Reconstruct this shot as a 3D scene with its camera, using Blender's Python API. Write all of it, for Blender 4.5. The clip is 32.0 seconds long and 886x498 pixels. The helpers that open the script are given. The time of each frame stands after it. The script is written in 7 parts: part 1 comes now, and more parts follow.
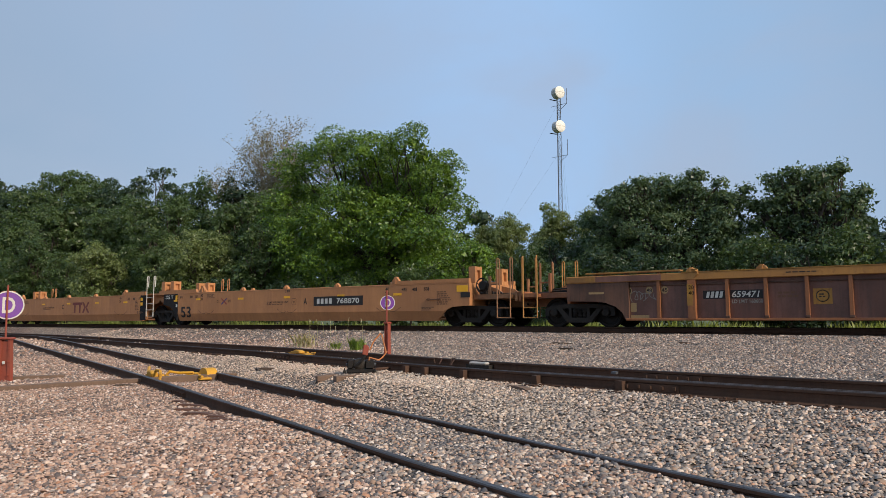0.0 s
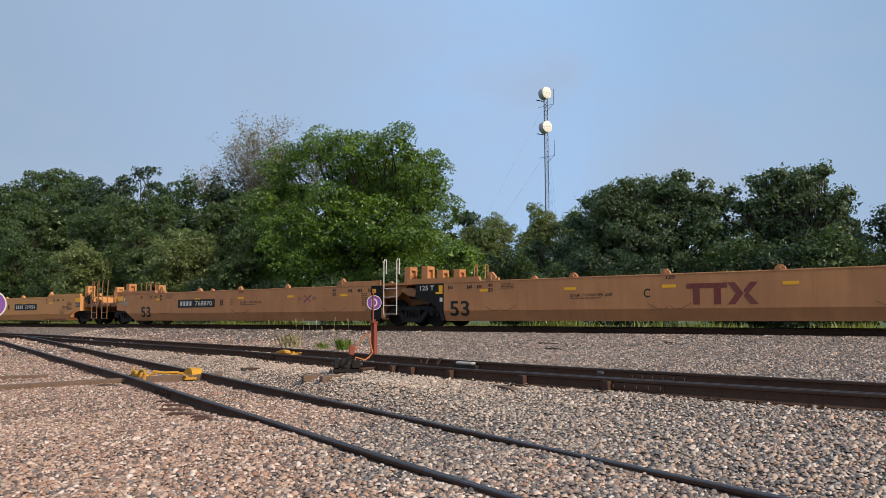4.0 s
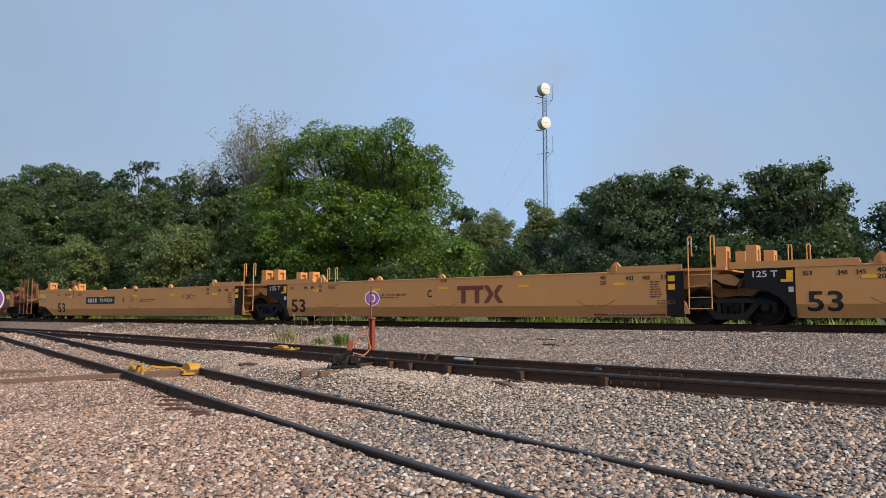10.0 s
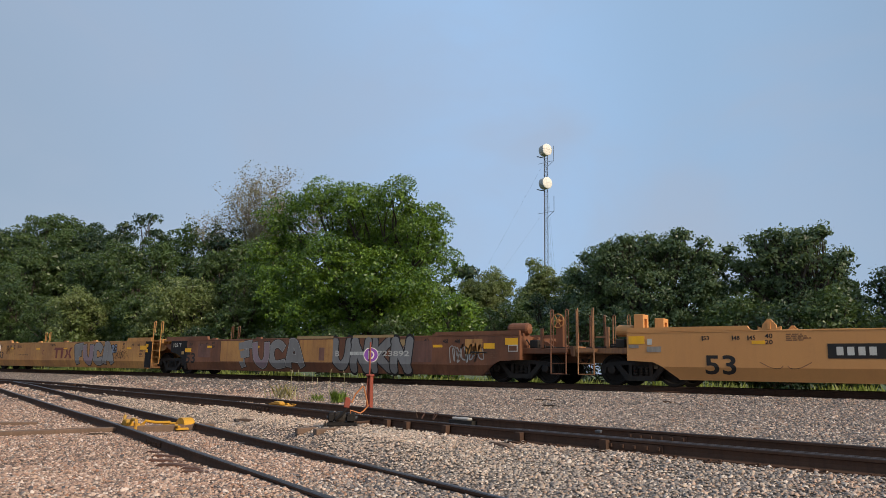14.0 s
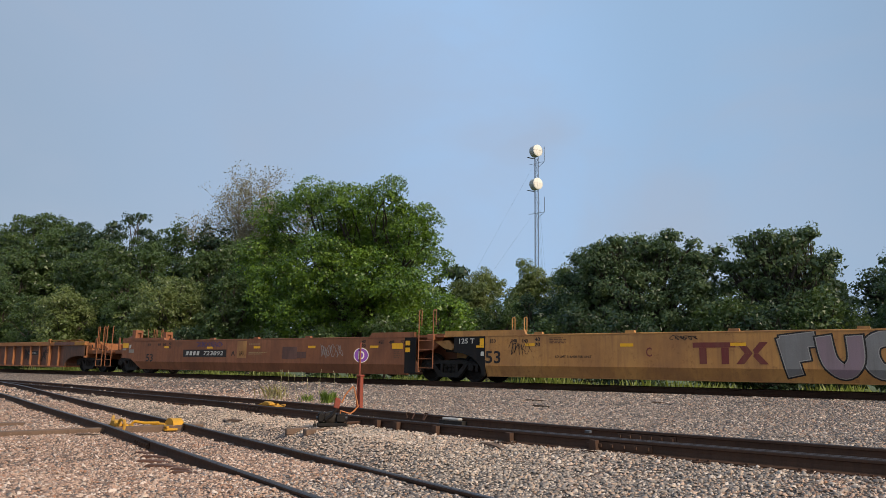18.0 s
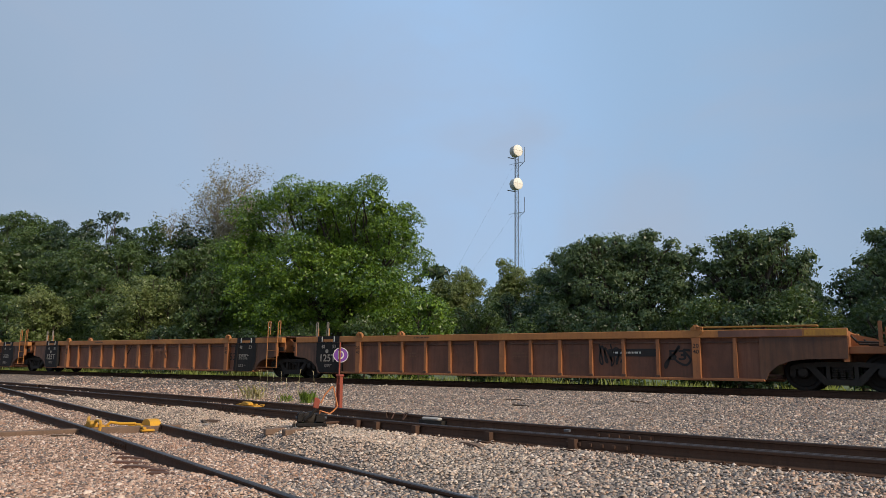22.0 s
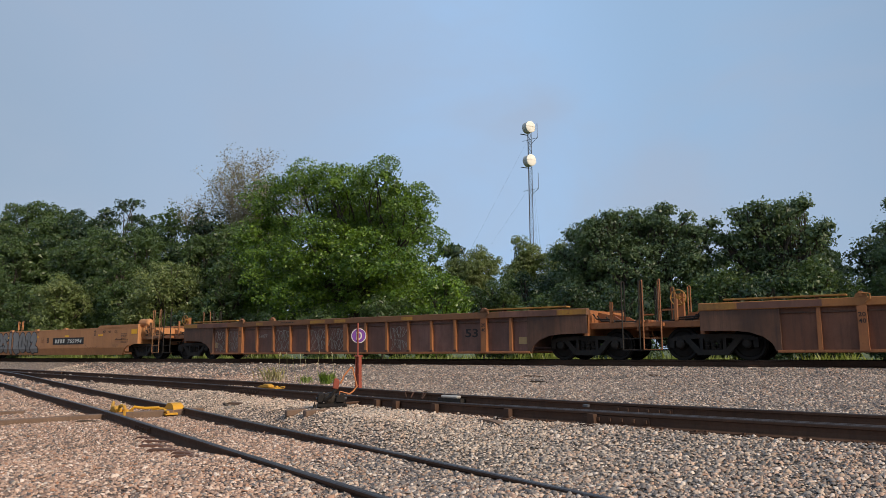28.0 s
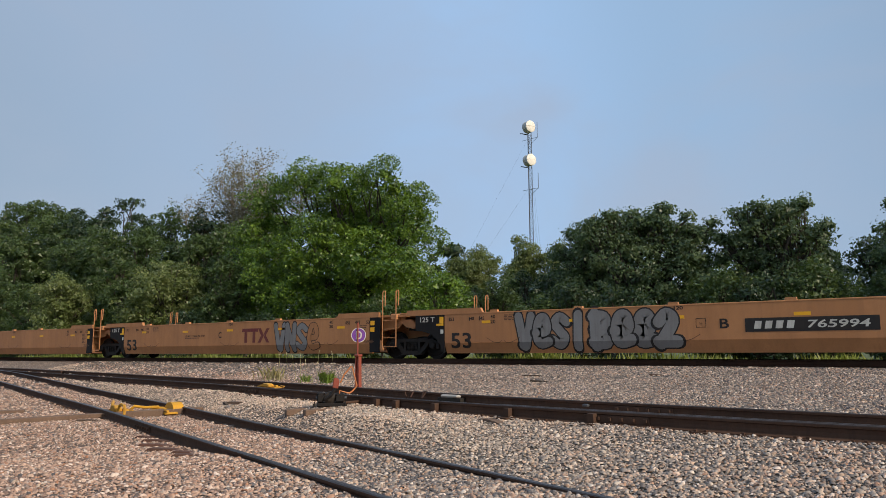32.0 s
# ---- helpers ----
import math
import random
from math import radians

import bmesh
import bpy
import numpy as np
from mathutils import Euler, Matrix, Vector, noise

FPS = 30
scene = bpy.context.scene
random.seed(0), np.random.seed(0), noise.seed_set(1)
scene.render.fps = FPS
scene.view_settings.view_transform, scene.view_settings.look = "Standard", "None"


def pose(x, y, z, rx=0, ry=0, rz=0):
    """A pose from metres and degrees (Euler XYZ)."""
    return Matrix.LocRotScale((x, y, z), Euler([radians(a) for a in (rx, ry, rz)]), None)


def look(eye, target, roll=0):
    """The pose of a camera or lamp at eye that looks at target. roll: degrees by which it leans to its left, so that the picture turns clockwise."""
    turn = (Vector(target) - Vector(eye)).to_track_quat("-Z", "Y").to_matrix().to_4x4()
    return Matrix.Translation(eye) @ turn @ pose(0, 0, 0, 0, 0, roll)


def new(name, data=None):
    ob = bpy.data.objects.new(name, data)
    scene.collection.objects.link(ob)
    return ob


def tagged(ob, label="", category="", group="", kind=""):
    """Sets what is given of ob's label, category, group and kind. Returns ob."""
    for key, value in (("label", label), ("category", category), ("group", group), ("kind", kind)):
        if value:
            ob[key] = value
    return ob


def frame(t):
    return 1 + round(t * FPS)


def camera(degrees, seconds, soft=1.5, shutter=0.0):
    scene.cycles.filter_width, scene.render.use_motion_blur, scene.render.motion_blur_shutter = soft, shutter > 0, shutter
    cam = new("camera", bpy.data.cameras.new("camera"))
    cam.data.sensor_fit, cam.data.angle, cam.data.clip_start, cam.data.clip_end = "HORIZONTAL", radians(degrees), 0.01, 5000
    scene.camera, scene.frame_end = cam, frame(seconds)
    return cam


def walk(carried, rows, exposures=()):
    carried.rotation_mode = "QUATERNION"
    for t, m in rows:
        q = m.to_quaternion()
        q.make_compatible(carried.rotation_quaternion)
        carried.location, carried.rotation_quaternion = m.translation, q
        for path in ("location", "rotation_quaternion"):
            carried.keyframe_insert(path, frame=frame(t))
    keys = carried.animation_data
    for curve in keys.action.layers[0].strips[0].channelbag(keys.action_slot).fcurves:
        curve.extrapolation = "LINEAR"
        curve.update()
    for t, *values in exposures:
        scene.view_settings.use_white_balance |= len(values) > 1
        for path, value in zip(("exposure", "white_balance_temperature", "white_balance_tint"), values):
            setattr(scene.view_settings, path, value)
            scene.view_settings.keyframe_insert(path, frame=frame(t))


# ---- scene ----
# Hand-held camera on the spot, panning and tilting a little: seconds, tilt, lean, turn.
TURNS = [
    (0.0, 95.339, 0.176, 37.574),
    (0.5, 95.345, 0.191, 37.064),
    (1.0, 95.347, 0.230, 36.746),
    (1.5, 95.351, 0.225, 36.614),
    (2.0, 95.351, 0.205, 36.623),
    (2.5, 95.356, 0.198, 36.629),
    (3.0, 95.348, 0.167, 36.611),
    (3.5, 95.334, 0.110, 36.564),
    (5.5, 95.339, 0.111, 36.509),
    (6.0, 95.326, 0.078, 36.507),
    (6.5, 95.331, 0.040, 36.495),
    (7.0, 95.321, 0.028, 36.486),
    (7.5, 95.277, 0.018, 36.461),
    (8.0, 95.179, -0.000, 36.431),
    (8.5, 95.059, -0.006, 36.406),
    (9.0, 95.018, -0.005, 36.398),
    (9.5, 95.015, -0.022, 36.401),
    (10.0, 95.017, -0.049, 36.392),
    (10.5, 95.025, -0.078, 36.381),
    (11.0, 95.128, -0.131, 36.382),
    (11.5, 95.540, -0.248, 36.395),
    (12.0, 96.392, -0.485, 36.382),
    (12.5, 97.549, -0.765, 36.343),
    (13.0, 98.617, -0.968, 36.320),
    (13.5, 99.297, -1.040, 36.321),
    (14.0, 99.444, -1.052, 36.317),
    (14.5, 99.454, -1.009, 36.326),
    (16.5, 99.436, -1.055, 36.284),
    (17.0, 99.456, -1.119, 36.245),
    (17.5, 99.482, -1.121, 36.064),
    (18.0, 99.489, -1.082, 35.570),
    (18.5, 99.485, -1.027, 35.061),
    (19.0, 99.479, -0.980, 34.749),
    (19.5, 99.478, -0.974, 34.599),
    (20.0, 99.473, -0.979, 34.557),
    (20.5, 99.465, -0.992, 34.545),
    (21.0, 99.457, -1.014, 34.528),
    (21.5, 99.460, -1.026, 34.419),
    (22.0, 99.486, -0.970, 34.036),
    (22.5, 99.565, -0.871, 33.354),
    (23.0, 99.709, -0.715, 32.754),
    (23.5, 99.713, -0.495, 32.505),
    (24.0, 99.479, -0.235, 32.849),
    (24.5, 99.236, -0.012, 33.535),
    (25.0, 99.079, 0.113, 34.193),
    (25.5, 98.997, 0.165, 34.729),
    (27.5, 97.890, 0.291, 35.383),
    (28.0, 97.852, 0.312, 35.397),
    (28.5, 97.836, 0.299, 35.390),
    (29.0, 97.857, 0.305, 35.383),
    (29.5, 97.852, 0.310, 35.381),
    (30.0, 97.834, 0.282, 35.382),
    (30.5, 97.850, 0.272, 35.379),
    (31.0, 97.824, 0.271, 35.383),
    (31.5, 97.811, 0.270, 35.385),
    (32.0, 97.811, 0.270, 35.385),
]
cam = camera(61.8, 32.0, soft=0.5, shutter=0.0)
EYE = (0.0, 0.0, 1.43)
walk(cam, [(t, pose(*EYE, rx, ry, rz)) for t, rx, ry, rz in TURNS],
     exposures=[(0.0, 0.0, 6500, 10), (11.0, 0.0, 6500, 10), (13.5, -0.05, 6720, 10), (32.0, -0.05, 6720, 10)])

# ---- light ----
SUN_AZ, SUN_EL = radians(97), radians(30)   # clockwise from +y; height
world = bpy.data.worlds.new("sky")
scene.world = world
world.use_nodes = True
wn, wl = world.node_tree.nodes, world.node_tree.links
wn.clear()
sky = wn.new("ShaderNodeTexSky")
sky.sky_type, sky.sun_disc = "NISHITA", False
sky.sun_elevation, sky.sun_rotation = SUN_EL, SUN_AZ
sky.air_density, sky.dust_density, sky.ozone_density = 1.0, 2.0, 1.5
bg = wn.new("ShaderNodeBackground")
bg.inputs["Strength"].default_value = 0.12
wo = wn.new("ShaderNodeOutputWorld")
# thin morning haze over the blue: greyer to the west and north, brightest round the sun in the east
wc = wn.new("ShaderNodeTexCoord")
axis = wn.new("ShaderNodeSeparateXYZ")
wl.new(wc.outputs["Generated"], axis.inputs[0])
span_x = wn.new("ShaderNodeMapRange")
for key, v in (("From Min", -1.0), ("From Max", 1.0), ("To Min", 0.0), ("To Max", 1.0)):
    span_x.inputs[key].default_value = v
wl.new(axis.outputs[0], span_x.inputs["Value"])
tone = wn.new("ShaderNodeValToRGB")
tone.color_ramp.interpolation = "EASE"
for k, (at, c) in enumerate(((0.024, (0.32, 0.43, 0.58)), (0.12, (0.37, 0.51, 0.72)), (0.252, (0.39, 0.61, 0.94)), (0.372, (0.345, 0.53, 0.79)), (0.52, (0.31, 0.45, 0.65)), (0.92, (0.78, 0.80, 0.80)))):
    e = tone.color_ramp.elements[k] if k < 2 else tone.color_ramp.elements.new(at)
    e.position, e.color = at, (*c, 1)
wl.new(span_x.outputs[0], tone.inputs["Fac"])
# soft drifts of pinkish vapour, thicker low down
stretch = wn.new("ShaderNodeMapping")
stretch.inputs["Scale"].default_value, stretch.inputs["Rotation"].default_value = (1.0, 1.0, 1.9), (0.3, 0.2, 0.0)
wl.new(wc.outputs["Generated"], stretch.inputs["Vector"])
drift = wn.new("ShaderNodeTexNoise")
for key, v in (("Scale", 2.1), ("Detail", 5.0), ("Roughness", 0.5), ("Distortion", 0.5)):
    drift.inputs[key].default_value = v
wl.new(stretch.outputs[0], drift.inputs["Vector"])
low = wn.new("ShaderNodeMapRange")
for key, v in (("From Min", 0.0), ("From Max", 0.5), ("To Min", 0.16), ("To Max", -0.02)):
    low.inputs[key].default_value = v
wl.new(axis.outputs[2], low.inputs["Value"])
thick = wn.new("ShaderNodeMath")
wl.new(drift.outputs["Fac"], thick.inputs[0])
wl.new(low.outputs[0], thick.inputs[1])
amount = wn.new("ShaderNodeMapRange")
amount.interpolation_type = "SMOOTHSTEP"
for key, v in (("From Min", 0.44), ("From Max", 0.80), ("To Min", 0.0), ("To Max", 0.75)):
    amount.inputs[key].default_value = v
wl.new(thick.outputs[0], amount.inputs["Value"])
vapour = wn.new("ShaderNodeMix")
vapour.data_type = "RGBA"
vapour.inputs["B"].default_value = (0.42, 0.50, 0.65, 1)
wl.new(amount.outputs[0], vapour.inputs["Factor"])
wl.new(tone.outputs["Color"], vapour.inputs["A"])
scaled = wn.new("ShaderNodeMix")
scaled.data_type, scaled.blend_type = "RGBA", "MULTIPLY"
scaled.inputs["Factor"].default_value = 1.0
scaled.inputs["B"].default_value = (8.33, 8.33, 8.33, 1)
wl.new(vapour.outputs["Result"], scaled.inputs["A"])
haze = wn.new("ShaderNodeMix")
haze.data_type = "RGBA"
haze.inputs["Factor"].default_value = 0.88
wl.new(sky.outputs[0], haze.inputs["A"])
wl.new(scaled.outputs["Result"], haze.inputs["B"])
wl.new(haze.outputs["Result"], bg.inputs["Color"])
wl.new(bg.outputs[0], wo.inputs["Surface"])
sun = new("sun", bpy.data.lights.new("sun", "SUN"))
sun.data.energy, sun.data.angle, sun.data.color = 3.7, radians(5.0), (1.0, 0.87, 0.72)
sun.matrix_world = look((0, 0, 0), (-math.sin(SUN_AZ) * math.cos(SUN_EL), -math.cos(SUN_AZ) * math.cos(SUN_EL), -math.sin(SUN_EL)))
sun.location = (30, -10, 40)


# ---- materials ----
def shader(name):
    m = bpy.data.materials.new(name)
    m.use_nodes = True
    return m, m.node_tree.nodes, m.node_tree.links, m.node_tree.nodes["Principled BSDF"]


def noise_tex(n, l, vec, scale, detail=4.0, rough=0.55):
    t = n.new("ShaderNodeTexNoise")
    t.inputs["Scale"].default_value, t.inputs["Detail"].default_value, t.inputs["Roughness"].default_value = scale, detail, rough
    l.new(vec, t.inputs["Vector"])
    return t.outputs["Fac"]


def ramp(n, l, fac, stops):
    r = n.new("ShaderNodeValToRGB")
    e = r.color_ramp.elements
    while len(e) < len(stops):
        e.new(0.5)
    for k, (p, c) in zip(e, stops):
        k.position, k.color = p, (*c, 1) if len(c) == 3 else c
    l.new(fac, r.inputs["Fac"])
    return r.outputs["Color"]


def blend(n, l, fac, a, b, mode="MIX"):
    x = n.new("ShaderNodeMix")
    x.data_type, x.blend_type = "RGBA", mode
    for sock, v in ((x.inputs["Factor"], fac), (x.inputs["A"], a), (x.inputs["B"], b)):
        if isinstance(v, (int, float)):
            sock.default_value = v
        elif isinstance(v, tuple):
            sock.default_value = (*v, 1)
        else:
            l.new(v, sock)
    return x.outputs["Result"]


def placed(n, l, scale=(1, 1, 1), shuffle=True):
    """Object coordinates, moved by each object's own random number."""
    tc = n.new("ShaderNodeTexCoord")
    mp = n.new("ShaderNodeMapping")
    mp.inputs["Scale"].default_value = scale
    l.new(tc.outputs["Object"], mp.inputs["Vector"])
    if shuffle:
        oi = n.new("ShaderNodeObjectInfo")
        mu = n.new("ShaderNodeMath")
        mu.operation = "MULTIPLY"
        mu.inputs[1].default_value = 40
        l.new(oi.outputs["Random"], mu.inputs[0])
        l.new(mu.outputs[0], mp.inputs["Location"])
    return mp.outputs["Vector"]


def bumped(n, l, b, h, strength, dist=0.01):
    bp = n.new("ShaderNodeBump")
    bp.inputs["Strength"].default_value, bp.inputs["Distance"].default_value = strength, dist
    l.new(h, bp.inputs["Height"])
    l.new(bp.outputs[0], b.inputs["Normal"])


def worn(name, col, dirt, rust=(0.13, 0.05, 0.025), dirt_amt=0.5, rust_amt=0.3, rough=0.55, metal=0.0, streaks=0.5, scale=1.0, spec=0.4, fade=0.0):
    """Paint or metal with soft dirt, upright streaks and specks of rust."""
    m, n, l, b = shader(name)
    v = placed(n, l)
    big = noise_tex(n, l, v, 0.55 * scale, 5, 0.6)
    c = blend(n, l, ramp(n, l, big, [(0.35, (0, 0, 0)), (0.72, (dirt_amt,) * 3)]), col, dirt)
    if fade:
        pale = noise_tex(n, l, placed(n, l, (0.9, 0.9, 0.5)), 0.9, 6, 0.65)
        c = blend(n, l, ramp(n, l, pale, [(0.45, (0, 0, 0)), (0.68, (fade,) * 3)]), c, tuple(min(0.8, v * k + 0.012) for v, k in zip(col, (1.7, 1.75, 1.8))))
        run = noise_tex(n, l, placed(n, l, (2.2, 2.2, 0.10)), 1.3, 5, 0.6)
        c = blend(n, l, ramp(n, l, run, [(0.5, (0, 0, 0)), (0.7, (fade * 0.8,) * 3)]), c, dirt)
    sv = placed(n, l, (5.0 * scale, 5.0 * scale, 0.35 * scale))
    st = noise_tex(n, l, sv, 1.6, 4, 0.6)
    c = blend(n, l, ramp(n, l, st, [(0.48, (0, 0, 0)), (0.75, (streaks,) * 3)]), c, dirt)
    sp = noise_tex(n, l, v, 7 * scale, 6, 0.7)
    c = blend(n, l, ramp(n, l, sp, [(0.62 - 0.1 * rust_amt, (0, 0, 0)), (0.72, (rust_amt,) * 3)]), c, rust)
    fine = noise_tex(n, l, v, 60, 2)
    c = blend(n, l, 0.10, c, ramp(n, l, fine, [(0.3, (0.02, 0.02, 0.02)), (0.7, (0.8, 0.75, 0.7))]), "OVERLAY")
    l.new(c, b.inputs["Base Color"])
    b.inputs["Metallic"].default_value, b.inputs["Specular IOR Level"].default_value = metal, spec
    rr = n.new("ShaderNodeMapRange")
    rr.inputs["To Min"].default_value, rr.inputs["To Max"].default_value = rough - 0.1, rough + 0.25
    l.new(sp, rr.inputs["Value"])
    l.new(rr.outputs[0], b.inputs["Roughness"])
    bumped(n, l, b, sp, 0.12, 0.004)
    return m


TAN = worn("tan_paint", (0.60, 0.285, 0.095), (0.44, 0.20, 0.075), dirt_amt=0.30, rust_amt=0.10, streaks=0.22)
TAN_OLD = worn("faded_tan_paint", (0.45, 0.20, 0.077), (0.30, 0.135, 0.062), dirt_amt=0.45, rust_amt=0.2, streaks=0.4, fade=0.25)
TAN_GREY = worn("stained_yellow_paint", (0.52, 0.25, 0.07), (0.22, 0.10, 0.048), dirt_amt=0.75, rust_amt=0.5, streaks=0.55, fade=0.3)
RUST_RED = worn("rusty_red_brown_paint", (0.185, 0.070, 0.030), (0.09, 0.040, 0.024), dirt_amt=0.7, rust_amt=0.45, streaks=0.5, fade=0.6)
RED_OXIDE = worn("faded_red_oxide_paint", (0.27, 0.098, 0.040), (0.13, 0.052, 0.028), dirt_amt=0.6, rust_amt=0.45, streaks=0.5, fade=0.4)
RUST_DARK = worn("dark_rusty_paint", (0.165, 0.073, 0.050), (0.085, 0.046, 0.036), dirt_amt=0.8, rust_amt=0.45, streaks=0.65, fade=0.6)
RIB_PANEL = worn("rusted_panel_paint", (0.175, 0.069, 0.036), (0.085, 0.038, 0.025), dirt_amt=0.85, rust_amt=0.3, streaks=0.65, scale=1.4, fade=0.5)
RIB_END = worn("stained_end_plate_paint", (0.11, 0.05, 0.027), (0.04, 0.024, 0.019), dirt_amt=0.9, rust_amt=0.4, streaks=0.7, scale=1.6, fade=0.6)
RIB_BEAM = worn("weathered_orange_paint", (0.40, 0.165, 0.045), (0.18, 0.075, 0.032), dirt_amt=0.7, rust_amt=0.5, streaks=0.45, scale=1.5)
RIB_POST = worn("rusty_orange_paint", (0.34, 0.13, 0.045), (0.15, 0.06, 0.032), dirt_amt=0.8, rust_amt=0.5, streaks=0.55, scale=1.5)
YELLOW_EDGE = worn("worn_yellow_edge_paint", (0.42, 0.21, 0.03), (0.16, 0.08, 0.035), dirt_amt=0.9, rust_amt=0.6, streaks=0.5, scale=1.6)
DARK_BEAM = worn("old_brown_yellow_paint", (0.20, 0.088, 0.036), (0.10, 0.05, 0.028), dirt_amt=0.7, rust_amt=0.5, streaks=0.4)
OCHRE_BEAM = worn("weathered_ochre_paint", (0.44, 0.21, 0.05), (0.22, 0.10, 0.04), dirt_amt=0.7, rust_amt=0.5, streaks=0.4)
# darker tan for coupled ends: their grime plus their shade, put into the colour
TAN_GRIME_SHADE = worn("grimy_shaded_tan_paint", (0.36, 0.17, 0.070), (0.12, 0.064, 0.040), dirt_amt=0.9, rust_amt=0.4, streaks=0.6, scale=1.8)
BLACK = worn("black_paint", (0.010, 0.010, 0.011), (0.032, 0.025, 0.02), dirt_amt=0.4, rust_amt=0.1, rough=0.6, spec=0.2)
GRIME = worn("greasy_black_steel", (0.020, 0.019, 0.018), (0.045, 0.035, 0.027), dirt_amt=0.6, rust_amt=0.25, rough=0.6, metal=0.0, spec=0.2)
TREAD = worn("grimy_wheel_steel", (0.016, 0.013, 0.011), (0.009, 0.008, 0.007), dirt_amt=0.6, rust_amt=0.25, rough=0.6, metal=0.1, spec=0.25)
WHITE = worn("white_paint", (0.62, 0.61, 0.56), (0.35, 0.3, 0.25), dirt_amt=0.5, rust_amt=0.15)
YELLOW = worn("yellow_reflector", (0.90, 0.46, 0.012), (0.66, 0.33, 0.03), dirt_amt=0.4, rust_amt=0.1, rough=0.4)
YELLOW_PAINT = worn("yellow_safety_paint", (0.62, 0.31, 0.02), (0.3, 0.16, 0.04), dirt_amt=0.6, rust_amt=0.35)
MAROON = worn("maroon_lettering", (0.16, 0.028, 0.026), (0.20, 0.08, 0.045), dirt_amt=0.5, rust_amt=0.1)
BROWN_INK = worn("brown_lettering", (0.12, 0.055, 0.03), (0.22, 0.11, 0.05), dirt_amt=0.5, rust_amt=0.1)
INK = worn("black_lettering", (0.014, 0.012, 0.011), (0.035, 0.025, 0.018), dirt_amt=0.4, rust_amt=0.05)
SILVER = worn("grey_spray_paint", (0.24, 0.235, 0.23), (0.14, 0.125, 0.115), dirt_amt=0.6, rust_amt=0.15, rough=0.5)
PINKISH = worn("mauve_spray_paint", (0.27, 0.19, 0.215), (0.17, 0.14, 0.14), dirt_amt=0.5, rust_amt=0.1)
SKY_SPRAY = worn("pale_blue_spray_paint", (0.22, 0.27, 0.36), (0.16, 0.17, 0.2), dirt_amt=0.5, rust_amt=0.1)
CHALK = worn("white_spray_paint", (0.42, 0.40, 0.37), (0.2, 0.15, 0.12), dirt_amt=0.5, rust_amt=0.1)
DULL_WHITE = worn("grubby_white_lettering", (0.36, 0.32, 0.27), (0.14, 0.11, 0.09), dirt_amt=0.7, rust_amt=0.2, scale=2)
CREAM = worn("cream_patch_paint", (0.40, 0.27, 0.12), (0.28, 0.17, 0.08), dirt_amt=0.5, rust_amt=0.2)
PURPLE = worn("purple_enamel", (0.16, 0.045, 0.29), (0.13, 0.055, 0.2), dirt_amt=0.3, rust_amt=0.06, rough=0.4, scale=3)
RED_POST = worn("red_oxide_paint", (0.28, 0.055, 0.033), (0.2, 0.07, 0.04), dirt_amt=0.6, rust_amt=0.4, scale=3)
ORANGE_ROD = worn("orange_rod_paint", (0.5, 0.17, 0.05), (0.26, 0.11, 0.05), dirt_amt=0.5, rust_amt=0.4, scale=3)
RAIL_STEEL = worn("rusty_rail_steel", (0.10, 0.056, 0.038), (0.045, 0.030, 0.023), (0.07, 0.03, 0.016), dirt_amt=0.6, rust_amt=0.45, rough=0.75, metal=0.0, scale=2, spec=0.12)
RAIL_TOP = worn("polished_rail_head", (0.11, 0.10, 0.10), (0.06, 0.043, 0.037), (0.10, 0.055, 0.035), dirt_amt=0.8, rust_amt=0.5, rough=0.35, metal=0.7, scale=2)
RAIL_DULL = worn("dull_rail_head", (0.06, 0.046, 0.042), (0.035, 0.023, 0.018), (0.07, 0.035, 0.02), dirt_amt=0.8, rust_amt=0.5, rough=0.55, metal=0.5, scale=2)
TIE_WOOD = worn("weathered_tie_wood", (0.085, 0.058, 0.04), (0.04, 0.03, 0.024), (0.16, 0.12, 0.085), dirt_amt=0.7, rust_amt=0.6, rough=0.85, streaks=0.6, scale=3)
RED_WOOD = worn("reddish_rotten_wood", (0.12, 0.06, 0.045), (0.06, 0.038, 0.03), (0.2, 0.13, 0.09), dirt_amt=0.7, rust_amt=0.5, rough=0.9, streaks=0.6, scale=3)
PALE_WOOD = worn("bleached_plank_wood", (0.18, 0.115, 0.08), (0.10, 0.065, 0.046), (0.26, 0.18, 0.13), dirt_amt=0.7, rust_amt=0.6, rough=0.85, streaks=0.6, scale=3)
GALV = worn("galvanised_steel", (0.11, 0.115, 0.125), (0.07, 0.07, 0.075), dirt_amt=0.4, rust_amt=0.1, rough=0.5, metal=0.5)
DISH = worn("white_radome", (0.80, 0.77, 0.70), (0.62, 0.58, 0.52), dirt_amt=0.4, rust_amt=0.05, rough=0.5)
DRUM = worn("grey_white_shroud", (0.55, 0.53, 0.49), (0.4, 0.38, 0.36), dirt_amt=0.4, rust_amt=0.05, rough=0.5)


# ---- mesh tools ----
def ring_bar(bm, c, R, r, sides=20):
    """A round bar bent into an upright ring that faces y."""
    rows = []
    for i in range(sides):
        a = 2 * math.pi * i / sides
        rows.append([bm.verts.new((c[0] + (R + r * math.cos(b)) * math.cos(a), c[1] + r * math.sin(b), c[2] + (R + r * math.cos(b)) * math.sin(a))) for b in (0, 1.57, 3.14, 4.71)])
    for i in range(sides):
        for k in range(4):
            bm.faces.new((rows[i][k], rows[(i + 1) % sides][k], rows[(i + 1) % sides][(k + 1) % 4], rows[i][(k + 1) % 4]))
    return bm


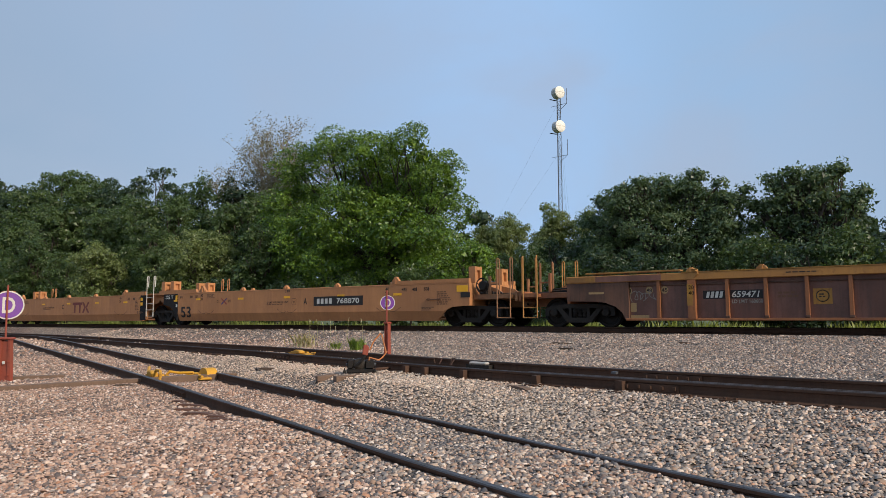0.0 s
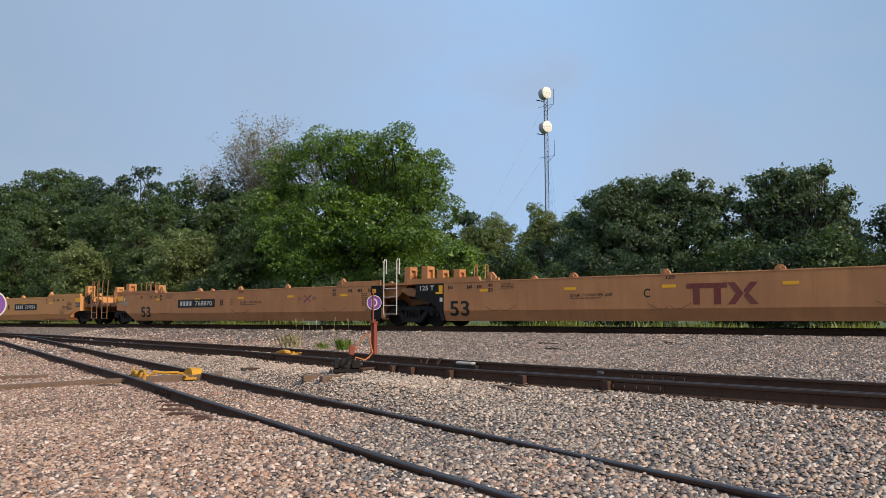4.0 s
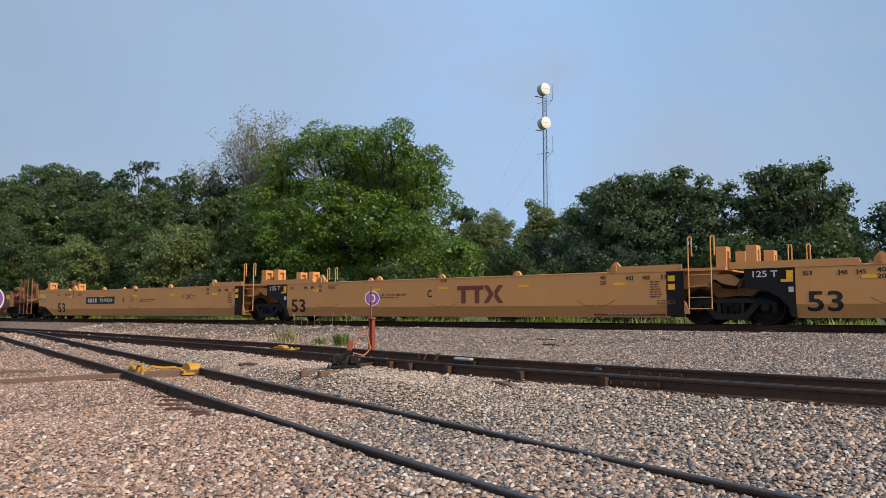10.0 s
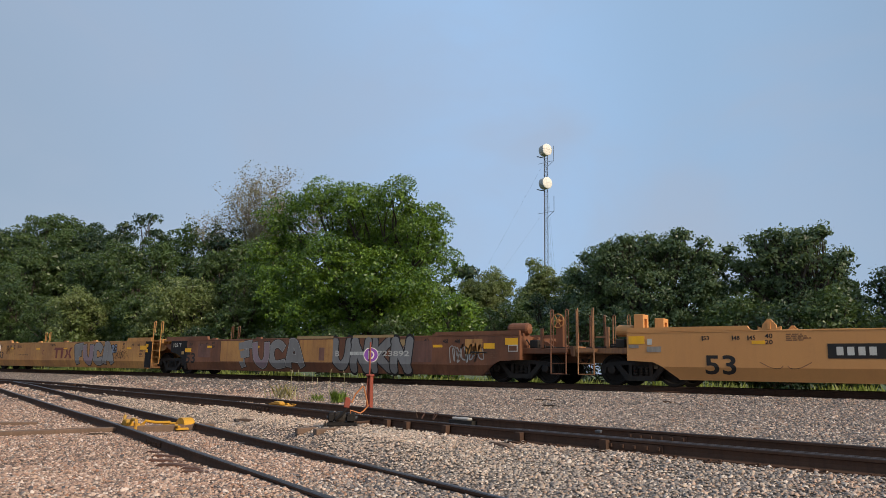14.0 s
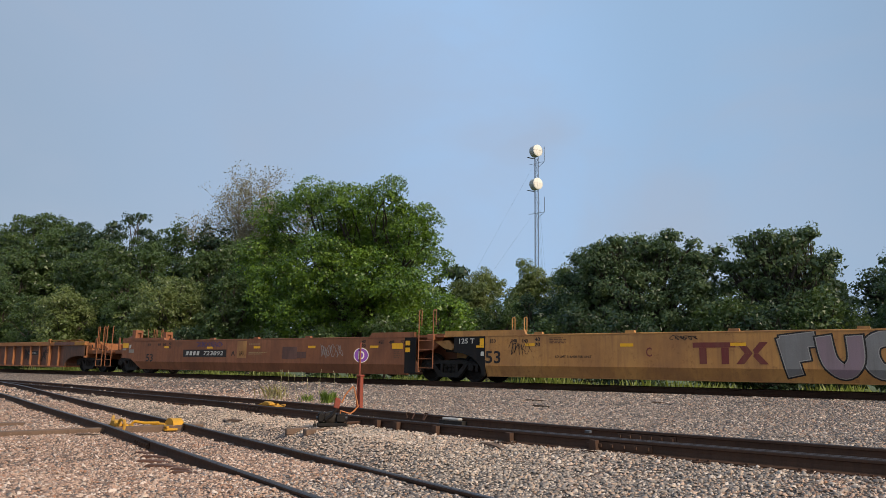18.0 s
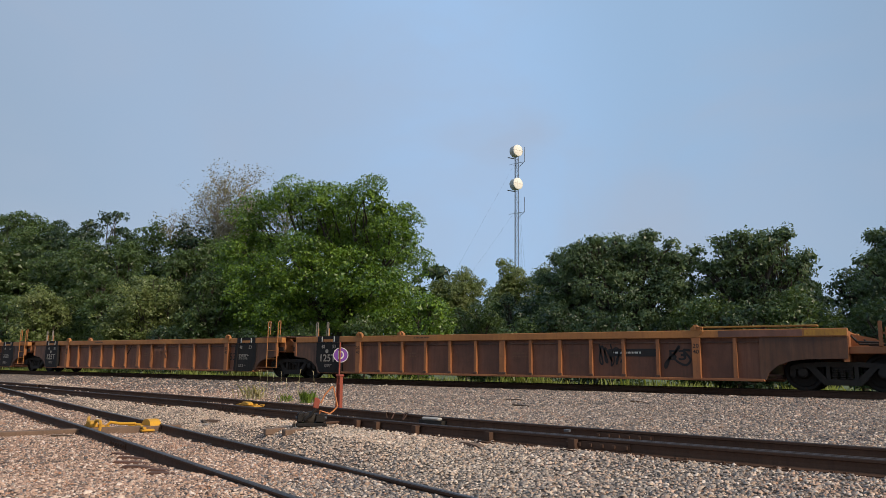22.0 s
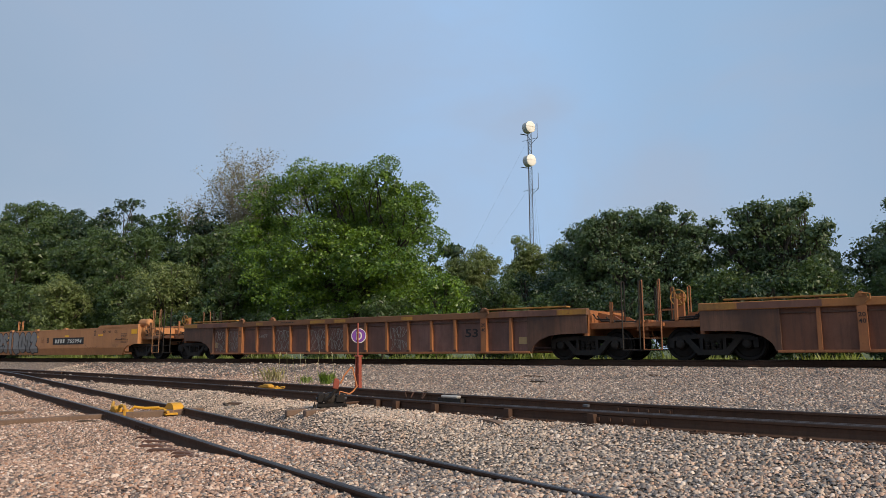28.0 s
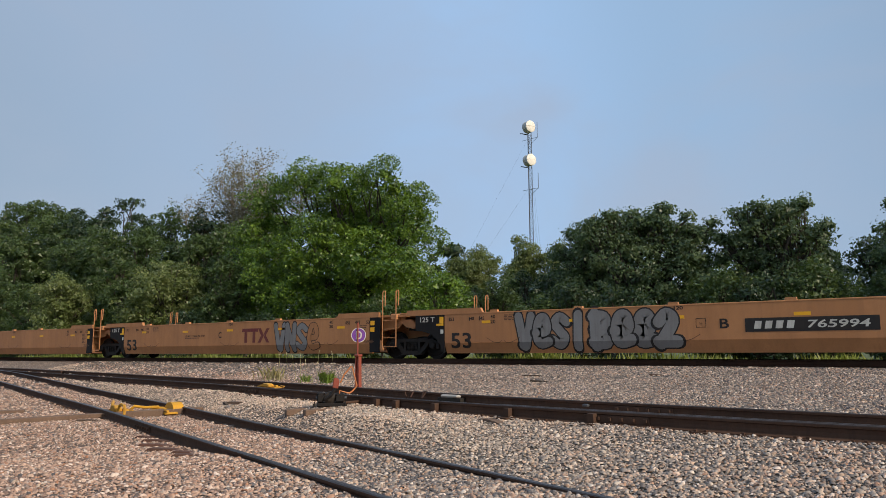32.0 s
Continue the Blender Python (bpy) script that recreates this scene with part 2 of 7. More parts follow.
def put(name, bm, mat, parent=None):
    me = bpy.data.meshes.new(name)
    bm.to_mesh(me)
    bm.free()
    for m in (mat if isinstance(mat, (list, tuple)) else [mat]):
        me.materials.append(m)
    ob = new(name, me)
    ob.parent = parent
    return ob


def part(name, bm, mat, parent, label=""):
    ob = put(name, bm, mat, parent)
    return tagged(ob, label) if label else ob


def thing(name, label, category, group="", kind="", at=(0, 0, 0)):
    ob = new(name)
    ob.location = at
    ob.empty_display_size = 0.1
    return tagged(ob, label, category, group, kind)


def box(bm, x0, x1, y0, y1, z0, z1, bevel=0.0):
    v = bmesh.ops.create_cube(bm, size=1, matrix=Matrix.Translation(((x0 + x1) / 2, (y0 + y1) / 2, (z0 + z1) / 2)) @ Matrix.Diagonal((x1 - x0, y1 - y0, z1 - z0, 1)))["verts"]
    if bevel:
        es = list({e for q in v for e in q.link_edges})
        bmesh.ops.bevel(bm, geom=es, offset=bevel, segments=1, affect="EDGES")
    return bm


def boxed(*a, **k):
    return box(bmesh.new(), *a, **k)


def slab(bm, pts, y0, y1):
    """A plate with the outline pts in (x, z), from y0 to y1."""
    a = [bm.verts.new((x, y0, z)) for x, z in pts]
    b = [bm.verts.new((x, y1, z)) for x, z in pts]
    k = len(pts)
    bm.faces.new(a)
    bm.faces.new(b[::-1])
    for i in range(k):
        bm.faces.new((a[(i + 1) % k], a[i], b[i], b[(i + 1) % k]))
    return bm


def fixed(bm):
    bmesh.ops.recalc_face_normals(bm, faces=bm.faces[:])
    return bm


def tube(bm, pts, r, sides=6):
    """A round bar along the points."""
    pts = [Vector(p) for p in pts]
    rings = []
    for i, p in enumerate(pts):
        d = (pts[min(i + 1, len(pts) - 1)] - pts[max(i - 1, 0)]).normalized()
        u = d.orthogonal().normalized() if not rings else (u - d * u.dot(d)).normalized()
        w = d.cross(u)
        rings.append([bm.verts.new(p + (u * math.cos(2 * math.pi * k / sides) + w * math.sin(2 * math.pi * k / sides)) * r) for k in range(sides)])
    for a, b in zip(rings, rings[1:]):
        for k in range(sides):
            bm.faces.new((a[k], a[(k + 1) % sides], b[(k + 1) % sides], b[k]))
    bm.faces.new(rings[0][::-1])
    bm.faces.new(rings[-1])
    return bm


def lathe(bm, prof, axis="y", sides=24, at=(0, 0, 0)):
    """prof: (radius, along) pairs turned about the axis."""
    rings = []
    for r, s in prof:
        ring = []
        for k in range(sides):
            c, q = r * math.cos(2 * math.pi * k / sides), r * math.sin(2 * math.pi * k / sides)
            p = {"y": (c, s, q), "x": (s, c, q), "z": (c, q, s)}[axis]
            ring.append(bm.verts.new(Vector(p) + Vector(at)))
        rings.append(ring)
    for a, b in zip(rings, rings[1:]):
        for k in range(sides):
            bm.faces.new((a[k], a[(k + 1) % sides], b[(k + 1) % sides], b[k]))
    bm.faces.new(rings[0])
    bm.faces.new(rings[-1][::-1])
    return fixed(bm)


GLYPHS = {}


def lettering(text):
    """The outline mesh of a text in the built-in font, one unit high, as (vertices, faces, width)."""
    if text not in GLYPHS:
        cu = bpy.data.curves.new("letters", "FONT")
        cu.body, cu.size, cu.resolution_u, cu.offset = text, 1.0, 3, 0.018
        ob = new("letters", cu)
        bpy.context.view_layer.update()
        me = bpy.data.meshes.new_from_object(ob.evaluated_get(bpy.context.evaluated_depsgraph_get()))
        vs = [(v.co.x, v.co.y) for v in me.vertices]
        x0, x1 = min(v[0] for v in vs), max(v[0] for v in vs)
        y0, y1 = min(v[1] for v in vs), max(v[1] for v in vs)
        GLYPHS[text] = ([((x - x0) / (x1 - x0), (y - y0) / (y1 - y0)) for x, y in vs], [tuple(p.vertices) for p in me.polygons])
        bpy.data.objects.remove(ob)
        bpy.data.meshes.remove(me)
    return GLYPHS[text]


def drape(bm):
    """Bends flat marks on a car's side round its crease, below which the side leans in."""
    if any(v.co.z < 0.55 for v in bm.verts) and bm.verts and all(-1.53 < v.co.y < -1.5 for v in bm.verts):
        bmesh.ops.bisect_plane(bm, geom=bm.verts[:] + bm.edges[:] + bm.faces[:], plane_co=(0, 0, 0.55), plane_no=(0, 0, 1))
        for v in bm.verts:
            v.co.y += max(0.0, 0.55 - v.co.z) * 0.364
    return bm


def letters(text, x0, x1, z0, z1, y, slant=0.0):
    """A text that fills the rectangle on a wall that faces -y."""
    vs, fs = lettering(text)
    bm = bmesh.new()
    bv = [bm.verts.new((x0 + (x1 - x0) * a + slant * b * (z1 - z0), y, z0 + (z1 - z0) * b)) for a, b in vs]
    for f in fs:
        try:
            bm.faces.new([bv[i] for i in f])
        except ValueError:
            pass
    return drape(bm)



def soil(name, stones):
    """Ballast. stones: loose pieces, each of one colour; else the packed bed below and beyond them."""
    m, n, l, b = shader(name)
    tc = n.new("ShaderNodeTexCoord")
    pos = tc.outputs["Object"]
    if stones:
        pick = n.new("ShaderNodeNewGeometry").outputs["Random Per Island"]
    else:
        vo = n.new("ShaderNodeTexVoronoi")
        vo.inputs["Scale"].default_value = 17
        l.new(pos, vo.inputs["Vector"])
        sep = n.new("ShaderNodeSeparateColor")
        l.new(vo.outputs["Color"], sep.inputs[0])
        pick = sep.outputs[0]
    grey = ramp(n, l, pick, [(0.0, (0.0696, 0.0649, 0.0682)), (0.2, (0.14, 0.126, 0.124)), (0.42, (0.249, 0.212, 0.187)), (0.62, (0.369, 0.302, 0.252)), (0.70, (0.259, 0.163, 0.111)), (0.80, (0.458, 0.333, 0.243)), (0.92, (0.558, 0.456, 0.376)), (1.0, (0.677, 0.577, 0.494))])
    warm = ramp(n, l, pick, [(0.0, (0.119, 0.0914, 0.081)), (0.2, (0.276, 0.178, 0.135)), (0.45, (0.424, 0.278, 0.204)), (0.66, (0.571, 0.391, 0.292)), (0.78, (0.349, 0.167, 0.0932)), (0.88, (0.644, 0.478, 0.372)), (1.0, (0.717, 0.59, 0.51))])
    patch = noise_tex(n, l, pos, 0.22, 5, 0.6)
    xyz = n.new("ShaderNodeSeparateXYZ")
    l.new(pos, xyz.inputs[0])
    def span(sock, a, c, lo=0.0, hi=1.0):
        r = n.new("ShaderNodeMapRange")
        r.interpolation_type = "SMOOTHSTEP"
        for k, v in (("From Min", a), ("From Max", c), ("To Min", lo), ("To Max", hi)):
            r.inputs[k].default_value = v
        l.new(sock, r.inputs["Value"])
        return r.outputs[0]
    def calc(op, a, c):
        q = n.new("ShaderNodeMath")
        q.operation, q.use_clamp = op, False
        for i, v in enumerate((a, c)):
            if isinstance(v, (int, float)):
                q.inputs[i].default_value = v
            else:
                l.new(v, q.inputs[i])
        return q.outputs[0]
    left = span(calc("ADD", calc("MULTIPLY", xyz.outputs[0], 0.80), calc("MULTIPLY", xyz.outputs[1], 0.60)), 0.6, -4.0)
    # towards the main line the stone is cleaner and grey
    near = span(calc("ADD", xyz.outputs[1], calc("MULTIPLY", xyz.outputs[0], 0.22)), 15.0, 8.6, 0.34, 1.0)
    w = calc("MULTIPLY", calc("ADD", calc("ADD", patch, calc("MULTIPLY", left, 0.36)), -0.08), near)
    lot = calc("FRACT", calc("MULTIPLY", pick, 41.7), 0.0)
    mixf = calc("GREATER_THAN", span(w, 0.30, 0.66, 0.10, 0.86), lot)
    # dark dust from the trains lies along the main line
    dust = span(calc("ADD", xyz.outputs[1], calc("MULTIPLY", patch, 4.0)), 13.5, 17.0, 0.0, 0.12)
    grey = blend(n, l, dust, grey, blend(n, l, 1.0, grey, (0.52, 0.42, 0.34), "MULTIPLY"))
    c = blend(n, l, mixf, grey, warm)
    # fresher, paler stone lies on the bank between spur and siding
    q = calc("ADD", xyz.outputs[1], calc("MULTIPLY", xyz.outputs[0], 0.31))
    fresh = calc("MULTIPLY", calc("MULTIPLY", span(q, 5.2, 6.0), span(q, 9.0, 7.8)), span(calc("ADD", xyz.outputs[0], calc("MULTIPLY", patch, 4.0)), 2.0, -7.0, 0.12, 1.0))
    c = blend(n, l, calc("MULTIPLY", fresh, 0.38), c, (0.74, 0.60, 0.46))
    fine = noise_tex(n, l, pos, 45, 4, 0.7)
    c = blend(n, l, 0.35, c, ramp(n, l, fine, [(0.25, (0.15, 0.15, 0.15)), (0.75, (0.85, 0.85, 0.85))]), "OVERLAY")
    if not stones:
        # shade in the gaps between stones, multiplied into the bed's colour
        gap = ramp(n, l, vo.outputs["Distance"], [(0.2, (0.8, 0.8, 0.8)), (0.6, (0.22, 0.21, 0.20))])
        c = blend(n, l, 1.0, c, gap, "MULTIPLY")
        green = span(xyz.outputs[1], 24.2, 25.2)
        soil_c = ramp(n, l, noise_tex(n, l, pos, 1.3, 5), [(0.3, (0.06, 0.06, 0.025)), (0.6, (0.085, 0.12, 0.03)), (0.8, (0.12, 0.16, 0.04))])
        c = blend(n, l, green, c, soil_c)
        behind = span(xyz.outputs[1], -6.0, -14.0)
        c = blend(n, l, behind, c, soil_c)
        inv = n.new("ShaderNodeMath")
        inv.operation = "SUBTRACT"
        inv.inputs[0].default_value = 1.0
        l.new(vo.outputs["Distance"], inv.inputs[1])
        bumped(n, l, b, inv.outputs[0], 1.0, 0.03)
    else:
        bumped(n, l, b, fine, 0.4, 0.004)
    l.new(c, b.inputs["Base Color"])
    b.inputs["Roughness"].default_value = 0.85
    return m


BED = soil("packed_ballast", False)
STONE = soil("crushed_stone", True)


def foliage(name, dark, mid, light, through_light=0.35):
    m, n, l, b = shader(name)
    out = n["Material Output"]
    isl = n.new("ShaderNodeNewGeometry").outputs["Random Per Island"]
    c = ramp(n, l, isl, [(0.0, dark), (0.5, mid), (1.0, light)])
    pos = n.new("ShaderNodeTexCoord").outputs["Object"]
    big = noise_tex(n, l, pos, 0.55, 3)
    c = blend(n, l, ramp(n, l, big, [(0.47, (0, 0, 0)), (0.68, (0.6,) * 3)]), c, light)
    l.new(c, b.inputs["Base Color"])
    b.inputs["Roughness"].default_value = 0.42
    tr = n.new("ShaderNodeBsdfTranslucent")
    warm = blend(n, l, 0.5, c, (light[0] * 1.6, light[1] * 1.5, light[2] * 0.6))
    l.new(warm, tr.inputs["Color"])
    mx = n.new("ShaderNodeMixShader")
    mx.inputs[0].default_value = through_light
    l.new(b.outputs[0], mx.inputs[1])
    l.new(tr.outputs[0], mx.inputs[2])
    l.new(mx.outputs[0], out.inputs["Surface"])
    return m


LEAF_BRIGHT = foliage("fresh_green_leaves", (0.0206, 0.048, 0.00986), (0.048, 0.109, 0.0148), (0.178, 0.286, 0.0246), 0.24)
LEAF_MID = foliage("green_leaves", (0.0264, 0.0528, 0.0182), (0.0516, 0.0912, 0.0299), (0.106, 0.156, 0.0468))
LEAF_DARK = foliage("dark_green_leaves", (0.0172, 0.0368, 0.0175), (0.0287, 0.0563, 0.025), (0.0575, 0.092, 0.04))
LEAF_DEEP = foliage("deep_green_leaves", (0.0364, 0.0689, 0.0362), (0.0624, 0.107, 0.0522), (0.13, 0.182, 0.0798))
LEAF_PALE = foliage("pale_yellow_green_leaves", (0.065, 0.10, 0.028), (0.115, 0.16, 0.05), (0.21, 0.245, 0.09))
LEAF_DRY = foliage("sparse_greyish_leaves", (0.11, 0.115, 0.075), (0.18, 0.175, 0.12), (0.28, 0.25, 0.18))
GRASS = foliage("grass_blades", (0.12, 0.17, 0.035), (0.20, 0.26, 0.06), (0.34, 0.38, 0.12))
TUFT = foliage("fresh_grass_blades", (0.15, 0.25, 0.035), (0.24, 0.37, 0.06), (0.38, 0.48, 0.11))
SEED = foliage("dry_seed_heads", (0.38, 0.34, 0.16), (0.50, 0.45, 0.25), (0.62, 0.56, 0.36))
DRY_BARK = worn("bleached_dead_bark", (0.24, 0.20, 0.16), (0.14, 0.115, 0.09), (0.3, 0.26, 0.22), dirt_amt=0.5, rust_amt=0.3, rough=0.9, scale=3)
BARK = worn("grey_brown_bark", (0.07, 0.056, 0.045), (0.04, 0.032, 0.026), (0.13, 0.11, 0.09), dirt_amt=0.7, rust_amt=0.4, rough=0.9, scale=3)


# ---- ground ----
MAIN_Y, MAIN_Z = 22.2, 1.14       # centre of the main track, top of its rails
SIDE_Z = 0.665                    # top of the siding's rails


def smooth(a, b, v):
    """0 at a, 1 at b, gently in between."""
    v = min(1.0, max(0.0, (v - a) / (b - a)))
    return v * v * (3 - 2 * v)


def side_y(x):
    """Centre of the siding."""
    knots = [(-90, 19.4), (-60, 18.6), (-43, 17.5), (-36, 16.75), (-30.5, 15.6), (-26, 14.7), (-22, 13.8), (-18.5, 13.1), (-15, 12.35), (-11.5, 11.4), (-8.5, 10.55), (-6, 10.0), (-4, 9.7), (0, 9.3), (8, 8.7), (30, 7.3), (60, 5.8)]
    return spline(knots, x)


def spur_y(x):
    """Centre of the spur, which leaves the siding at a frog."""
    knots = [(-90, 19.4), (-60, 18.6), (-43, 17.05), (-33, 14.3), (-27.1, 12.6), (-21, 11.05), (-15.1, 9.45), (-9.7, 7.65), (-4.4, 5.88), (-2.3, 5.22), (4, 3.3), (10, 1.5), (40, -7.5), (80, -19.5)]
    return spline(knots, x)


def spline(k, x):
    """Smooth curve through knots (x, y) in rising x."""
    i = 0
    while i < len(k) - 2 and x > k[i + 1][0]:
        i += 1
    def slope(j):
        a, b = max(j - 1, 0), min(j + 1, len(k) - 1)
        return (k[b][1] - k[a][1]) / (k[b][0] - k[a][0])
    (x0, y0), (x1, y1) = k[i], k[i + 1]
    h = x1 - x0
    t = (x - x0) / h
    if t < 0 or t > 1:
        return y0 + slope(i) * (x - x0) if t < 0 else y1 + slope(i + 1) * (x - x1)
    return ((2 * t**3 - 3 * t**2 + 1) * y0 + (t**3 - 2 * t**2 + t) * h * slope(i) + (-2 * t**3 + 3 * t**2) * y1 + (t**3 - t**2) * h * slope(i + 1))


def spur_z(x):
    return spline([(-90, 0.66), (-45, 0.66), (-33, 0.65), (-28, 0.59), (-24.5, 0.50), (-21, 0.41), (-18, 0.345), (-15, 0.30), (-11, 0.265), (-8, 0.245), (-4.7, 0.215), (-2, 0.185), (4, 0.16), (80, 0.15)], x)


def height(x, y):
    """The ballast and the ground beyond it."""
    yn, ym = spur_y(x), side_y(x)
    zn, zm, zM = spur_z(x) - 0.165 + 0.115 * smooth(11, 5, -x) if x > -11 else spur_z(x) - 0.165, SIDE_Z - 0.17, MAIN_Z - 0.19
    yn = min(yn, ym - 1.95)
    if y < yn + 0.95:
        z = zn - 0.03 * min(max(0, yn - 1.2 - y), 2)
    elif y < ym - 0.95:
        room = max(0.1, ym - yn - 1.9)
        v = min(1.0, (y - yn - 0.95) / room)
        bank = smooth(13.5, 11, -x) * smooth(4, 7, -x)
        steep = min(1.0, (y - yn - 0.90) / 0.6) * 0.74 + 0.26 * v
        z = zn + (zm - zn) * (v + (steep - v) * bank)
    elif y < ym + 1.3:
        z = zm
    elif y < MAIN_Y + 1.7:
        a, b = ym + 1.3, MAIN_Y - 1.75
        z = zm + (zM - zm) * min(1, max(0, (y - a) / max(0.5, b - a)))
    else:
        z = zM - 0.35 * smooth(MAIN_Y + 1.7, MAIN_Y + 4.5, y)
    return z


def sheet(name, xs, ys, fz, mat):
    n = len(xs)
    verts = [(x, y, fz(x, y)) for y in ys for x in xs]
    faces = [(j * n + i, j * n + i + 1, j * n + n + i + 1, j * n + n + i) for j in range(len(ys) - 1) for i in range(n - 1)]
    me = bpy.data.meshes.new(name)
    me.from_pydata(verts, [], faces)
    me.materials.append(mat)
    me.polygons.foreach_set("use_smooth", [True] * len(faces))
    return new(name, me)


GX = [-90 + i * 0.5 for i in range(241)]
GY = [-6 + i * 0.25 for i in range(141)]
def uneven(x, y):
    v = noise.noise(Vector((x * 0.5, y * 0.5, 0))) * 0.04 + noise.noise(Vector((x * 1.7, y * 1.7, 3))) * 0.018
    return height(x, y) + (v if -6 < y < 20 and abs(x) < 60 else 0.0)


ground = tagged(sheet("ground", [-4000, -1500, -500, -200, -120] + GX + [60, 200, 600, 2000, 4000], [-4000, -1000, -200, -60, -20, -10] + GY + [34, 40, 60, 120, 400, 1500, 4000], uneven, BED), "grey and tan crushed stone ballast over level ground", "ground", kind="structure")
HEIGHTS = np.array([[uneven(x, y) for x in GX] for y in GY])
SPUR_T = np.array([spur_y(x) for x in GX])
SIDE_T = np.array([side_y(x) for x in GX])


def heights(x, y):
    """The ground under many points at once."""
    fx, fy = np.clip((x + 90) / 0.5, 0, 239.99), np.clip((y + 6) / 0.25, 0, 139.99)
    i, j = fx.astype(int), fy.astype(int)
    a, b = fx - i, fy - j
    return (HEIGHTS[j, i] * (1 - a) * (1 - b) + HEIGHTS[j, i + 1] * a * (1 - b) + HEIGHTS[j + 1, i] * (1 - a) * b + HEIGHTS[j + 1, i + 1] * a * b)


def mesh_of(name, verts, faces, mat, smooth_faces=False):
    """A mesh from arrays: verts (n, 3), faces (m, k)."""
    me = bpy.data.meshes.new(name)
    m, k = faces.shape
    me.vertices.add(len(verts))
    me.vertices.foreach_set("co", verts.astype(np.float32).ravel())
    me.loops.add(m * k)
    me.loops.foreach_set("vertex_index", faces.astype(np.int32).ravel())
    me.polygons.add(m)
    me.polygons.foreach_set("loop_start", np.arange(0, m * k, k, dtype=np.int32))
    me.update(calc_edges=True)
    me.materials.append(mat)
    return me


def pebbles(name, near, far, per_m2, small, large, sides, seed):
    """Loose stones between two distances, over the sector that lies open to the north-west."""
    rng = np.random.default_rng(seed)
    a0, a1 = radians(-2), radians(74)
    n = int(per_m2 * (far**2 - near**2) * (a1 - a0) / 2)
    d, a = np.sqrt(rng.uniform(near**2, far**2, n)), rng.uniform(a0, a1, n)
    x, y = -d * np.sin(a), d * np.cos(a)
    ok = (y < 20.6) & (y > -2)
    for table, offs in ((SPUR_T, (-0.7525, 0.7525)), (SIDE_T, (-0.7525, 0.7525))):
        yc = np.interp(x, GX, table)
        sl = (np.interp(x + 0.1, GX, table) - np.interp(x - 0.1, GX, table)) / 0.2
        for o in offs:
            ok &= np.abs((y - yc) / np.sqrt(1 + sl**2) - o) > 0.085
    x, y = x[ok], y[ok]
    n = len(x)
    # a worn stone, wider below where it is bedded: a ring of corners, a smaller one above, and a lid
    ring = [(math.cos(6.283 * q / sides), math.sin(6.283 * q / sides)) for q in range(sides)]
    base = np.array([(1.05 * a, 1.05 * b, -0.35) for a, b in ring] + [(0.62 * a, 0.62 * b, 0.72) for a, b in ring])
    tri = [[q, (q + 1) % sides, sides + (q + 1) % sides] for q in range(sides)] + [[q, sides + (q + 1) % sides, sides + q] for q in range(sides)]
    tri = np.array(tri + [[sides, sides + q, sides + q + 1] for q in range(1, sides - 1)])
    size = rng.uniform(small, large, n) * rng.choice([0.6, 0.85, 1.0, 1.15, 1.5], n)
    shape = base[None] * rng.uniform(0.72, 1.22, (n, len(base), 1)) * np.stack([rng.uniform(0.9, 1.4, n), rng.uniform(0.7, 1.0, n), rng.uniform(0.42, 0.72, n)], 1)[:, None] * size[:, None, None]
    # mostly lying flat, tipped at random
    tip = rng.normal(0, 0.22, (n, 2))
    yaw = rng.uniform(0, 6.283, n)
    c, s = np.cos(yaw), np.sin(yaw)
    vx, vy, vz = shape[..., 0] * c[:, None] - shape[..., 1] * s[:, None], shape[..., 0] * s[:, None] + shape[..., 1] * c[:, None], shape[..., 2]
    vz = vz + vx * tip[:, :1] + vy * tip[:, 1:]
    z = heights(x, y) + size * rng.uniform(0.0, 0.75, n)
    verts = np.stack([vx + x[:, None], vy + y[:, None], vz + z[:, None]], -1).reshape(-1, 3)
    faces = (tri[None] + (np.arange(n) * len(base))[:, None, None]).reshape(-1, 3)
    return new(name, mesh_of(name, verts, faces, STONE))


for args in ((5.2, 7.6, 1450, 0.009, 0.022, 5, 1), (7.6, 12.0, 1080, 0.009, 0.020, 4, 2), (12.0, 18.0, 680, 0.010, 0.022, 3, 5), (18.0, 26.0, 340, 0.013, 0.025, 3, 3), (26.0, 42.0, 50, 0.026, 0.045, 3, 4)):
    tagged(pebbles("ballast_stones", *args), "loose crushed stones in grey, tan and white", "gravel", kind="stuff")


# ---- tracks ----
G2 = 0.7525


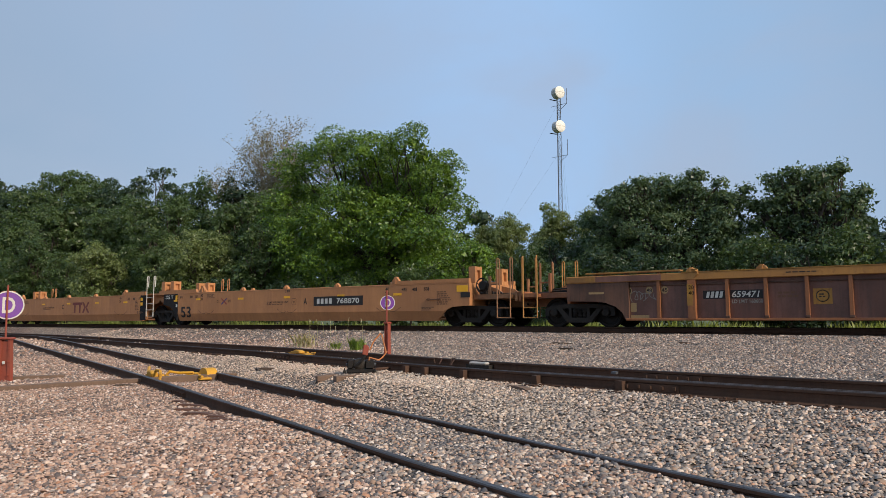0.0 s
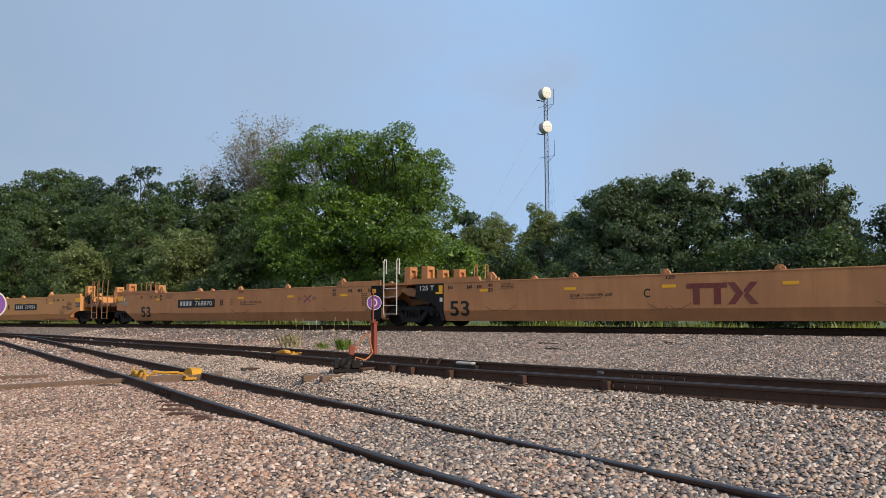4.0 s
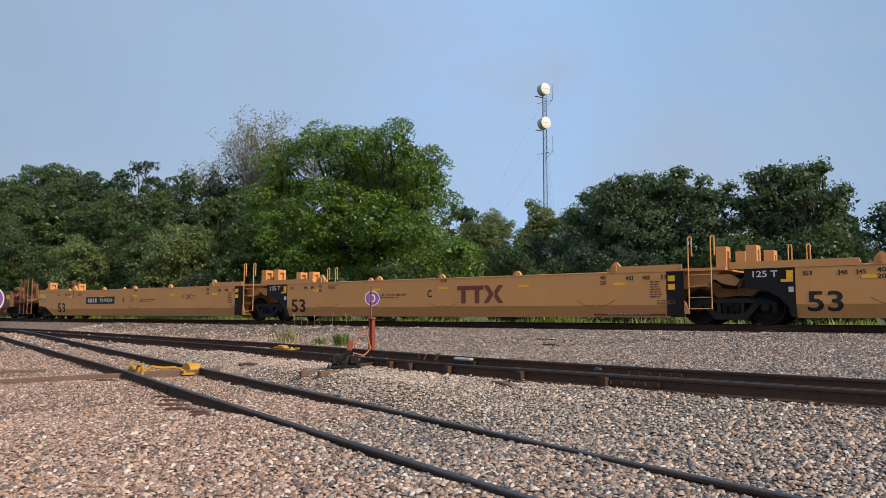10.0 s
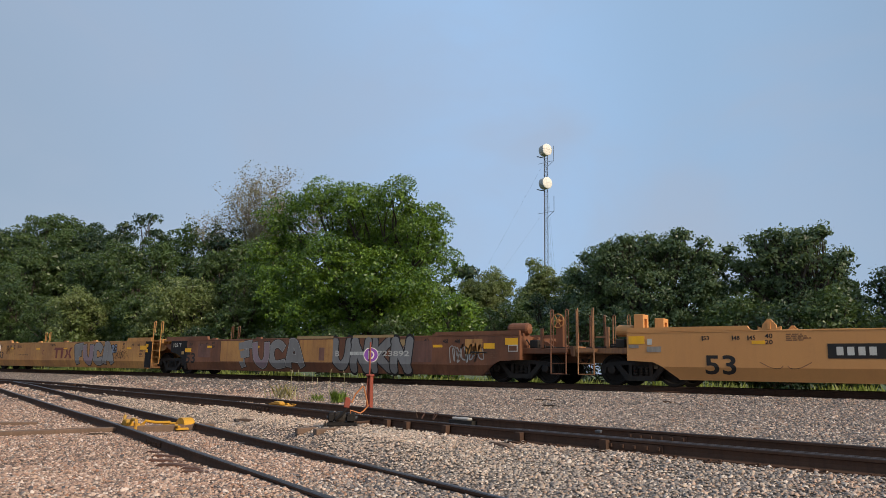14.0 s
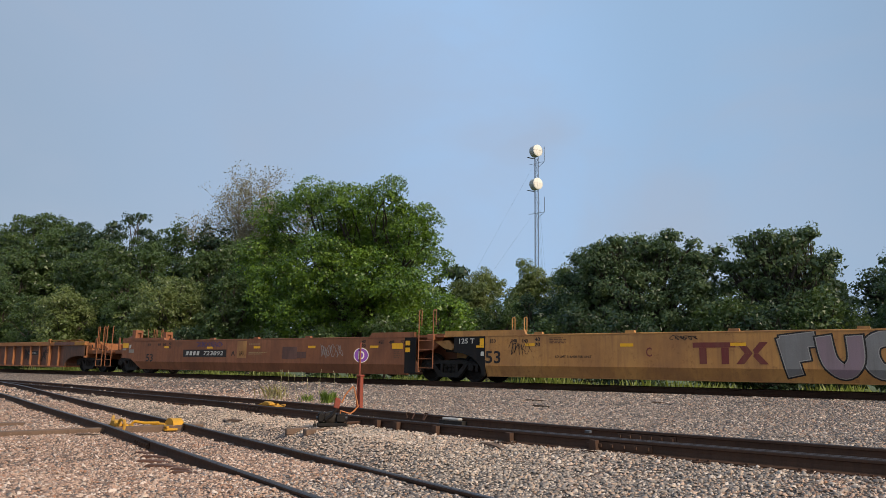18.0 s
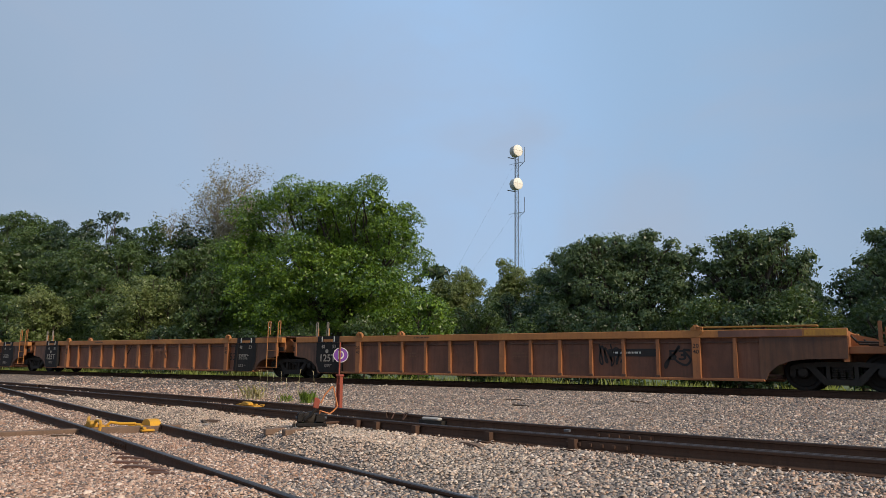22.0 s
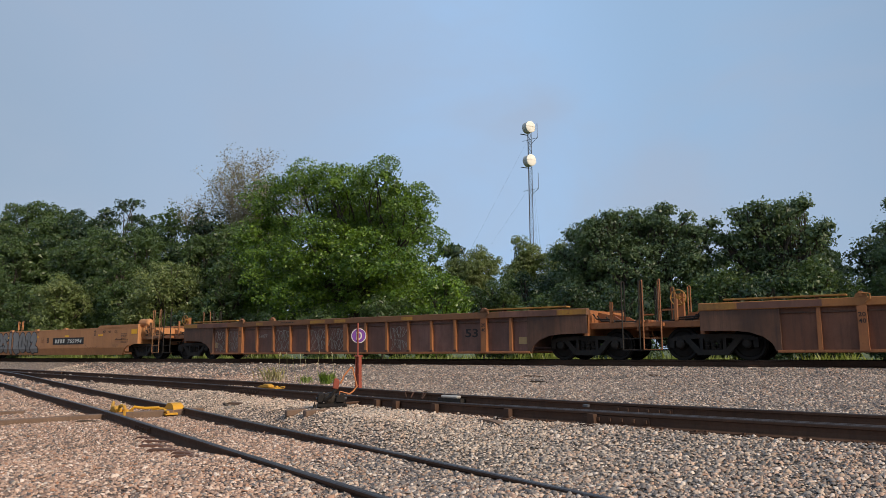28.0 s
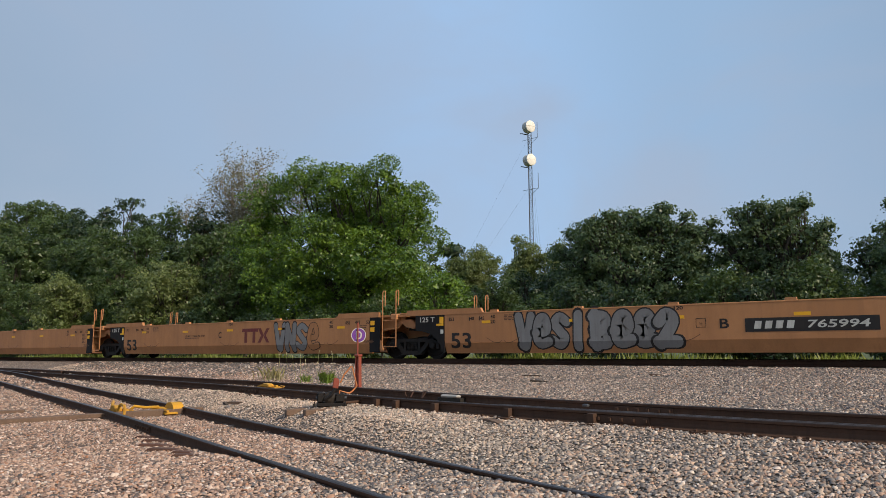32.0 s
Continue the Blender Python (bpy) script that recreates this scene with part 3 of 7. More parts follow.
def rail(track, fy, fz, off, x0, x1, step=0.5, name="rail"):
    """A flat-bottomed rail along the curve fy, off to one side; its running surface is worn bright."""
    prof = [(-.07, -.172), (.07, -.172), (.07, -.158), (.014, -.135), (.009, -.09), (.012, -.045), (.036, -.035), (.037, -.010), (.028, 0), (-.028, 0), (-.037, -.010), (-.036, -.035), (-.012, -.045), (-.009, -.09), (-.014, -.135), (-.07, -.158)]
    bm = bmesh.new()
    rings = []
    n = int((x1 - x0) / step)
    for i in range(n + 1):
        x = x0 + (x1 - x0) * i / n
        s = (fy(x + .05) - fy(x - .05)) / .1
        l = math.hypot(1, s)
        nx, ny = -s / l, 1 / l
        cx, cy = x + nx * off, fy(x) + ny * off
        rings.append([bm.verts.new((cx + nx * a, cy + ny * a, fz(x) + b)) for a, b in prof])
    for r, q in zip(rings, rings[1:]):
        for k in range(len(prof)):
            f = bm.faces.new((r[k], q[k], q[(k + 1) % len(prof)], r[(k + 1) % len(prof)]))
            f.material_index = 1 if k in (7, 8, 9) else 0
    bm.faces.new(rings[0][::-1])
    bm.faces.new(rings[-1])
    return part(name, fixed(bm), [RAIL_STEEL, RAIL_TOP if fy is spur_y else RAIL_DULL], track)


def on_curve(fy, x, off):
    """A point beside the curve, and the way along it."""
    s = (fy(x + .05) - fy(x - .05)) / .1
    l = math.hypot(1, s)
    return (x - s / l * off, fy(x) + off / l), math.degrees(math.atan(s))


def tie_mesh(length):
    bm = boxed(-0.115, 0.115, -length / 2, length / 2, -0.18, 0.0, bevel=0.012)
    me = bpy.data.meshes.new("tie")
    bm.to_mesh(me)
    bm.free()
    me.materials.append(TIE_WOOD)
    return me


TIE = tie_mesh(2.6)


def ties(track, fy, fz, x0, x1, drop, step=0.53):
    x, k = x0, 0
    while x < x1:
        rnd = random.Random(int(x * 100))
        (px, py), a = on_curve(fy, x, rnd.uniform(-0.05, 0.05))
        ob = new("tie", TIE)
        ob.parent = track
        ob.matrix_basis = pose(px, py, fz(x) - drop + rnd.uniform(-0.012, 0.004), 0, 0, a + rnd.uniform(-1.2, 1.2))
        x += step * rnd.uniform(0.96, 1.04)


PLATE_BM = boxed(-0.10, 0.10, -0.17, 0.17, -0.012, 0.006)
for sx in (-0.06, 0.06):
    for sy in (-0.1, 0.1):
        box(PLATE_BM, sx - 0.015, sx + 0.015, sy - 0.02, sy + 0.02, 0.006, 0.03)
PLATE = bpy.data.meshes.new("tie_plate")
PLATE_BM.to_mesh(PLATE)
PLATE_BM.free()
PLATE.materials.append(RAIL_STEEL)


def plates(track, fy, fz, off, x0, x1, step=0.53):
    x = x0
    while x < x1:
        (px, py), a = on_curve(fy, x, off)
        ob = new("tie_plate", PLATE)
        ob.parent = track
        ob.matrix_basis = pose(px, py, fz(x) - 0.168, 0, 0, a)
        x += step


def joint_bar(track, fy, fz, off, x):
    """A bolted splice on both faces of a rail."""
    (px, py), a = on_curve(fy, x, off)
    bm = bmesh.new()
    for s in (-1, 1):
        box(bm, -0.45, 0.45, min(s * 0.012, s * 0.034), max(s * 0.012, s * 0.034), -0.14, -0.05, bevel=0.004)
        for k in range(6):
            box(bm, -0.40 + 0.16 * k - 0.02, -0.40 + 0.16 * k + 0.02, min(s * 0.034, s * 0.06), max(s * 0.034, s * 0.06), -0.11, -0.07)
    ob = part("joint_bar", fixed(bm), RAIL_STEEL, track)
    ob.matrix_basis = pose(px, py, fz(x), 0, 0, a)


main_y, main_z, side_z = (lambda x: MAIN_Y), (lambda x: MAIN_Z), (lambda x: SIDE_Z)
track_main = thing("track_main", "raised main line with dark rails on ballast", "railway track", kind="structure")
track_side = thing("track_siding", "curving siding with rusty dark rails on ballast", "railway track", kind="structure")
track_spur = thing("track_spur", "spur with bright-worn rails half sunk in ballast", "railway track", kind="structure")
for s in (-1, 1):
    rail(track_main, main_y, main_z, s * G2, -160, 70, 10)
    rail(track_side, side_y, side_z, s * G2, -80, 40)
rail(track_spur, spur_y, spur_z, -G2, -42, 25)
rail(track_spur, spur_y, spur_z, G2, -36, 25)
# guard rail and frog wing by the branching
rail(track_side, side_y, side_z, G2 - 0.12, -37.5, -31.5, name="guard_rail")
rail(track_side, side_y, side_z, -G2 + 0.12, -37.5, -32.5, name="wing_rail")
# inner rail of the points, close to the stock rail
rail(track_side, side_y, side_z, -G2 + 0.13, -5.5, 14, name="point_rail")
ties(track_main, main_y, main_z, -70, 14, 0.205)
ties(track_side, side_y, side_z, -44, -11, 0.38)
ties(track_side, side_y, side_z, -11, 12, 0.235)
ties(track_spur, spur_y, spur_z, -27, 6, 0.25)
plates(track_side, side_y, side_z, -G2, -20, 4)
plates(track_spur, spur_y, spur_z, -G2, -22, -6)
for x in (-12.9, -9.6, -3.6):
    joint_bar(track_side, side_y, side_z, -G2, x)
for x in (-8.0, -7.5, -6.6, -5.2, -3.9):
    (px, py), a = on_curve(side_y, x, -G2 - 0.075)
    bm = slab(bmesh.new(), [(-0.05, -0.165), (0.05, -0.165), (0.045, -0.03), (-0.045, -0.03)], -0.05, 0.04)
    box(bm, -0.09, 0.09, -0.16, 0.05, -0.172, -0.15)
    part("rail_brace", fixed(bm), RAIL_STEEL, track_side).matrix_basis = pose(px, py, SIDE_Z, 0, 0, a)
joint_bar(track_side, side_y, side_z, G2, -4.0)
joint_bar(track_spur, spur_y, spur_z, G2, -14.2)
joint_bar(track_spur, spur_y, spur_z, -G2, -11.2)


# ---- trees ----
def leaf_mesh(name, pts, normals, size, mat, seed, slim=0.62):
    """Small bent leaves at the points."""
    rng = np.random.default_rng(seed)
    n = len(pts)
    nn = normals + rng.normal(0, 0.62, (n, 3))
    nn /= np.linalg.norm(nn, axis=1)[:, None] + 1e-9
    t = rng.normal(size=(n, 3))
    t -= nn * (t * nn).sum(1)[:, None]
    t /= np.linalg.norm(t, axis=1)[:, None] + 1e-9
    b = np.cross(nn, t)
    s = (size * rng.uniform(0.65, 1.25, n))[:, None]
    tip = pts + t * s * 0.62 - nn * s * 0.16
    l, r = pts - t * s * 0.38 + b * s * 0.5 * slim, pts - t * s * 0.38 - b * s * 0.5 * slim
    verts = np.stack([tip, l, r], 1).reshape(-1, 3)
    k = np.arange(n)[:, None] * 3
    return mesh_of(name, verts, k + np.array([[0, 1, 2]]), mat)


def lobes_to_leaves(lobes, per_m2, seed, clump=0.38, depth=0.42, each=45):
    """Leaves in domed tufts over the outer shell of each lobe (x, y, z, r); the tufts are open below."""
    rng = np.random.default_rng(seed)
    P, N = [], []
    for x, y, z, r in lobes:
        n = max(60, int(per_m2 * 4 * math.pi * r * r))
        m = max(8, n // each)
        d = rng.normal(size=(m, 3))
        d /= np.linalg.norm(d, axis=1)[:, None]
        d[:, 2] = np.where(d[:, 2] < -0.7, -d[:, 2], d[:, 2])
        rad = r * (1 - depth * rng.random(m) ** 1.6) * rng.uniform(0.88, 1.10, m)
        c = np.array([x, y, z]) + d * rad[:, None] * np.array([1.0, 1.0, 0.88])
        w = rng.uniform(0.5, 1.5, m)
        i = rng.choice(m, n, p=w * w / (w * w).sum())
        e = rng.normal(size=(n, 3))
        e /= np.linalg.norm(e, axis=1)[:, None]
        e[:, 2] = np.where(e[:, 2] < -0.25, -e[:, 2], e[:, 2])
        R = clump * w
        off = e * (R[i] * np.clip(rng.normal(0.95, 0.11, n), 0.5, 1.25))[:, None] * np.array([1, 1, 0.85])
        off += d[i] * (R[i] * 0.25 * rng.random(n))[:, None]
        P.append(c[i] + off)
        N.append(d[i] * 0.3 + e * 0.75 + np.array([0, 0, 0.25]))
    return np.concatenate(P), np.concatenate(N)


def limb(bm, a, b, r0, r1, rnd, bend=0.12, sides=6, n=5):
    a, b = Vector(a), Vector(b)
    side = Vector((rnd.uniform(-1, 1), rnd.uniform(-1, 1), rnd.uniform(-0.4, 0.6))) * (b - a).length * bend
    pts = [a.lerp(b, i / n) + side * math.sin(math.pi * i / n) for i in range(n + 1)]
    rings = []
    for i, p in enumerate(pts):
        d = (pts[min(i + 1, n)] - pts[max(i - 1, 0)]).normalized()
        u = d.orthogonal().normalized()
        w = d.cross(u)
        r = r0 + (r1 - r0) * i / n
        rings.append([bm.verts.new(p + (u * math.cos(6.283 * k / sides) + w * math.sin(6.283 * k / sides)) * r) for k in range(sides)])
    for q, s in zip(rings, rings[1:]):
        for k in range(sides):
            bm.faces.new((q[k], q[(k + 1) % sides], s[(k + 1) % sides], s[k]))
    return pts


def tree_of(lobes, foot, mat, label, seed, leaf=0.24, per_m2=26, name="tree", category="tree", group="", trunk=0.2, clump=0.38):
    rnd = random.Random(seed)
    t = thing(name, label, category, group, at=foot)
    local = [(x - foot[0], y - foot[1], z - foot[2], r) for x, y, z, r in lobes]
    top = max(l[2] for l in local)
    bm = bmesh.new()
    fork = (rnd.uniform(-0.3, 0.3), rnd.uniform(-0.3, 0.3), top * 0.35)
    limb(bm, (0, 0, -0.3), fork, trunk, trunk * 0.7, rnd, 0.06, 8)
    part("trunk", bm, BARK, t)
    bm = bmesh.new()
    for x, y, z, r in local:
        limb(bm, fork, (x, y, z + r * 0.2), trunk * 0.45, 0.03, rnd)
        for k in range(3):
            e = (x + rnd.uniform(-1, 1) * r * 0.8, y + rnd.uniform(-1, 1) * r * 0.8, z + rnd.uniform(-0.2, 0.9) * r)
            limb(bm, (x * 0.7, y * 0.7, fork[2] + (z - fork[2]) * 0.7), e, 0.05, 0.012, rnd, 0.15, 4)
    part("branching", bm, BARK, t)
    P, N = lobes_to_leaves(local, per_m2 * 1.5, seed, clump * 1.25, each=int(45 * (clump / 0.36) ** 2))
    Q, M = lobes_to_leaves([(x, y, z, r * 0.66) for x, y, z, r in local], per_m2 * 0.6, seed + 7, clump)
    sizes = np.concatenate([np.full(len(P), leaf * 0.74), np.full(len(Q), leaf * 1.25)])
    ob = new("crown", leaf_mesh("crown", np.concatenate([P, Q]), np.concatenate([N, M]), sizes, mat, seed + 1))
    ob.parent = t
    return t


def grown(x, y, h, w, mat, label, seed, low=0.12, **k):
    """A tree of its own make from height and width: uneven lobes that fill a rounded outline."""
    rnd = random.Random(seed)
    z0 = float(heights(np.array([float(x)]), np.array([min(28.0, float(y))]))[0])
    H = h - z0
    lobes = []
    n = 5 + int(w * 1.3)
    for i in range(n):
        f = low + (0.86 - low) * (i + rnd.random() * 0.6) / n
        reach = w / 2 * (0.95 if f < 0.45 else math.sqrt(max(0.05, 1 - ((f - 0.45) / 0.62) ** 2))) * 0.72
        a = rnd.uniform(0, 6.283)
        r = rnd.uniform(0.22, 0.30) * min(w * 1.15, H * 0.9)
        q = reach * rnd.uniform(0.45, 1.0)
        lobes.append((x + q * math.cos(a), y + q * math.sin(a) * 0.8, z0 + H * f, r))
    r = 0.15 * min(w, H)
    lobes.append((x + rnd.uniform(-0.2, 0.2) * w, y, h - r * 0.9, r))
    lobes.append((x + rnd.uniform(-0.3, 0.3) * w, y - 0.5, h - r * 1.6, r))
    return tree_of(lobes, (x, y, z0), mat, label, seed, **k)


# the large bright tree: lobes as x, z, r
BIG = [(-36.8, 13.0, 1.7), (-39.2, 12.2, 1.7), (-34.6, 12.6, 1.6), (-32.3, 12.1, 1.6), (-29.3, 12.1, 1.55), (-27.9, 11.0, 1.5), (-41.2, 10.2, 1.8), (-31.2, 10.0, 2.3), (-35.8, 9.8, 2.6), (-39.6, 8.8, 2.3),
       (-27.4, 8.7, 1.6), (-33.4, 7.4, 2.6), (-29.2, 6.6, 2.1), (-26.6, 6.0, 1.4), (-37.6, 6.4, 2.4), (-42.8, 7.4, 1.9), (-31.4, 4.8, 2.2), (-25.6, 4.4, 1.2), (-41.4, 5.2, 1.9), (-35.0, 4.4, 2.2), (-27.2, 3.8, 1.5)]
rnd = random.Random(4)
tree_of([(x, 36 + rnd.uniform(-2.0, 1.6) - (1.2 if z < 8 else 0), z - (0.5 if z > 9 else 0), r) for x, z, r in BIG] + [(-33, 38.5, 8, 3.3), (-37, 38.5, 6, 3), (-30, 38.5, 5.5, 3), (-31.3, 38, 9.8, 2.2), (-35, 38, 11, 2.0)], (-33.5, 37.0, 0.4), LEAF_BRIGHT,
        "large broad tree with dense fresh green crown", 40, leaf=0.22, per_m2=50, trunk=0.42, clump=0.46)

WOOD = "wood behind the main line"
for k, (x, y, h, w) in enumerate([(-113, 44, 21.5, 13), (-92, 42, 18.6, 13), (-73, 41, 16.0, 8.5), (-62, 42, 14.8, 7), (-57.5, 43, 14.2, 7), (-78, 39, 15.2, 8)]):
    grown(x, y, h, w, LEAF_MID if k % 2 else LEAF_DARK, "tall dark green woodland tree at the wood's back", 100 + k, leaf=0.38, per_m2=10, group=WOOD, clump=0.5)
grown(-69, 42.5, 17.2, 5.0, LEAF_DARK, "narrow pointed dark green tree among broad crowns", 110, leaf=0.32, per_m2=14, group=WOOD)
for k, (x, y, h, w) in enumerate([(-79.5, 36, 13.2, 8), (-66, 36.5, 12.5, 7.5), (-57.5, 36, 11.6, 7.5), (-48.5, 37, 11.0, 6.5), (-50, 40, 12.0, 6), (-88, 37, 13.0, 8)]):
    grown(x, y, h, w, LEAF_MID, "green broadleaf tree at the edge of the wood", 120 + k, leaf=0.32, per_m2=15, group=WOOD, clump=0.42)
for k, (x, y, h, w, m) in enumerate([(-74.5, 32, 9.0, 5.5, LEAF_MID), (-59, 31, 7.5, 5.8, LEAF_PALE), (-54.5, 33, 8.5, 5.0, LEAF_MID), (-47, 32, 7.7, 7.0, LEAF_PALE), (-41.5, 33, 7.8, 4.8, LEAF_MID), (-67, 32, 7.0, 5.0, LEAF_MID), (-85, 33, 9.0, 6, LEAF_MID)]):
    grown(x, y, h, w, m, "pale flowering shrub in front of the wood" if m is LEAF_PALE else "bushy green tree in front of the wood", 140 + k, leaf=0.24, per_m2=25, low=0.05, group=WOOD, clump=0.32)
for k, (x, y, h, w, m) in enumerate([(-23.7, 33, 5.4, 3.6, LEAF_BRIGHT), (-26.5, 31.5, 4.3, 4.0, LEAF_MID), (-31, 31, 3.6, 4, LEAF_MID), (-36, 31, 3.6, 4.4, LEAF_DARK), (-25.6, 42, 6.0, 4.4, LEAF_MID), (-21.5, 40, 6.2, 4.0, LEAF_DARK), (-19.5, 36, 4.4, 3.4, LEAF_MID), (-16.4, 34, 4.6, 3.0, LEAF_DARK), (-13.0, 33, 4.1, 4.2, LEAF_DARK), (-9.5, 35, 4.9, 3.2, LEAF_MID), (-7.1, 34, 4.4, 3.4, LEAF_DARK), (-5.0, 35, 5.1, 3.2, LEAF_MID), (-1.5, 34, 4.6, 3.6, LEAF_DARK), (-42, 30.5, 4.0, 5, LEAF_DARK)]):
    grown(x, y, h, w, m, "leafy bush in the undergrowth below the trees", 160 + k, leaf=0.20, per_m2=30, low=0.04, clump=0.28, trunk=0.08, name="bush", category="bush", group="bushes below the trees")
for k, (x, y, h, w) in enumerate([(-47.2, 75, 13.8, 6.5), (-39.3, 70, 13.6, 5.0), (-35.2, 70, 12.6, 4.6), (-52.0, 75, 13.0, 5.5), (-43, 78, 12.6, 6.5)]):
    grown(x, y, h, w, LEAF_PALE, "pale thin-crowned tree far behind the gap", 180 + k, leaf=0.27, per_m2=24, low=0.4, group="far pale trees")
RIGHT = [("dense dark green tree beyond the main line", -14.3, [(-13.5, 8.0, 1.2), (-15.0, 7.8, 1.2), (-16.4, 7.7, 1.2), (-12.2, 7.4, 1.1), (-17.6, 7.3, 1.1), (-11.2, 6.9, 1.2), (-18.3, 6.4, 1.1), (-14.5, 6.0, 2.1), (-16.8, 5.0, 1.9), (-11.8, 5.2, 1.9), (-10.4, 4.4, 1.3), (-18.2, 4.2, 1.5), (-14.5, 3.2, 2.2)]),
         ("dark green tree with uneven top beyond the line", -7.2, [(-8.5, 7.75, 0.85), (-6.8, 7.85, 0.85), (-7.6, 7.4, 0.9), (-9.3, 6.6, 0.8), (-5.75, 6.6, 0.8), (-7.4, 5.9, 1.6), (-5.2, 5.2, 1.0), (-9.2, 5.0, 1.0), (-7.0, 4.0, 1.9), (-4.8, 3.9, 1.2)]),
         ("tall dark green tree by the open end", 0.0, [(-1.7, 7.4, 1.0), (-0.4, 7.8, 1.2), (0.9, 8.0, 1.2), (-2.2, 6.2, 1.1), (-0.4, 6.0, 1.7), (1.6, 6.0, 1.8), (-1.9, 4.6, 1.4), (0.2, 3.8, 2.0), (2.6, 4.6, 2.0), (4.2, 6.0, 1.8), (5.5, 4.4, 2.2)])]
for k, (label, x, lobes) in enumerate(RIGHT):
    rnd = random.Random(300 + k)
    body = [(lx, 38 + rnd.uniform(-1.0, 1.0), lz - 0.55, lr * 1.0) for lx, lz, lr in lobes]
    body += [(lx * 1.03, 39.3, lz - 0.5, lr * 0.92) for lx, lz, lr in lobes]
    sprays = [(lx + rnd.uniform(-0.9, 0.9) * lr, ly, lz + lr * rnd.uniform(0.75, 1.12), rnd.uniform(0.20, 0.34)) for lx, ly, lz, lr in body if lz > 5.5 for q in range(3)]
    tree_of(body + sprays, (x, 38.4, 0.4), LEAF_DEEP, label, 210 + k, leaf=0.21, per_m2=42, group="dark trees beyond the line", trunk=0.22, clump=0.30)
for k, (x, y, h, w) in enumerate([(-18.0, 42, 6.8, 4.6), (-9.4, 43, 6.6, 4.4), (-3.6, 43, 7.2, 4.2)]):
    grown(x, y, h, w, LEAF_DARK, "dense dark green tree beyond the main line", 200 + k, leaf=0.24, per_m2=28, group="dark trees beyond the line")

# a half-bare tree with thin grey twigs beside the large one
rnd = random.Random(77)
bare = thing("bare_tree", "half-bare tree with fine grey twigs and few leaves", "tree", at=(-51.5, 43, 0.3))
bm_a, bm_b, tips = bmesh.new(), bmesh.new(), []
limb(bm_a, (0, 0, -0.3), (0.2, 0, 7.5), 0.3, 0.2, rnd, 0.05, 8)
for k in range(17):
    a = -1 + 2 * (k + rnd.random()) / 17
    base = (0.2 * rnd.random(), 0, rnd.uniform(6.0, 8.5))
    end = (a * 7.0 - 1.6, rnd.uniform(-2, 2), rnd.uniform(13.5, 18.6) - abs(a) * 3.0)
    pts = limb(bm_a, base, end, 0.13, 0.03, rnd, 0.14, 5, 6)
    for p in pts[2:]:
        for j in range(3):
            e = p + Vector((rnd.uniform(-1.7, 1.7), rnd.uniform(-1, 1), rnd.uniform(0.4, 2.2)))
            q = limb(bm_b, p, e, 0.035, 0.012, rnd, 0.15, 3, 3)
            for i in range(4):
                f = q[1 + i % 3] + Vector((rnd.uniform(-0.9, 0.9), rnd.uniform(-0.6, 0.6), rnd.uniform(0.1, 1.0)))
                limb(bm_b, q[1 + i % 3], f, 0.017, 0.008, rnd, 0.1, 3, 2)
                tips += [tuple(f), tuple(f + Vector((rnd.uniform(-.3, .3), rnd.uniform(-.3, .3), rnd.uniform(-.3, .2))))]
part("trunk", bm_a, DRY_BARK, bare), part("twig_spray", bm_b, DRY_BARK, bare)
tips = np.array(tips * 10) + np.random.default_rng(3).normal(0, 0.28, (len(tips) * 10, 3))
ob = new("leaves", leaf_mesh("leaves", tips, np.tile((0.0, -0.4, 0.6), (len(tips), 1)), 0.19, LEAF_DRY, 78))
ob.parent = bare

# woods that close the view behind
rng = np.random.default_rng(12)
far_lobes = [(x + rng.uniform(-2, 2), rng.uniform(47, 56), rng.uniform(1.5, 5.2), rng.uniform(2.2, 3.4)) for x in range(-150, 40, 3) for q in range(2)]
far_lobes += [(x + rng.uniform(-2, 2), rng.uniform(50, 58), rng.uniform(5, 9.5), rng.uniform(2.6, 3.6)) for x in range(-150, -52, 4) for q in range(2)]
far_lobes += [(x + rng.uniform(-1.5, 1.5), rng.uniform(44, 50), rng.uniform(3.0, 4.8), rng.uniform(1.6, 2.2)) for x in range(-26, 40, 3) for q in range(2)]
far_lobes += [(x + rng.uniform(-1.5, 1.5), rng.uniform(46, 52), rng.uniform(5.0, 9.0), rng.uniform(2.2, 3.0)) for x in range(-58, -34, 4) for q in range(2)]
P, N = lobes_to_leaves(far_lobes, 3.4, 13, 0.6)
tagged(new("far_woods", leaf_mesh("far_woods", P, N, 0.72, LEAF_DARK, 14)), "dark continuous woods behind the nearer trees", "woods", kind="stuff")


# ---- grass ----
def blades(name, x, y, z, tall, seed, mat, width=0.012, lean=0.35):
    rng = np.random.default_rng(seed)
    n = len(x)
    a = rng.uniform(0, 6.283, n)
    h = tall * rng.uniform(0.5, 1.15, n)
    ln = h * lean * rng.uniform(0.2, 1.3, n)
    base = np.stack([x, y, z], 1)
    u = np.stack([np.cos(a), np.sin(a), np.zeros(n)], 1)
    w = np.stack([-np.sin(a), np.cos(a), np.zeros(n)], 1) * width * rng.uniform(0.7, 1.4, n)[:, None]
    up = np.array([0, 0, 1.0])
    mid = base + up * h[:, None] * 0.55 + u * ln[:, None] * 0.3
    top = base + up * h[:, None] + u * ln[:, None]
    verts = np.stack([base - w, base + w, mid + w * 0.7, top, mid - w * 0.7], 1).reshape(-1, 3)
    k = np.arange(n)[:, None] * 5
    return mesh_of(name, verts, k + np.array([[0, 1, 2, 3, 4]]), mat)


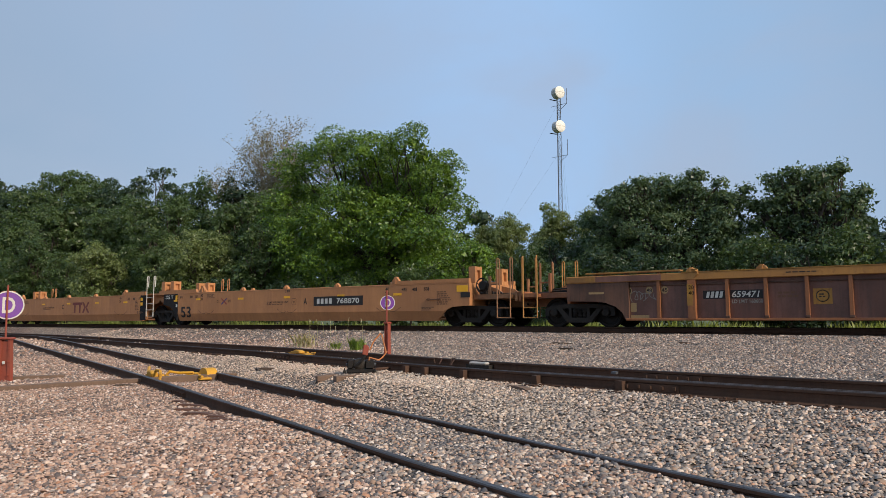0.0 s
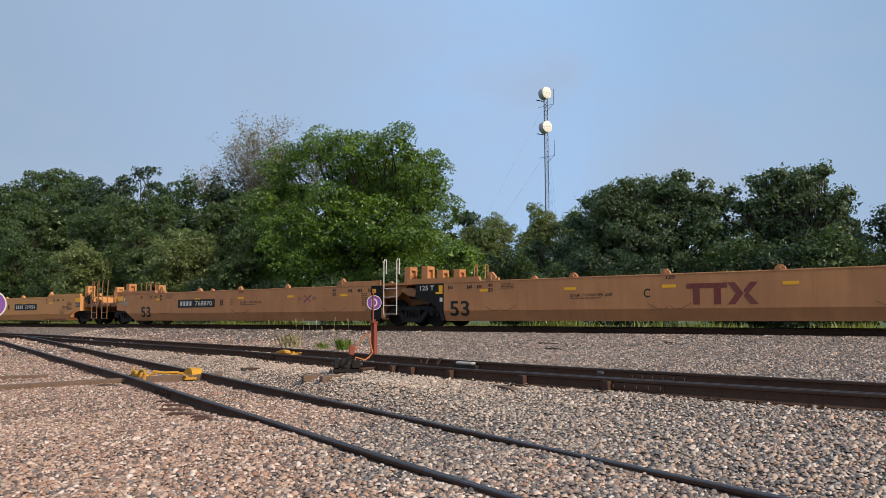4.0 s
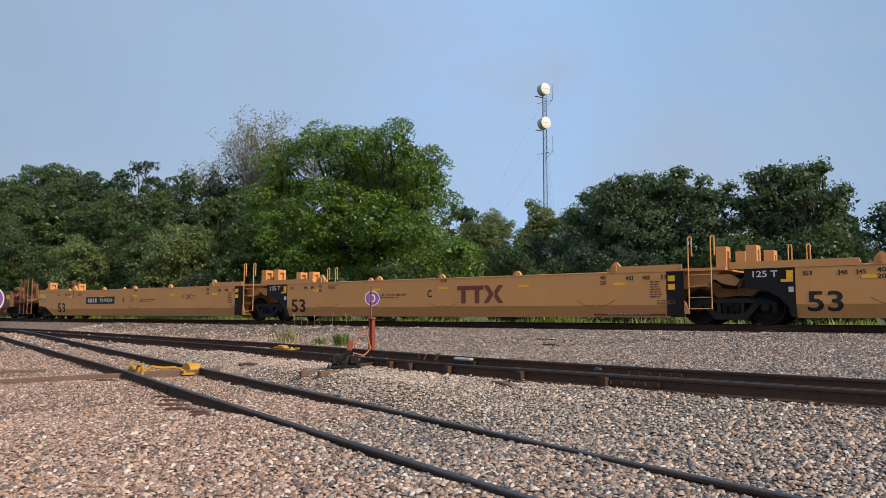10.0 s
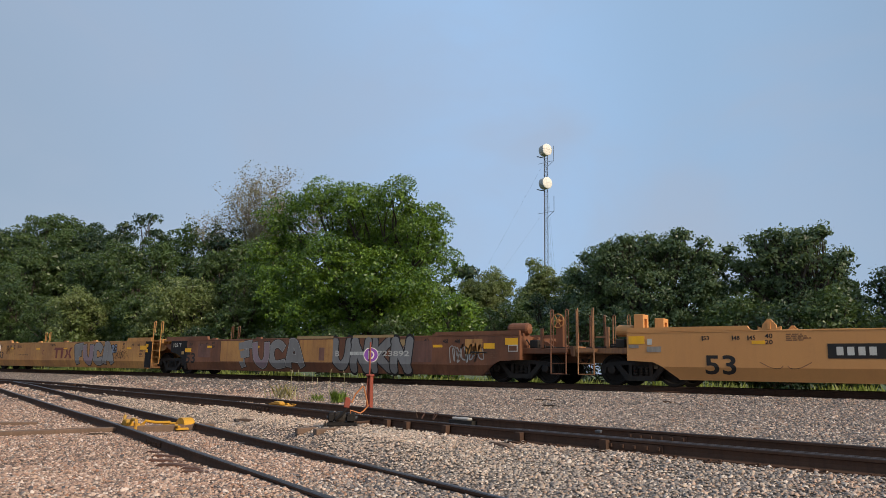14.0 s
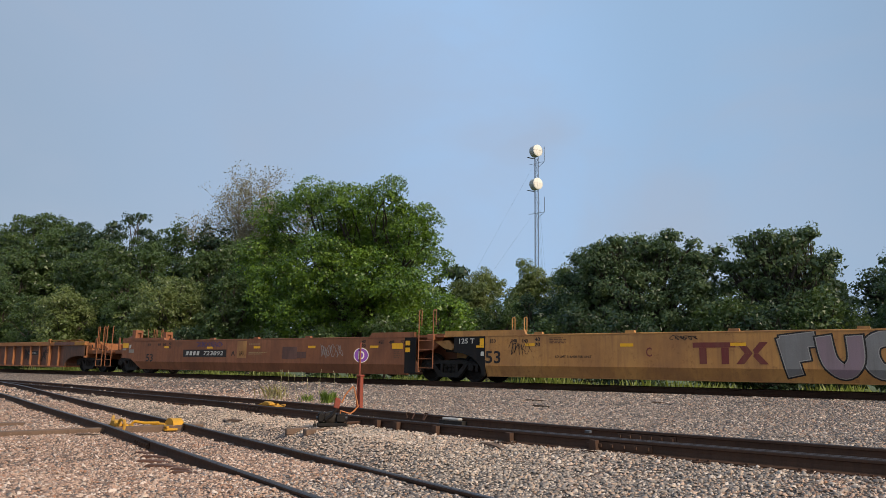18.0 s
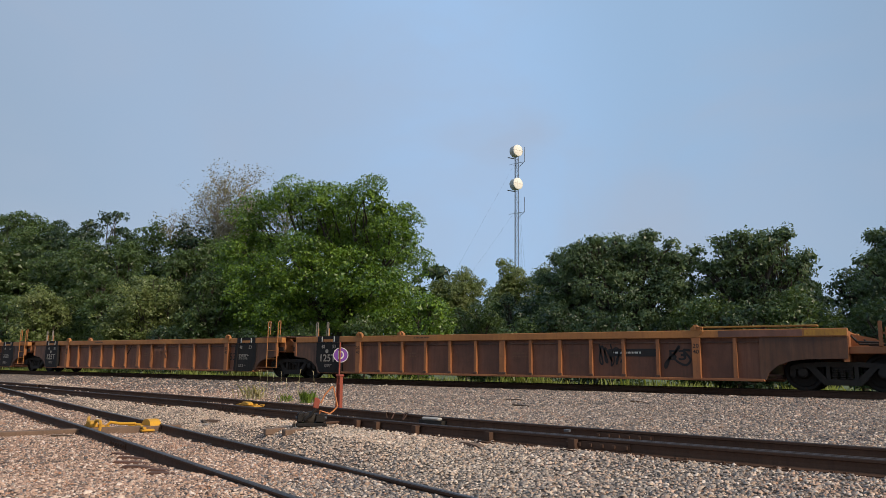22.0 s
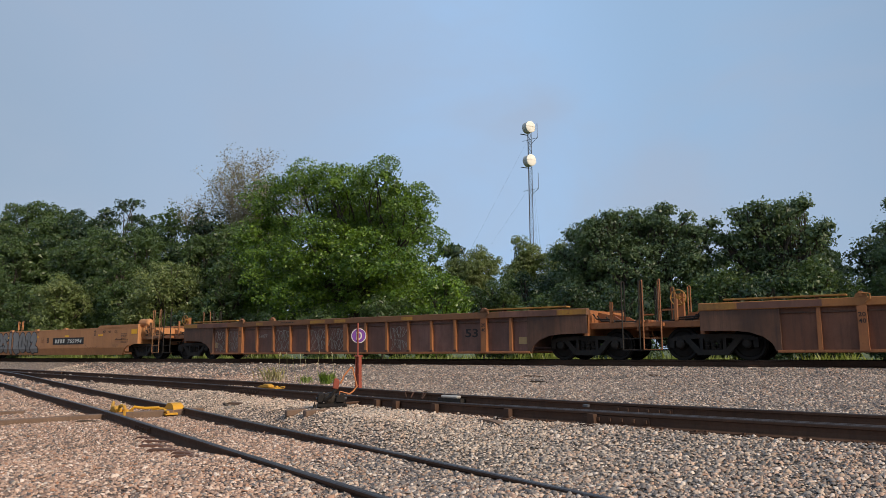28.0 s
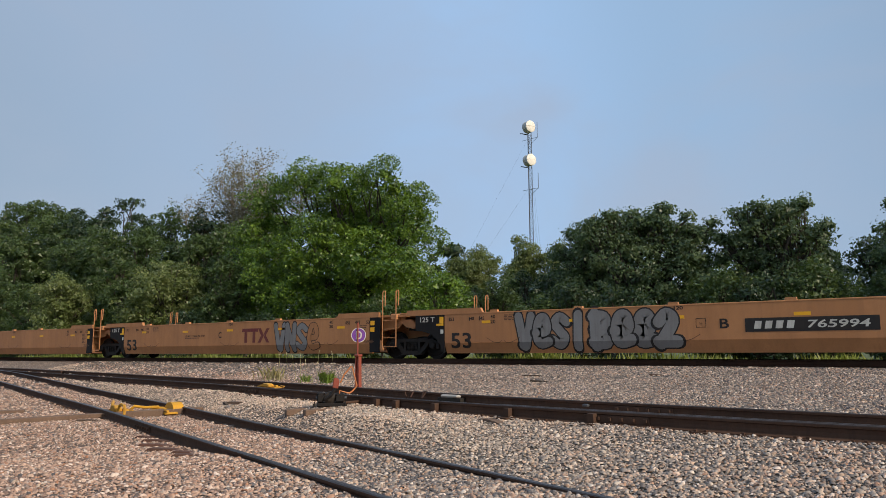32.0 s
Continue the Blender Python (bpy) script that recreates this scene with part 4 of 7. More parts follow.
rng = np.random.default_rng(21)
n = 46000
gx, gy = rng.uniform(-75, 8, n), 24.4 + rng.random(n) * 5.5
clump = np.sin(gx * 1.3) + np.sin(gx * 0.37 + gy) + rng.normal(0, 0.5, n)
gx, gy, tall = gx[clump > -0.9], gy[clump > -0.9], np.clip(0.34 + 0.15 * clump[clump > -0.9], 0.15, 0.7)
tagged(new("tall_grass", blades("tall_grass", gx, gy, heights(gx, gy) - 0.02, tall, 22, GRASS, 0.022)), "tall green grass and weeds beyond the main line", "grass", kind="stuff")


# ---- train: an empty intermodal train of well cars ----
SPEED = 8.935
W = 1.5                      # half the width of a car
cars, wheelsets = [], []


def wheel_mesh(r):
    bm = bmesh.new()
    for s in (-1, 1):
        o = 0.7525 * s
        prof = [(0.10, 0.085), (0.14, 0.085), (0.17, 0.03), (r - 0.11, 0.02), (r - 0.075, 0.065), (r - 0.004, 0.065), (r, 0.055), (r, -0.05), (r + 0.025, -0.06), (r + 0.025, -0.085), (r - 0.08, -0.08), (r - 0.11, -0.01), (0.17, -0.02), (0.12, -0.08)]
        lathe(bm, [(a, o + s * b) for a, b in prof], "y", 28)
    lathe(bm, [(0.085, -1.05), (0.085, 1.05)], "y", 10)
    for s in (-1, 1):
        for k in range(3):
            a = 2 * math.pi * k / 3
            lathe(bm, [(0.02, s * 1.05), (0.02, s * 1.07)], "y", 6, (0.05 * math.cos(a), 0, 0.05 * math.sin(a)))
    me = bpy.data.meshes.new("wheelset")
    bm.to_mesh(me)
    bm.free()
    me.materials.append(TREAD)
    return me


WHEELS = {r: wheel_mesh(r) for r in (0.457, 0.483)}
SHARED = {}


def shared(key, make, mat):
    """One mesh for all alike pieces."""
    if key not in SHARED:
        bm = fixed(make())
        me = bpy.data.meshes.new(key)
        bm.to_mesh(me)
        bm.free()
        me.materials.append(mat)
        SHARED[key] = me
    return SHARED[key]


def side_frame(s):
    """A cast side frame, open round the springs."""
    bm = bmesh.new()
    y0, y1 = (-1.06, -0.92) if s < 0 else (0.92, 1.06)
    slab(bm, [(-1.2, 0.60), (-0.95, 0.68), (-0.45, 0.72), (0.45, 0.72), (0.95, 0.68), (1.2, 0.60), (1.2, 0.52), (0.95, 0.55), (0.4, 0.60), (-0.4, 0.60), (-0.95, 0.55), (-1.2, 0.52)], y0, y1)
    for m in (-1, 1):
        slab(bm, [(m * 1.2, 0.53), (m * 1.2, 0.36), (m * 1.08, 0.34), (m * 1.06, 0.53)], y0, y1)
        slab(bm, [(m * 0.78, 0.57), (m * 0.60, 0.58), (m * 0.30, 0.26), (m * 0.46, 0.18)], y0, y1)
        slab(bm, [(m * 0.36, 0.60), (m * 0.27, 0.60), (m * 0.27, 0.26), (m * 0.36, 0.26)], y0, y1)
    slab(bm, [(-0.5, 0.29), (0.5, 0.29), (0.42, 0.14), (-0.42, 0.14)], y0 - 0.03, y1 + 0.03)
    return bm


def spring(s, x):
    prof = []
    for k in range(6):
        z = 0.29 + 0.045 * k
        prof += [(0.05, z), (0.078, z + 0.012), (0.078, z + 0.03), (0.05, z + 0.042)]
    return lathe(bmesh.new(), prof, "z", 10, (x, s * 0.99, 0))


def truck(car, x, r):
    t = new("truck", None)
    t.parent = car
    t.location = (x, 0, 0)
    tagged(t, "greasy black cast-steel four-wheel truck")
    def shared_part(name, key, make, mat):
        ob = new(name, shared(key, make, mat))
        ob.parent = t
        return ob
    for s in (-1, 1):
        shared_part("side_frame", "side_frame" + ("_a" if s < 0 else "_b"), lambda: side_frame(s), GRIME)
        for x_s in (-0.17, 0.0, 0.17):
            shared_part("spring", "spring" + str(s) + str(x_s), lambda: spring(s, x_s), GRIME)
        for m in (-1, 1):
            k = "bearing" + str(s) + str(m) + str(r)
            shared_part("bearing", k, lambda: lathe(bmesh.new(), [(0.09, s * 0.93), (0.125, s * 0.97), (0.125, s * 1.08), (0.085, s * 1.10)], "y", 14, (m * 0.9, 0, r)), GRIME)
    shared_part("bolster", "bolster", lambda: box(box(bmesh.new(), -0.24, 0.24, -1.0, 1.0, 0.50, 0.68), -0.3, 0.3, -0.3, 0.3, 0.66, 0.8), GRIME)
    shared_part("brake_beam", "brake_beam", lambda: box(box(bmesh.new(), -0.42, -0.34, -0.8, 0.8, 0.3, 0.42), 0.34, 0.42, -0.8, 0.8, 0.3, 0.42), GRIME)
    for m in (-1, 1):
        w = new("wheelset", WHEELS[r])
        w.parent = t
        w.location = (m * 0.9, 0, r)
        wheelsets.append((w, m * 0.9, r))
    return t


def ladder(car, xa, xb, y, z0, z1, mat, rungs=True, z2=None):
    bm = bmesh.new()
    for x in (xa, xb):
        tube(bm, [(x, y, z0), (x, y, z1 - 0.06), (x + 0.02, y + 0.03, z1), (x + 0.07, y + 0.05, z1), (x + 0.09, y + 0.04, z1 - 0.06), (x + 0.09, y + 0.03, z2 or z1 - 0.55)], 0.02)
    if rungs:
        n = 4
        for k in range(n):
            z = z0 + 0.02 + (1.35 - z0) * k / (n - 1)
            tube(bm, [(xa, y, z), (xb, y, z)], 0.014)
    return part("ladder", bm, mat, car)


def lug(car, x, y, z, mat, big=False):
    w, h = (0.19, 0.29) if big else (0.14, 0.15)
    bm = slab(bmesh.new(), [(x - w, z), (x + w, z), (x + w * 0.9, z + h * 0.45), (x + w * 0.18, z + h), (x - w * 0.18, z + h), (x - w * 0.9, z + h * 0.45)], y, y + 0.12)
    box(bm, x - w * 0.2, x + w * 0.2, y - 0.03, y + 0.02, z + 0.02, z + h * 0.7)
    ob = part("corner_lug", fixed(bm), mat, car)
    if big:
        for k in (-1, 1):
            part("lock_wedge", fixed(slab(bmesh.new(), [(x + k * w, z - 0.02), (x + k * w * 1.5, z - 0.02), (x + k * w * 1.5, z + h * 0.35), (x + k * w * 1.05, z + h * 0.2)], y + 0.01, y + 0.1)), mat, car)
    return ob


def pedestal(car, x, y, z, h, mat):
    """A hollow upright box on the end deck, open towards the next unit."""
    bm = bmesh.new()
    a, b = 0.145, 0.16
    for q in (-1, 1):
        box(bm, x - a, x + a, y + q * b - 0.05, y + q * b + 0.05, z, z + h, bevel=0.010)
    box(bm, x - a + 0.004, x + a - 0.004, y - b + 0.05, y + b - 0.05, z + h - 0.13, z + h - 0.004)
    box(bm, x - a + 0.004, x + a - 0.004, y - b + 0.05, y + b - 0.05, z, z + 0.16)
    box(bm, x - 0.05, x + 0.03, y - b + 0.05, y + b - 0.05, z + 0.16, z + h - 0.13)
    return part("guide_box", bm, mat, car)


def stencil(car, text, xc, zc, w, h, mat, y=-1.505, name="lettering", slant=0.0):
    return part(name, letters(text, xc - w / 2, xc + w / 2, zc - h / 2, zc + h / 2, y, slant), mat, car)


def sign(car, x0, x1, z0, z1, mat, name="reflector", y=-1.502, t=0.004):
    return part(name, boxed(x0, x1, y - t, y, z0, z1), mat, car)


def bars(car, x0, x1, z0, z1, rows, mat, seed, y=-1.505):
    """Lines of writing too small to read."""
    rnd = random.Random(seed)
    bm = bmesh.new()
    h = (z1 - z0) / rows
    for k in range(rows):
        x = x0
        end = x0 + (x1 - x0) * rnd.uniform(0.6, 1.0)
        while x < end:
            w = rnd.uniform(0.05, 0.16)
            z = z1 - (k + 1) * h
            bm.faces.new([bm.verts.new(p) for p in ((x, y, z + h * 0.25), (min(x + w, end), y, z + h * 0.25), (min(x + w, end), y, z + h * 0.78), (x, y, z + h * 0.78))])
            x += w + 0.03
    return part("small_print", bm, mat, car)


def number_plate(car, x0, x1, z0, z1, digits, plate, ink, slant=0.0):
    """The car number, and plain bars for the owner's mark before it."""
    if plate:
        sign(car, x0, x1, z0, z1, plate, "number_board")
    y = -1.509
    w, h, zc = x1 - x0, (z1 - z0) * 0.56, (z0 + z1) / 2
    for k in range(4):
        bm = bmesh.new()
        a = x0 + w * (0.07 + 0.085 * k)
        s = slant * h
        bm.faces.new([bm.verts.new((px, y, pz)) for px, pz in ((a, zc - h / 2), (a + w * 0.055, zc - h / 2), (a + w * 0.055 + s, zc + h / 2), (a + s, zc + h / 2))])
        part("owner_mark", bm, ink, car)
    part("car_number", letters(digits, x0 + w * 0.48, x0 + w * 0.93, zc - h / 2, zc + h / 2, y, slant), ink, car)


def owner_logo(car, x0, x1, z0, z1, mat):
    """The owner's sign as plain blocks."""
    w, y = x1 - x0, -1.505
    def quad(*p):
        bm = bmesh.new()
        bm.faces.new([bm.verts.new((x0 + w * a, y, z0 + (z1 - z0) * b)) for a, b in p])
        part("sign_block", bm, mat, car)
    quad((0, 0.76), (0.58, 0.76), (0.58, 1), (0, 1))
    quad((0.09, 0), (0.19, 0), (0.19, 0.755), (0.09, 0.755))
    quad((0.39, 0), (0.49, 0), (0.49, 0.755), (0.39, 0.755))
    quad((0.58, 1), (0.685, 1), (0.80, 0.5), (0.695, 0.5))
    quad((0.58, 0), (0.695, 0.495), (0.80, 0.495), (0.685, 0))
    quad((0.895, 1), (1.0, 1), (0.87, 0.5), (0.82, 0.5), (0.805, 0.64))
    quad((0.895, 0), (0.805, 0.36), (0.82, 0.495), (0.87, 0.495), (1.0, 0))


def stroke(bm, pts, w, y):
    """A flat brush line through points in (x, z)."""
    pts = [Vector(p) for p in pts]
    fine = []
    for i in range(len(pts) - 1):
        p0, p1, p2, p3 = pts[max(i - 1, 0)], pts[i], pts[i + 1], pts[min(i + 2, len(pts) - 1)]
        for s in range(5):
            t = s / 5
            fine.append(0.5 * (2 * p1 + (p2 - p0) * t + (2 * p0 - 5 * p1 + 4 * p2 - p3) * t * t + (3 * p1 - p0 - 3 * p2 + p3) * t**3))
    fine.append(pts[-1])
    row = []
    for i, p in enumerate(fine):
        d = fine[min(i + 1, len(fine) - 1)] - fine[max(i - 1, 0)]
        q = Vector((-d.y, d.x)).normalized() * w / 2 if d.length else Vector((0, w / 2))
        row.append((bm.verts.new((p.x + q.x, y, p.y + q.y)), bm.verts.new((p.x - q.x, y, p.y - q.y))))
    for a, b in zip(row, row[1:]):
        bm.faces.new((a[0], a[1], b[1], b[0]))


def scrawl(car, x0, x1, z0, z1, mat, seed, w=0.022, n=3, y=-1.507):
    """A loose line of spray-can scribble."""
    rnd = random.Random(seed)
    bm = bmesh.new()
    for k in range(n):
        a, b = x0 + (x1 - x0) * k / n, x0 + (x1 - x0) * (k + 1.15) / n
        ph, f, zm, am = rnd.uniform(0, 6.28), rnd.uniform(1.2, 2.2), (z0 + z1) / 2, (z1 - z0) / 2
        pts = [(a + (b - a) * (i / 9 + 0.22 * math.sin(i * 1.9 + ph)), zm + am * math.cos(i * f + ph) * (1 - 0.05 * i)) for i in range(10)]
        stroke(bm, pts, w * rnd.uniform(0.7, 1.2), y)
    part("spray_scrawl", drape(bm), mat, car)


SKELETON = {
    "F": [[(0.20, -0.02), (0.06, 0.98)], [(0.0, 0.90), (0.95, 1.0)], [(0.12, 0.50), (0.68, 0.58)]],
    "U": [[(0.02, 1.0), (0.08, 0.35), (0.48, 0.03), (0.88, 0.35), (0.96, 1.0)]],
    "C": [[(0.95, 0.80), (0.62, 1.0), (0.16, 0.85), (0.04, 0.42), (0.30, 0.05), (0.95, 0.12)]],
    "A": [[(0.0, 0.02), (0.36, 1.0)], [(0.30, 1.0), (0.62, 0.98), (1.0, 0.02)], [(0.22, 0.36), (0.78, 0.32)]],
    "B": [[(0.12, 0.0), (0.06, 1.0)], [(0.06, 0.98), (0.7, 0.95), (0.75, 0.62), (0.2, 0.52)], [(0.2, 0.50), (0.9, 0.42), (0.85, 0.03), (0.1, 0.04)]],
    "e": [[(0.12, 0.46), (0.86, 0.52), (0.74, 0.95), (0.30, 0.94), (0.08, 0.50), (0.28, 0.06), (0.92, 0.12)]],
    "V": [[(0.0, 1.0), (0.42, 0.02)], [(0.42, 0.02), (0.62, 0.05), (1.0, 1.0)]],
    "S": [[(0.92, 0.85), (0.5, 1.0), (0.1, 0.78), (0.5, 0.5), (0.9, 0.25), (0.5, 0.02), (0.05, 0.15)]],
    "I": [[(0.45, 0.0), (0.5, 1.0)]],
    "N": [[(0.05, 0.0), (0.1, 1.0)], [(0.1, 1.0), (0.85, 0.0)], [(0.85, 0.0), (0.95, 1.0)]],
    "K": [[(0.08, 0.0), (0.08, 1.0)], [(0.9, 1.0), (0.2, 0.5)], [(0.25, 0.52), (0.95, 0.0)]],
    "9": [[(0.85, 0.55), (0.4, 0.45), (0.1, 0.75), (0.45, 1.0), (0.85, 0.75), (0.6, 0.0)]],
    "2": [[(0.05, 0.78), (0.45, 1.0), (0.85, 0.72), (0.1, 0.05)], [(0.05, 0.05), (0.95, 0.05)]],
    "5": [[(0.9, 0.98), (0.15, 0.95), (0.15, 0.58), (0.8, 0.5), (0.75, 0.08), (0.05, 0.08)]],
}


def throw_up(car, word, x0, x1, z0, z1, w, fills, rim=0.07, inner=0.0, lean=0.0, y=-1.5045, soft_ends=False):
    """Fat sprayed letters: a black outline, at times a white inner line, and a flat fill."""
    n = len(word)
    step = (x1 - x0) / n
    for k, ch in enumerate(word):
        a, b = x0 + step * k + w * 0.32, x0 + step * (k + 1) - w * 0.32
        layers = [("spray_outline", INK, w + 2 * rim)] + ([("spray_line", CHALK, w + 2 * inner)] if inner else []) + [("spray_fill", fills[k % len(fills)], w)]
        for q, (nm, mat, width) in enumerate(layers):
            bm = bmesh.new()
            for j, line in enumerate(SKELETON[ch]):
                pts = [(a + (b - a) * px + lean * (pz - 0.5), z0 + w / 2 + (z1 - z0 - w) * pz) for px, pz in line]
                d0, d1 = Vector(pts[0]) - Vector(pts[1]), Vector(pts[-1]) - Vector(pts[-2])
                grow = (width - w) / 2
                pts[0] = tuple(Vector(pts[0]) + d0.normalized() * (grow + w * 0.18))
                pts[-1] = tuple(Vector(pts[-1]) + d1.normalized() * (grow + w * 0.18))
                at_y = y - 0.0012 * q - 0.0003 * j - 0.004 * (k % 2)
                stroke(bm, pts, width, at_y)
                for px, pz in (pts[0], pts[-1]) if soft_ends else ():
                    bm.faces.new([bm.verts.new((px + width / 2 * math.cos(v * 0.5236), at_y - 0.0001, pz + width / 2 * math.sin(v * 0.5236))) for v in range(12)])
            part(nm, drape(bm), mat, car)


def hook_marks(car, x, z):
    """Shallow pressed lines on the lower side."""
    bm = bmesh.new()
    for s in (-1, 1):
        stroke(bm, [(x + s * 0.62, z + 0.12), (x + s * 0.35, z - 0.02), (x + s * 0.14, z - 0.04), (x + s * 0.05, z + 0.03)], 0.018, -1.506)
    part("pressed_mark", drape(bm), BROWN_INK, car)


def wall_panel(car, s, x0, x1, l_end, r_end, mat):
    """A smooth side: upright above, leaning in below; its ends are arched over the trucks of coupled ends."""
    bm = bmesh.new()
    ya, yb = s * W, s * (W - 0.06)
    up = [(x0, 0.55), (x1, 0.55)]
    lo = [x0, x1, x0, x1]
    if r_end is not None:
        up = up[:1] + [(r_end - 0.82, 0.55), (r_end - 0.55, 0.68), (r_end + 0.22, 0.72), (r_end + 0.22, 1.50)]
        lo[1], lo[3] = r_end - 0.82, r_end - 1.25
    else:
        up = up + [(x1, 1.50)]
    if l_end is not None:
        up = [(l_end - 0.22, 1.50), (l_end - 0.22, 0.72), (l_end + 0.55, 0.68), (l_end + 0.82, 0.55)] + up[1:]
        lo[0], lo[2] = l_end + 0.82, l_end + 1.25
    else:
        up = [(x0, 1.50)] + up
    slab(bm, up, ya, yb)
    yl = s * (W - 0.12)
    a = [bm.verts.new(p) for p in ((lo[0], ya, 0.547), (lo[1], ya, 0.547), (lo[3], yl, 0.22), (lo[2], yl, 0.22))]
    b = [bm.verts.new((v.co.x, v.co.y - s * 0.06, v.co.z)) for v in a]
    bm.faces.new(a)
    bm.faces.new(b[::-1])
    for i in range(4):
        bm.faces.new((a[(i + 1) % 4], a[i], b[i], b[(i + 1) % 4]))
    part("side_panel", fixed(bm), mat, car)
    part("bottom_sill", boxed(lo[2], lo[3], min(yl, yl - s * 0.16), max(yl, yl - s * 0.16), 0.195, 0.245, bevel=0.01), mat, car)


def coupled_end(car, x, d, mat, tank="", posts=None):
    """The end that carries a coupler; d is +1 to the right, -1 to the left."""
    # fittings of tan cars take the grimy tan with shade in its colour
    end_mat = TAN_GRIME_SHADE if mat in (TAN, TAN_OLD) else mat
    posts = posts or end_mat
    X = lambda v: x + d * v
    lo = lambda a, b: (min(X(a), X(b)), max(X(a), X(b)))
    part("end_platform", boxed(*lo(0.2, 2.0), -1.25, 1.25, 0.92, 1.10, bevel=0.015), end_mat, car)
    part("centre_sill", boxed(*lo(-1.6, 2.05), -0.33, 0.33, 0.66, 0.93), end_mat, car)
    part("end_sill", boxed(*lo(1.95, 2.05), -1.35, 1.35, 0.84, 1.16, bevel=0.015), end_mat, car)
    part("bulkhead", boxed(*lo(0.1, 0.2), -1.44, 1.44, 0.72, 1.5), mat, car)
    part("end_deck", boxed(*lo(-1.6, 0.16), -1.44, 1.44, 1.40, 1.47), mat, car)
    for s in (-1, 1):
        bm = slab(bmesh.new(), [(X(0.15), 1.10), (X(0.15), 1.46), (X(0.75), 1.32), (X(1.1), 1.10)], s * 0.55, s * 0.62)
        part("gusset", fixed(bm), end_mat, car)
        bm = bmesh.new()
        for v in (1.30, 1.82):
            tube(bm, [(X(v), s * 1.42, 0.30), (X(v), s * 1.42, 2.26), (X(v + 0.02), s * 1.38, 2.30), (X(v + 0.07), s * 1.38, 2.26), (X(v + 0.07), s * 1.38, 1.1)], 0.022)
        for z in (0.30, 0.62):
            tube(bm, [(X(1.30), s * 1.42, z), (X(1.82), s * 1.42, z)], 0.016)
        part("grab_post", fixed(bm), posts, car)
        part("step_bracket", boxed(*lo(1.25, 1.88), min(s * 1.25, s * 1.42), max(s * 1.25, s * 1.42), 0.96, 1.06), end_mat, car)
    part("coupler", box(box(boxed(*lo(2.0, 2.22), -0.10, 0.10, 0.70, 0.92), *lo(2.02, 2.2), -0.16, -0.02, 0.66, 0.96, bevel=0.03), *lo(1.6, 2.02), -0.08, 0.08, 0.73, 0.89), GRIME, car)
    bm = tube(bmesh.new(), [(X(1.9), -0.45, 0.78), (X(2.0), -0.44, 0.55), (X(2.1), -0.38, 0.42), (X(2.2), -0.3, 0.45)], 0.03)
    part("air_hose", bm, GRIME, car)
    bm = tube(bmesh.new(), [(X(1.98), -1.0, 0.98), (X(2.02), -0.9, 0.70), (X(2.02), -0.4, 0.66), (X(2.0), -0.25, 0.8)], 0.018)
    part("uncoupling_lever", bm, end_mat, car)
    if tank in ("high", "low"):
        bm = lathe(bmesh.new(), [(0.05, -0.42), (0.17, -0.38), (0.2, -0.30), (0.2, 0.30), (0.17, 0.38), (0.05, 0.42)], "x", 16, (X(-0.15), -0.85, 1.74))
        part("air_tank", bm, mat, car)
        box_bm = boxed(*lo(-0.4, -0.3), -1.05, -0.65, 1.46, 1.6)
        box(box_bm, *lo(0.0, 0.1), -1.05, -0.65, 1.46, 1.6)
        part("tank_saddle", box_bm, mat, car)
    if tank in ("high", "low", "wheel"):
        z, xx, yy = {"low": (1.42, X(0.75), -1.33), "high": (2.0, X(1.12), -0.6), "wheel": (1.78, X(0.95), -0.9)}[tank]
        bm = ring_bar(bmesh.new(), (xx, yy, z), 0.22, 0.02)
        for k in range(6):
            a = math.pi * k / 3
            tube(bm, [(xx, yy, z), (xx + 0.21 * math.cos(a), yy, z + 0.21 * math.sin(a))], 0.016, 5)
        lathe(bm, [(0.06, -0.03), (0.06, 0.12)], "y", 10, (xx, yy, z))
        part("brake_wheel", bm, {"low": mat, "high": TAN_GREY, "wheel": YELLOW_EDGE}[tank], car)
        part("brake_stand", box(boxed(xx - 0.12, xx + 0.12, yy + 0.10, yy + 0.24, 1.08, z + 0.12), xx - 0.05, xx + 0.05, yy + 0.24, yy + 0.9, 1.08, 1.2), end_mat, car)
    elif tank != "none":
        for s in (-1, 1):
            pedestal(car, X(0.02), s * 0.85, 1.47, 0.62, mat)
        if d > 0:
            hx, hy = X(0.62), -1.30
            bm = ring_bar(bmesh.new(), (hx, hy, 1.40), 0.25, 0.022)
            for k in range(5):
                a = 2 * math.pi * k / 5 + 0.3
                tube(bm, [(hx, hy, 1.40), (hx + 0.24 * math.cos(a), hy, 1.40 + 0.24 * math.sin(a))], 0.018, 5)
            lathe(bm, [(0.15, -0.02), (0.17, 0.03), (0.17, 0.16), (0.10, 0.20)], "y", 14, (hx, hy, 1.40))
            part("brake_wheel", bm, GRIME, car)
        else:
            part("air_tank", lathe(bmesh.new(), [(0.04, -0.30), (0.15, -0.27), (0.18, -0.2), (0.18, 0.2), (0.15, 0.27), (0.04, 0.30)], "x", 16, (X(0.55), -0.75, 1.62)), mat, car)
            sign(car, 0.40, 0.54, 1.17, 1.34, WHITE, "data_plate", -1.506), sign(car, 0.38, 0.80, 0.96, 1.12, DULL_WHITE, "data_plate", -1.506)
            sign(car, -0.16, 0.14, 1.08, 1.17, DULL_WHITE, "data_plate", -1.506)
    if tank not in ("none", "wheel"):
        sign(car, *lo(-0.32, 0.16), 1.20, 1.42, YELLOW, "reflector", -1.506)
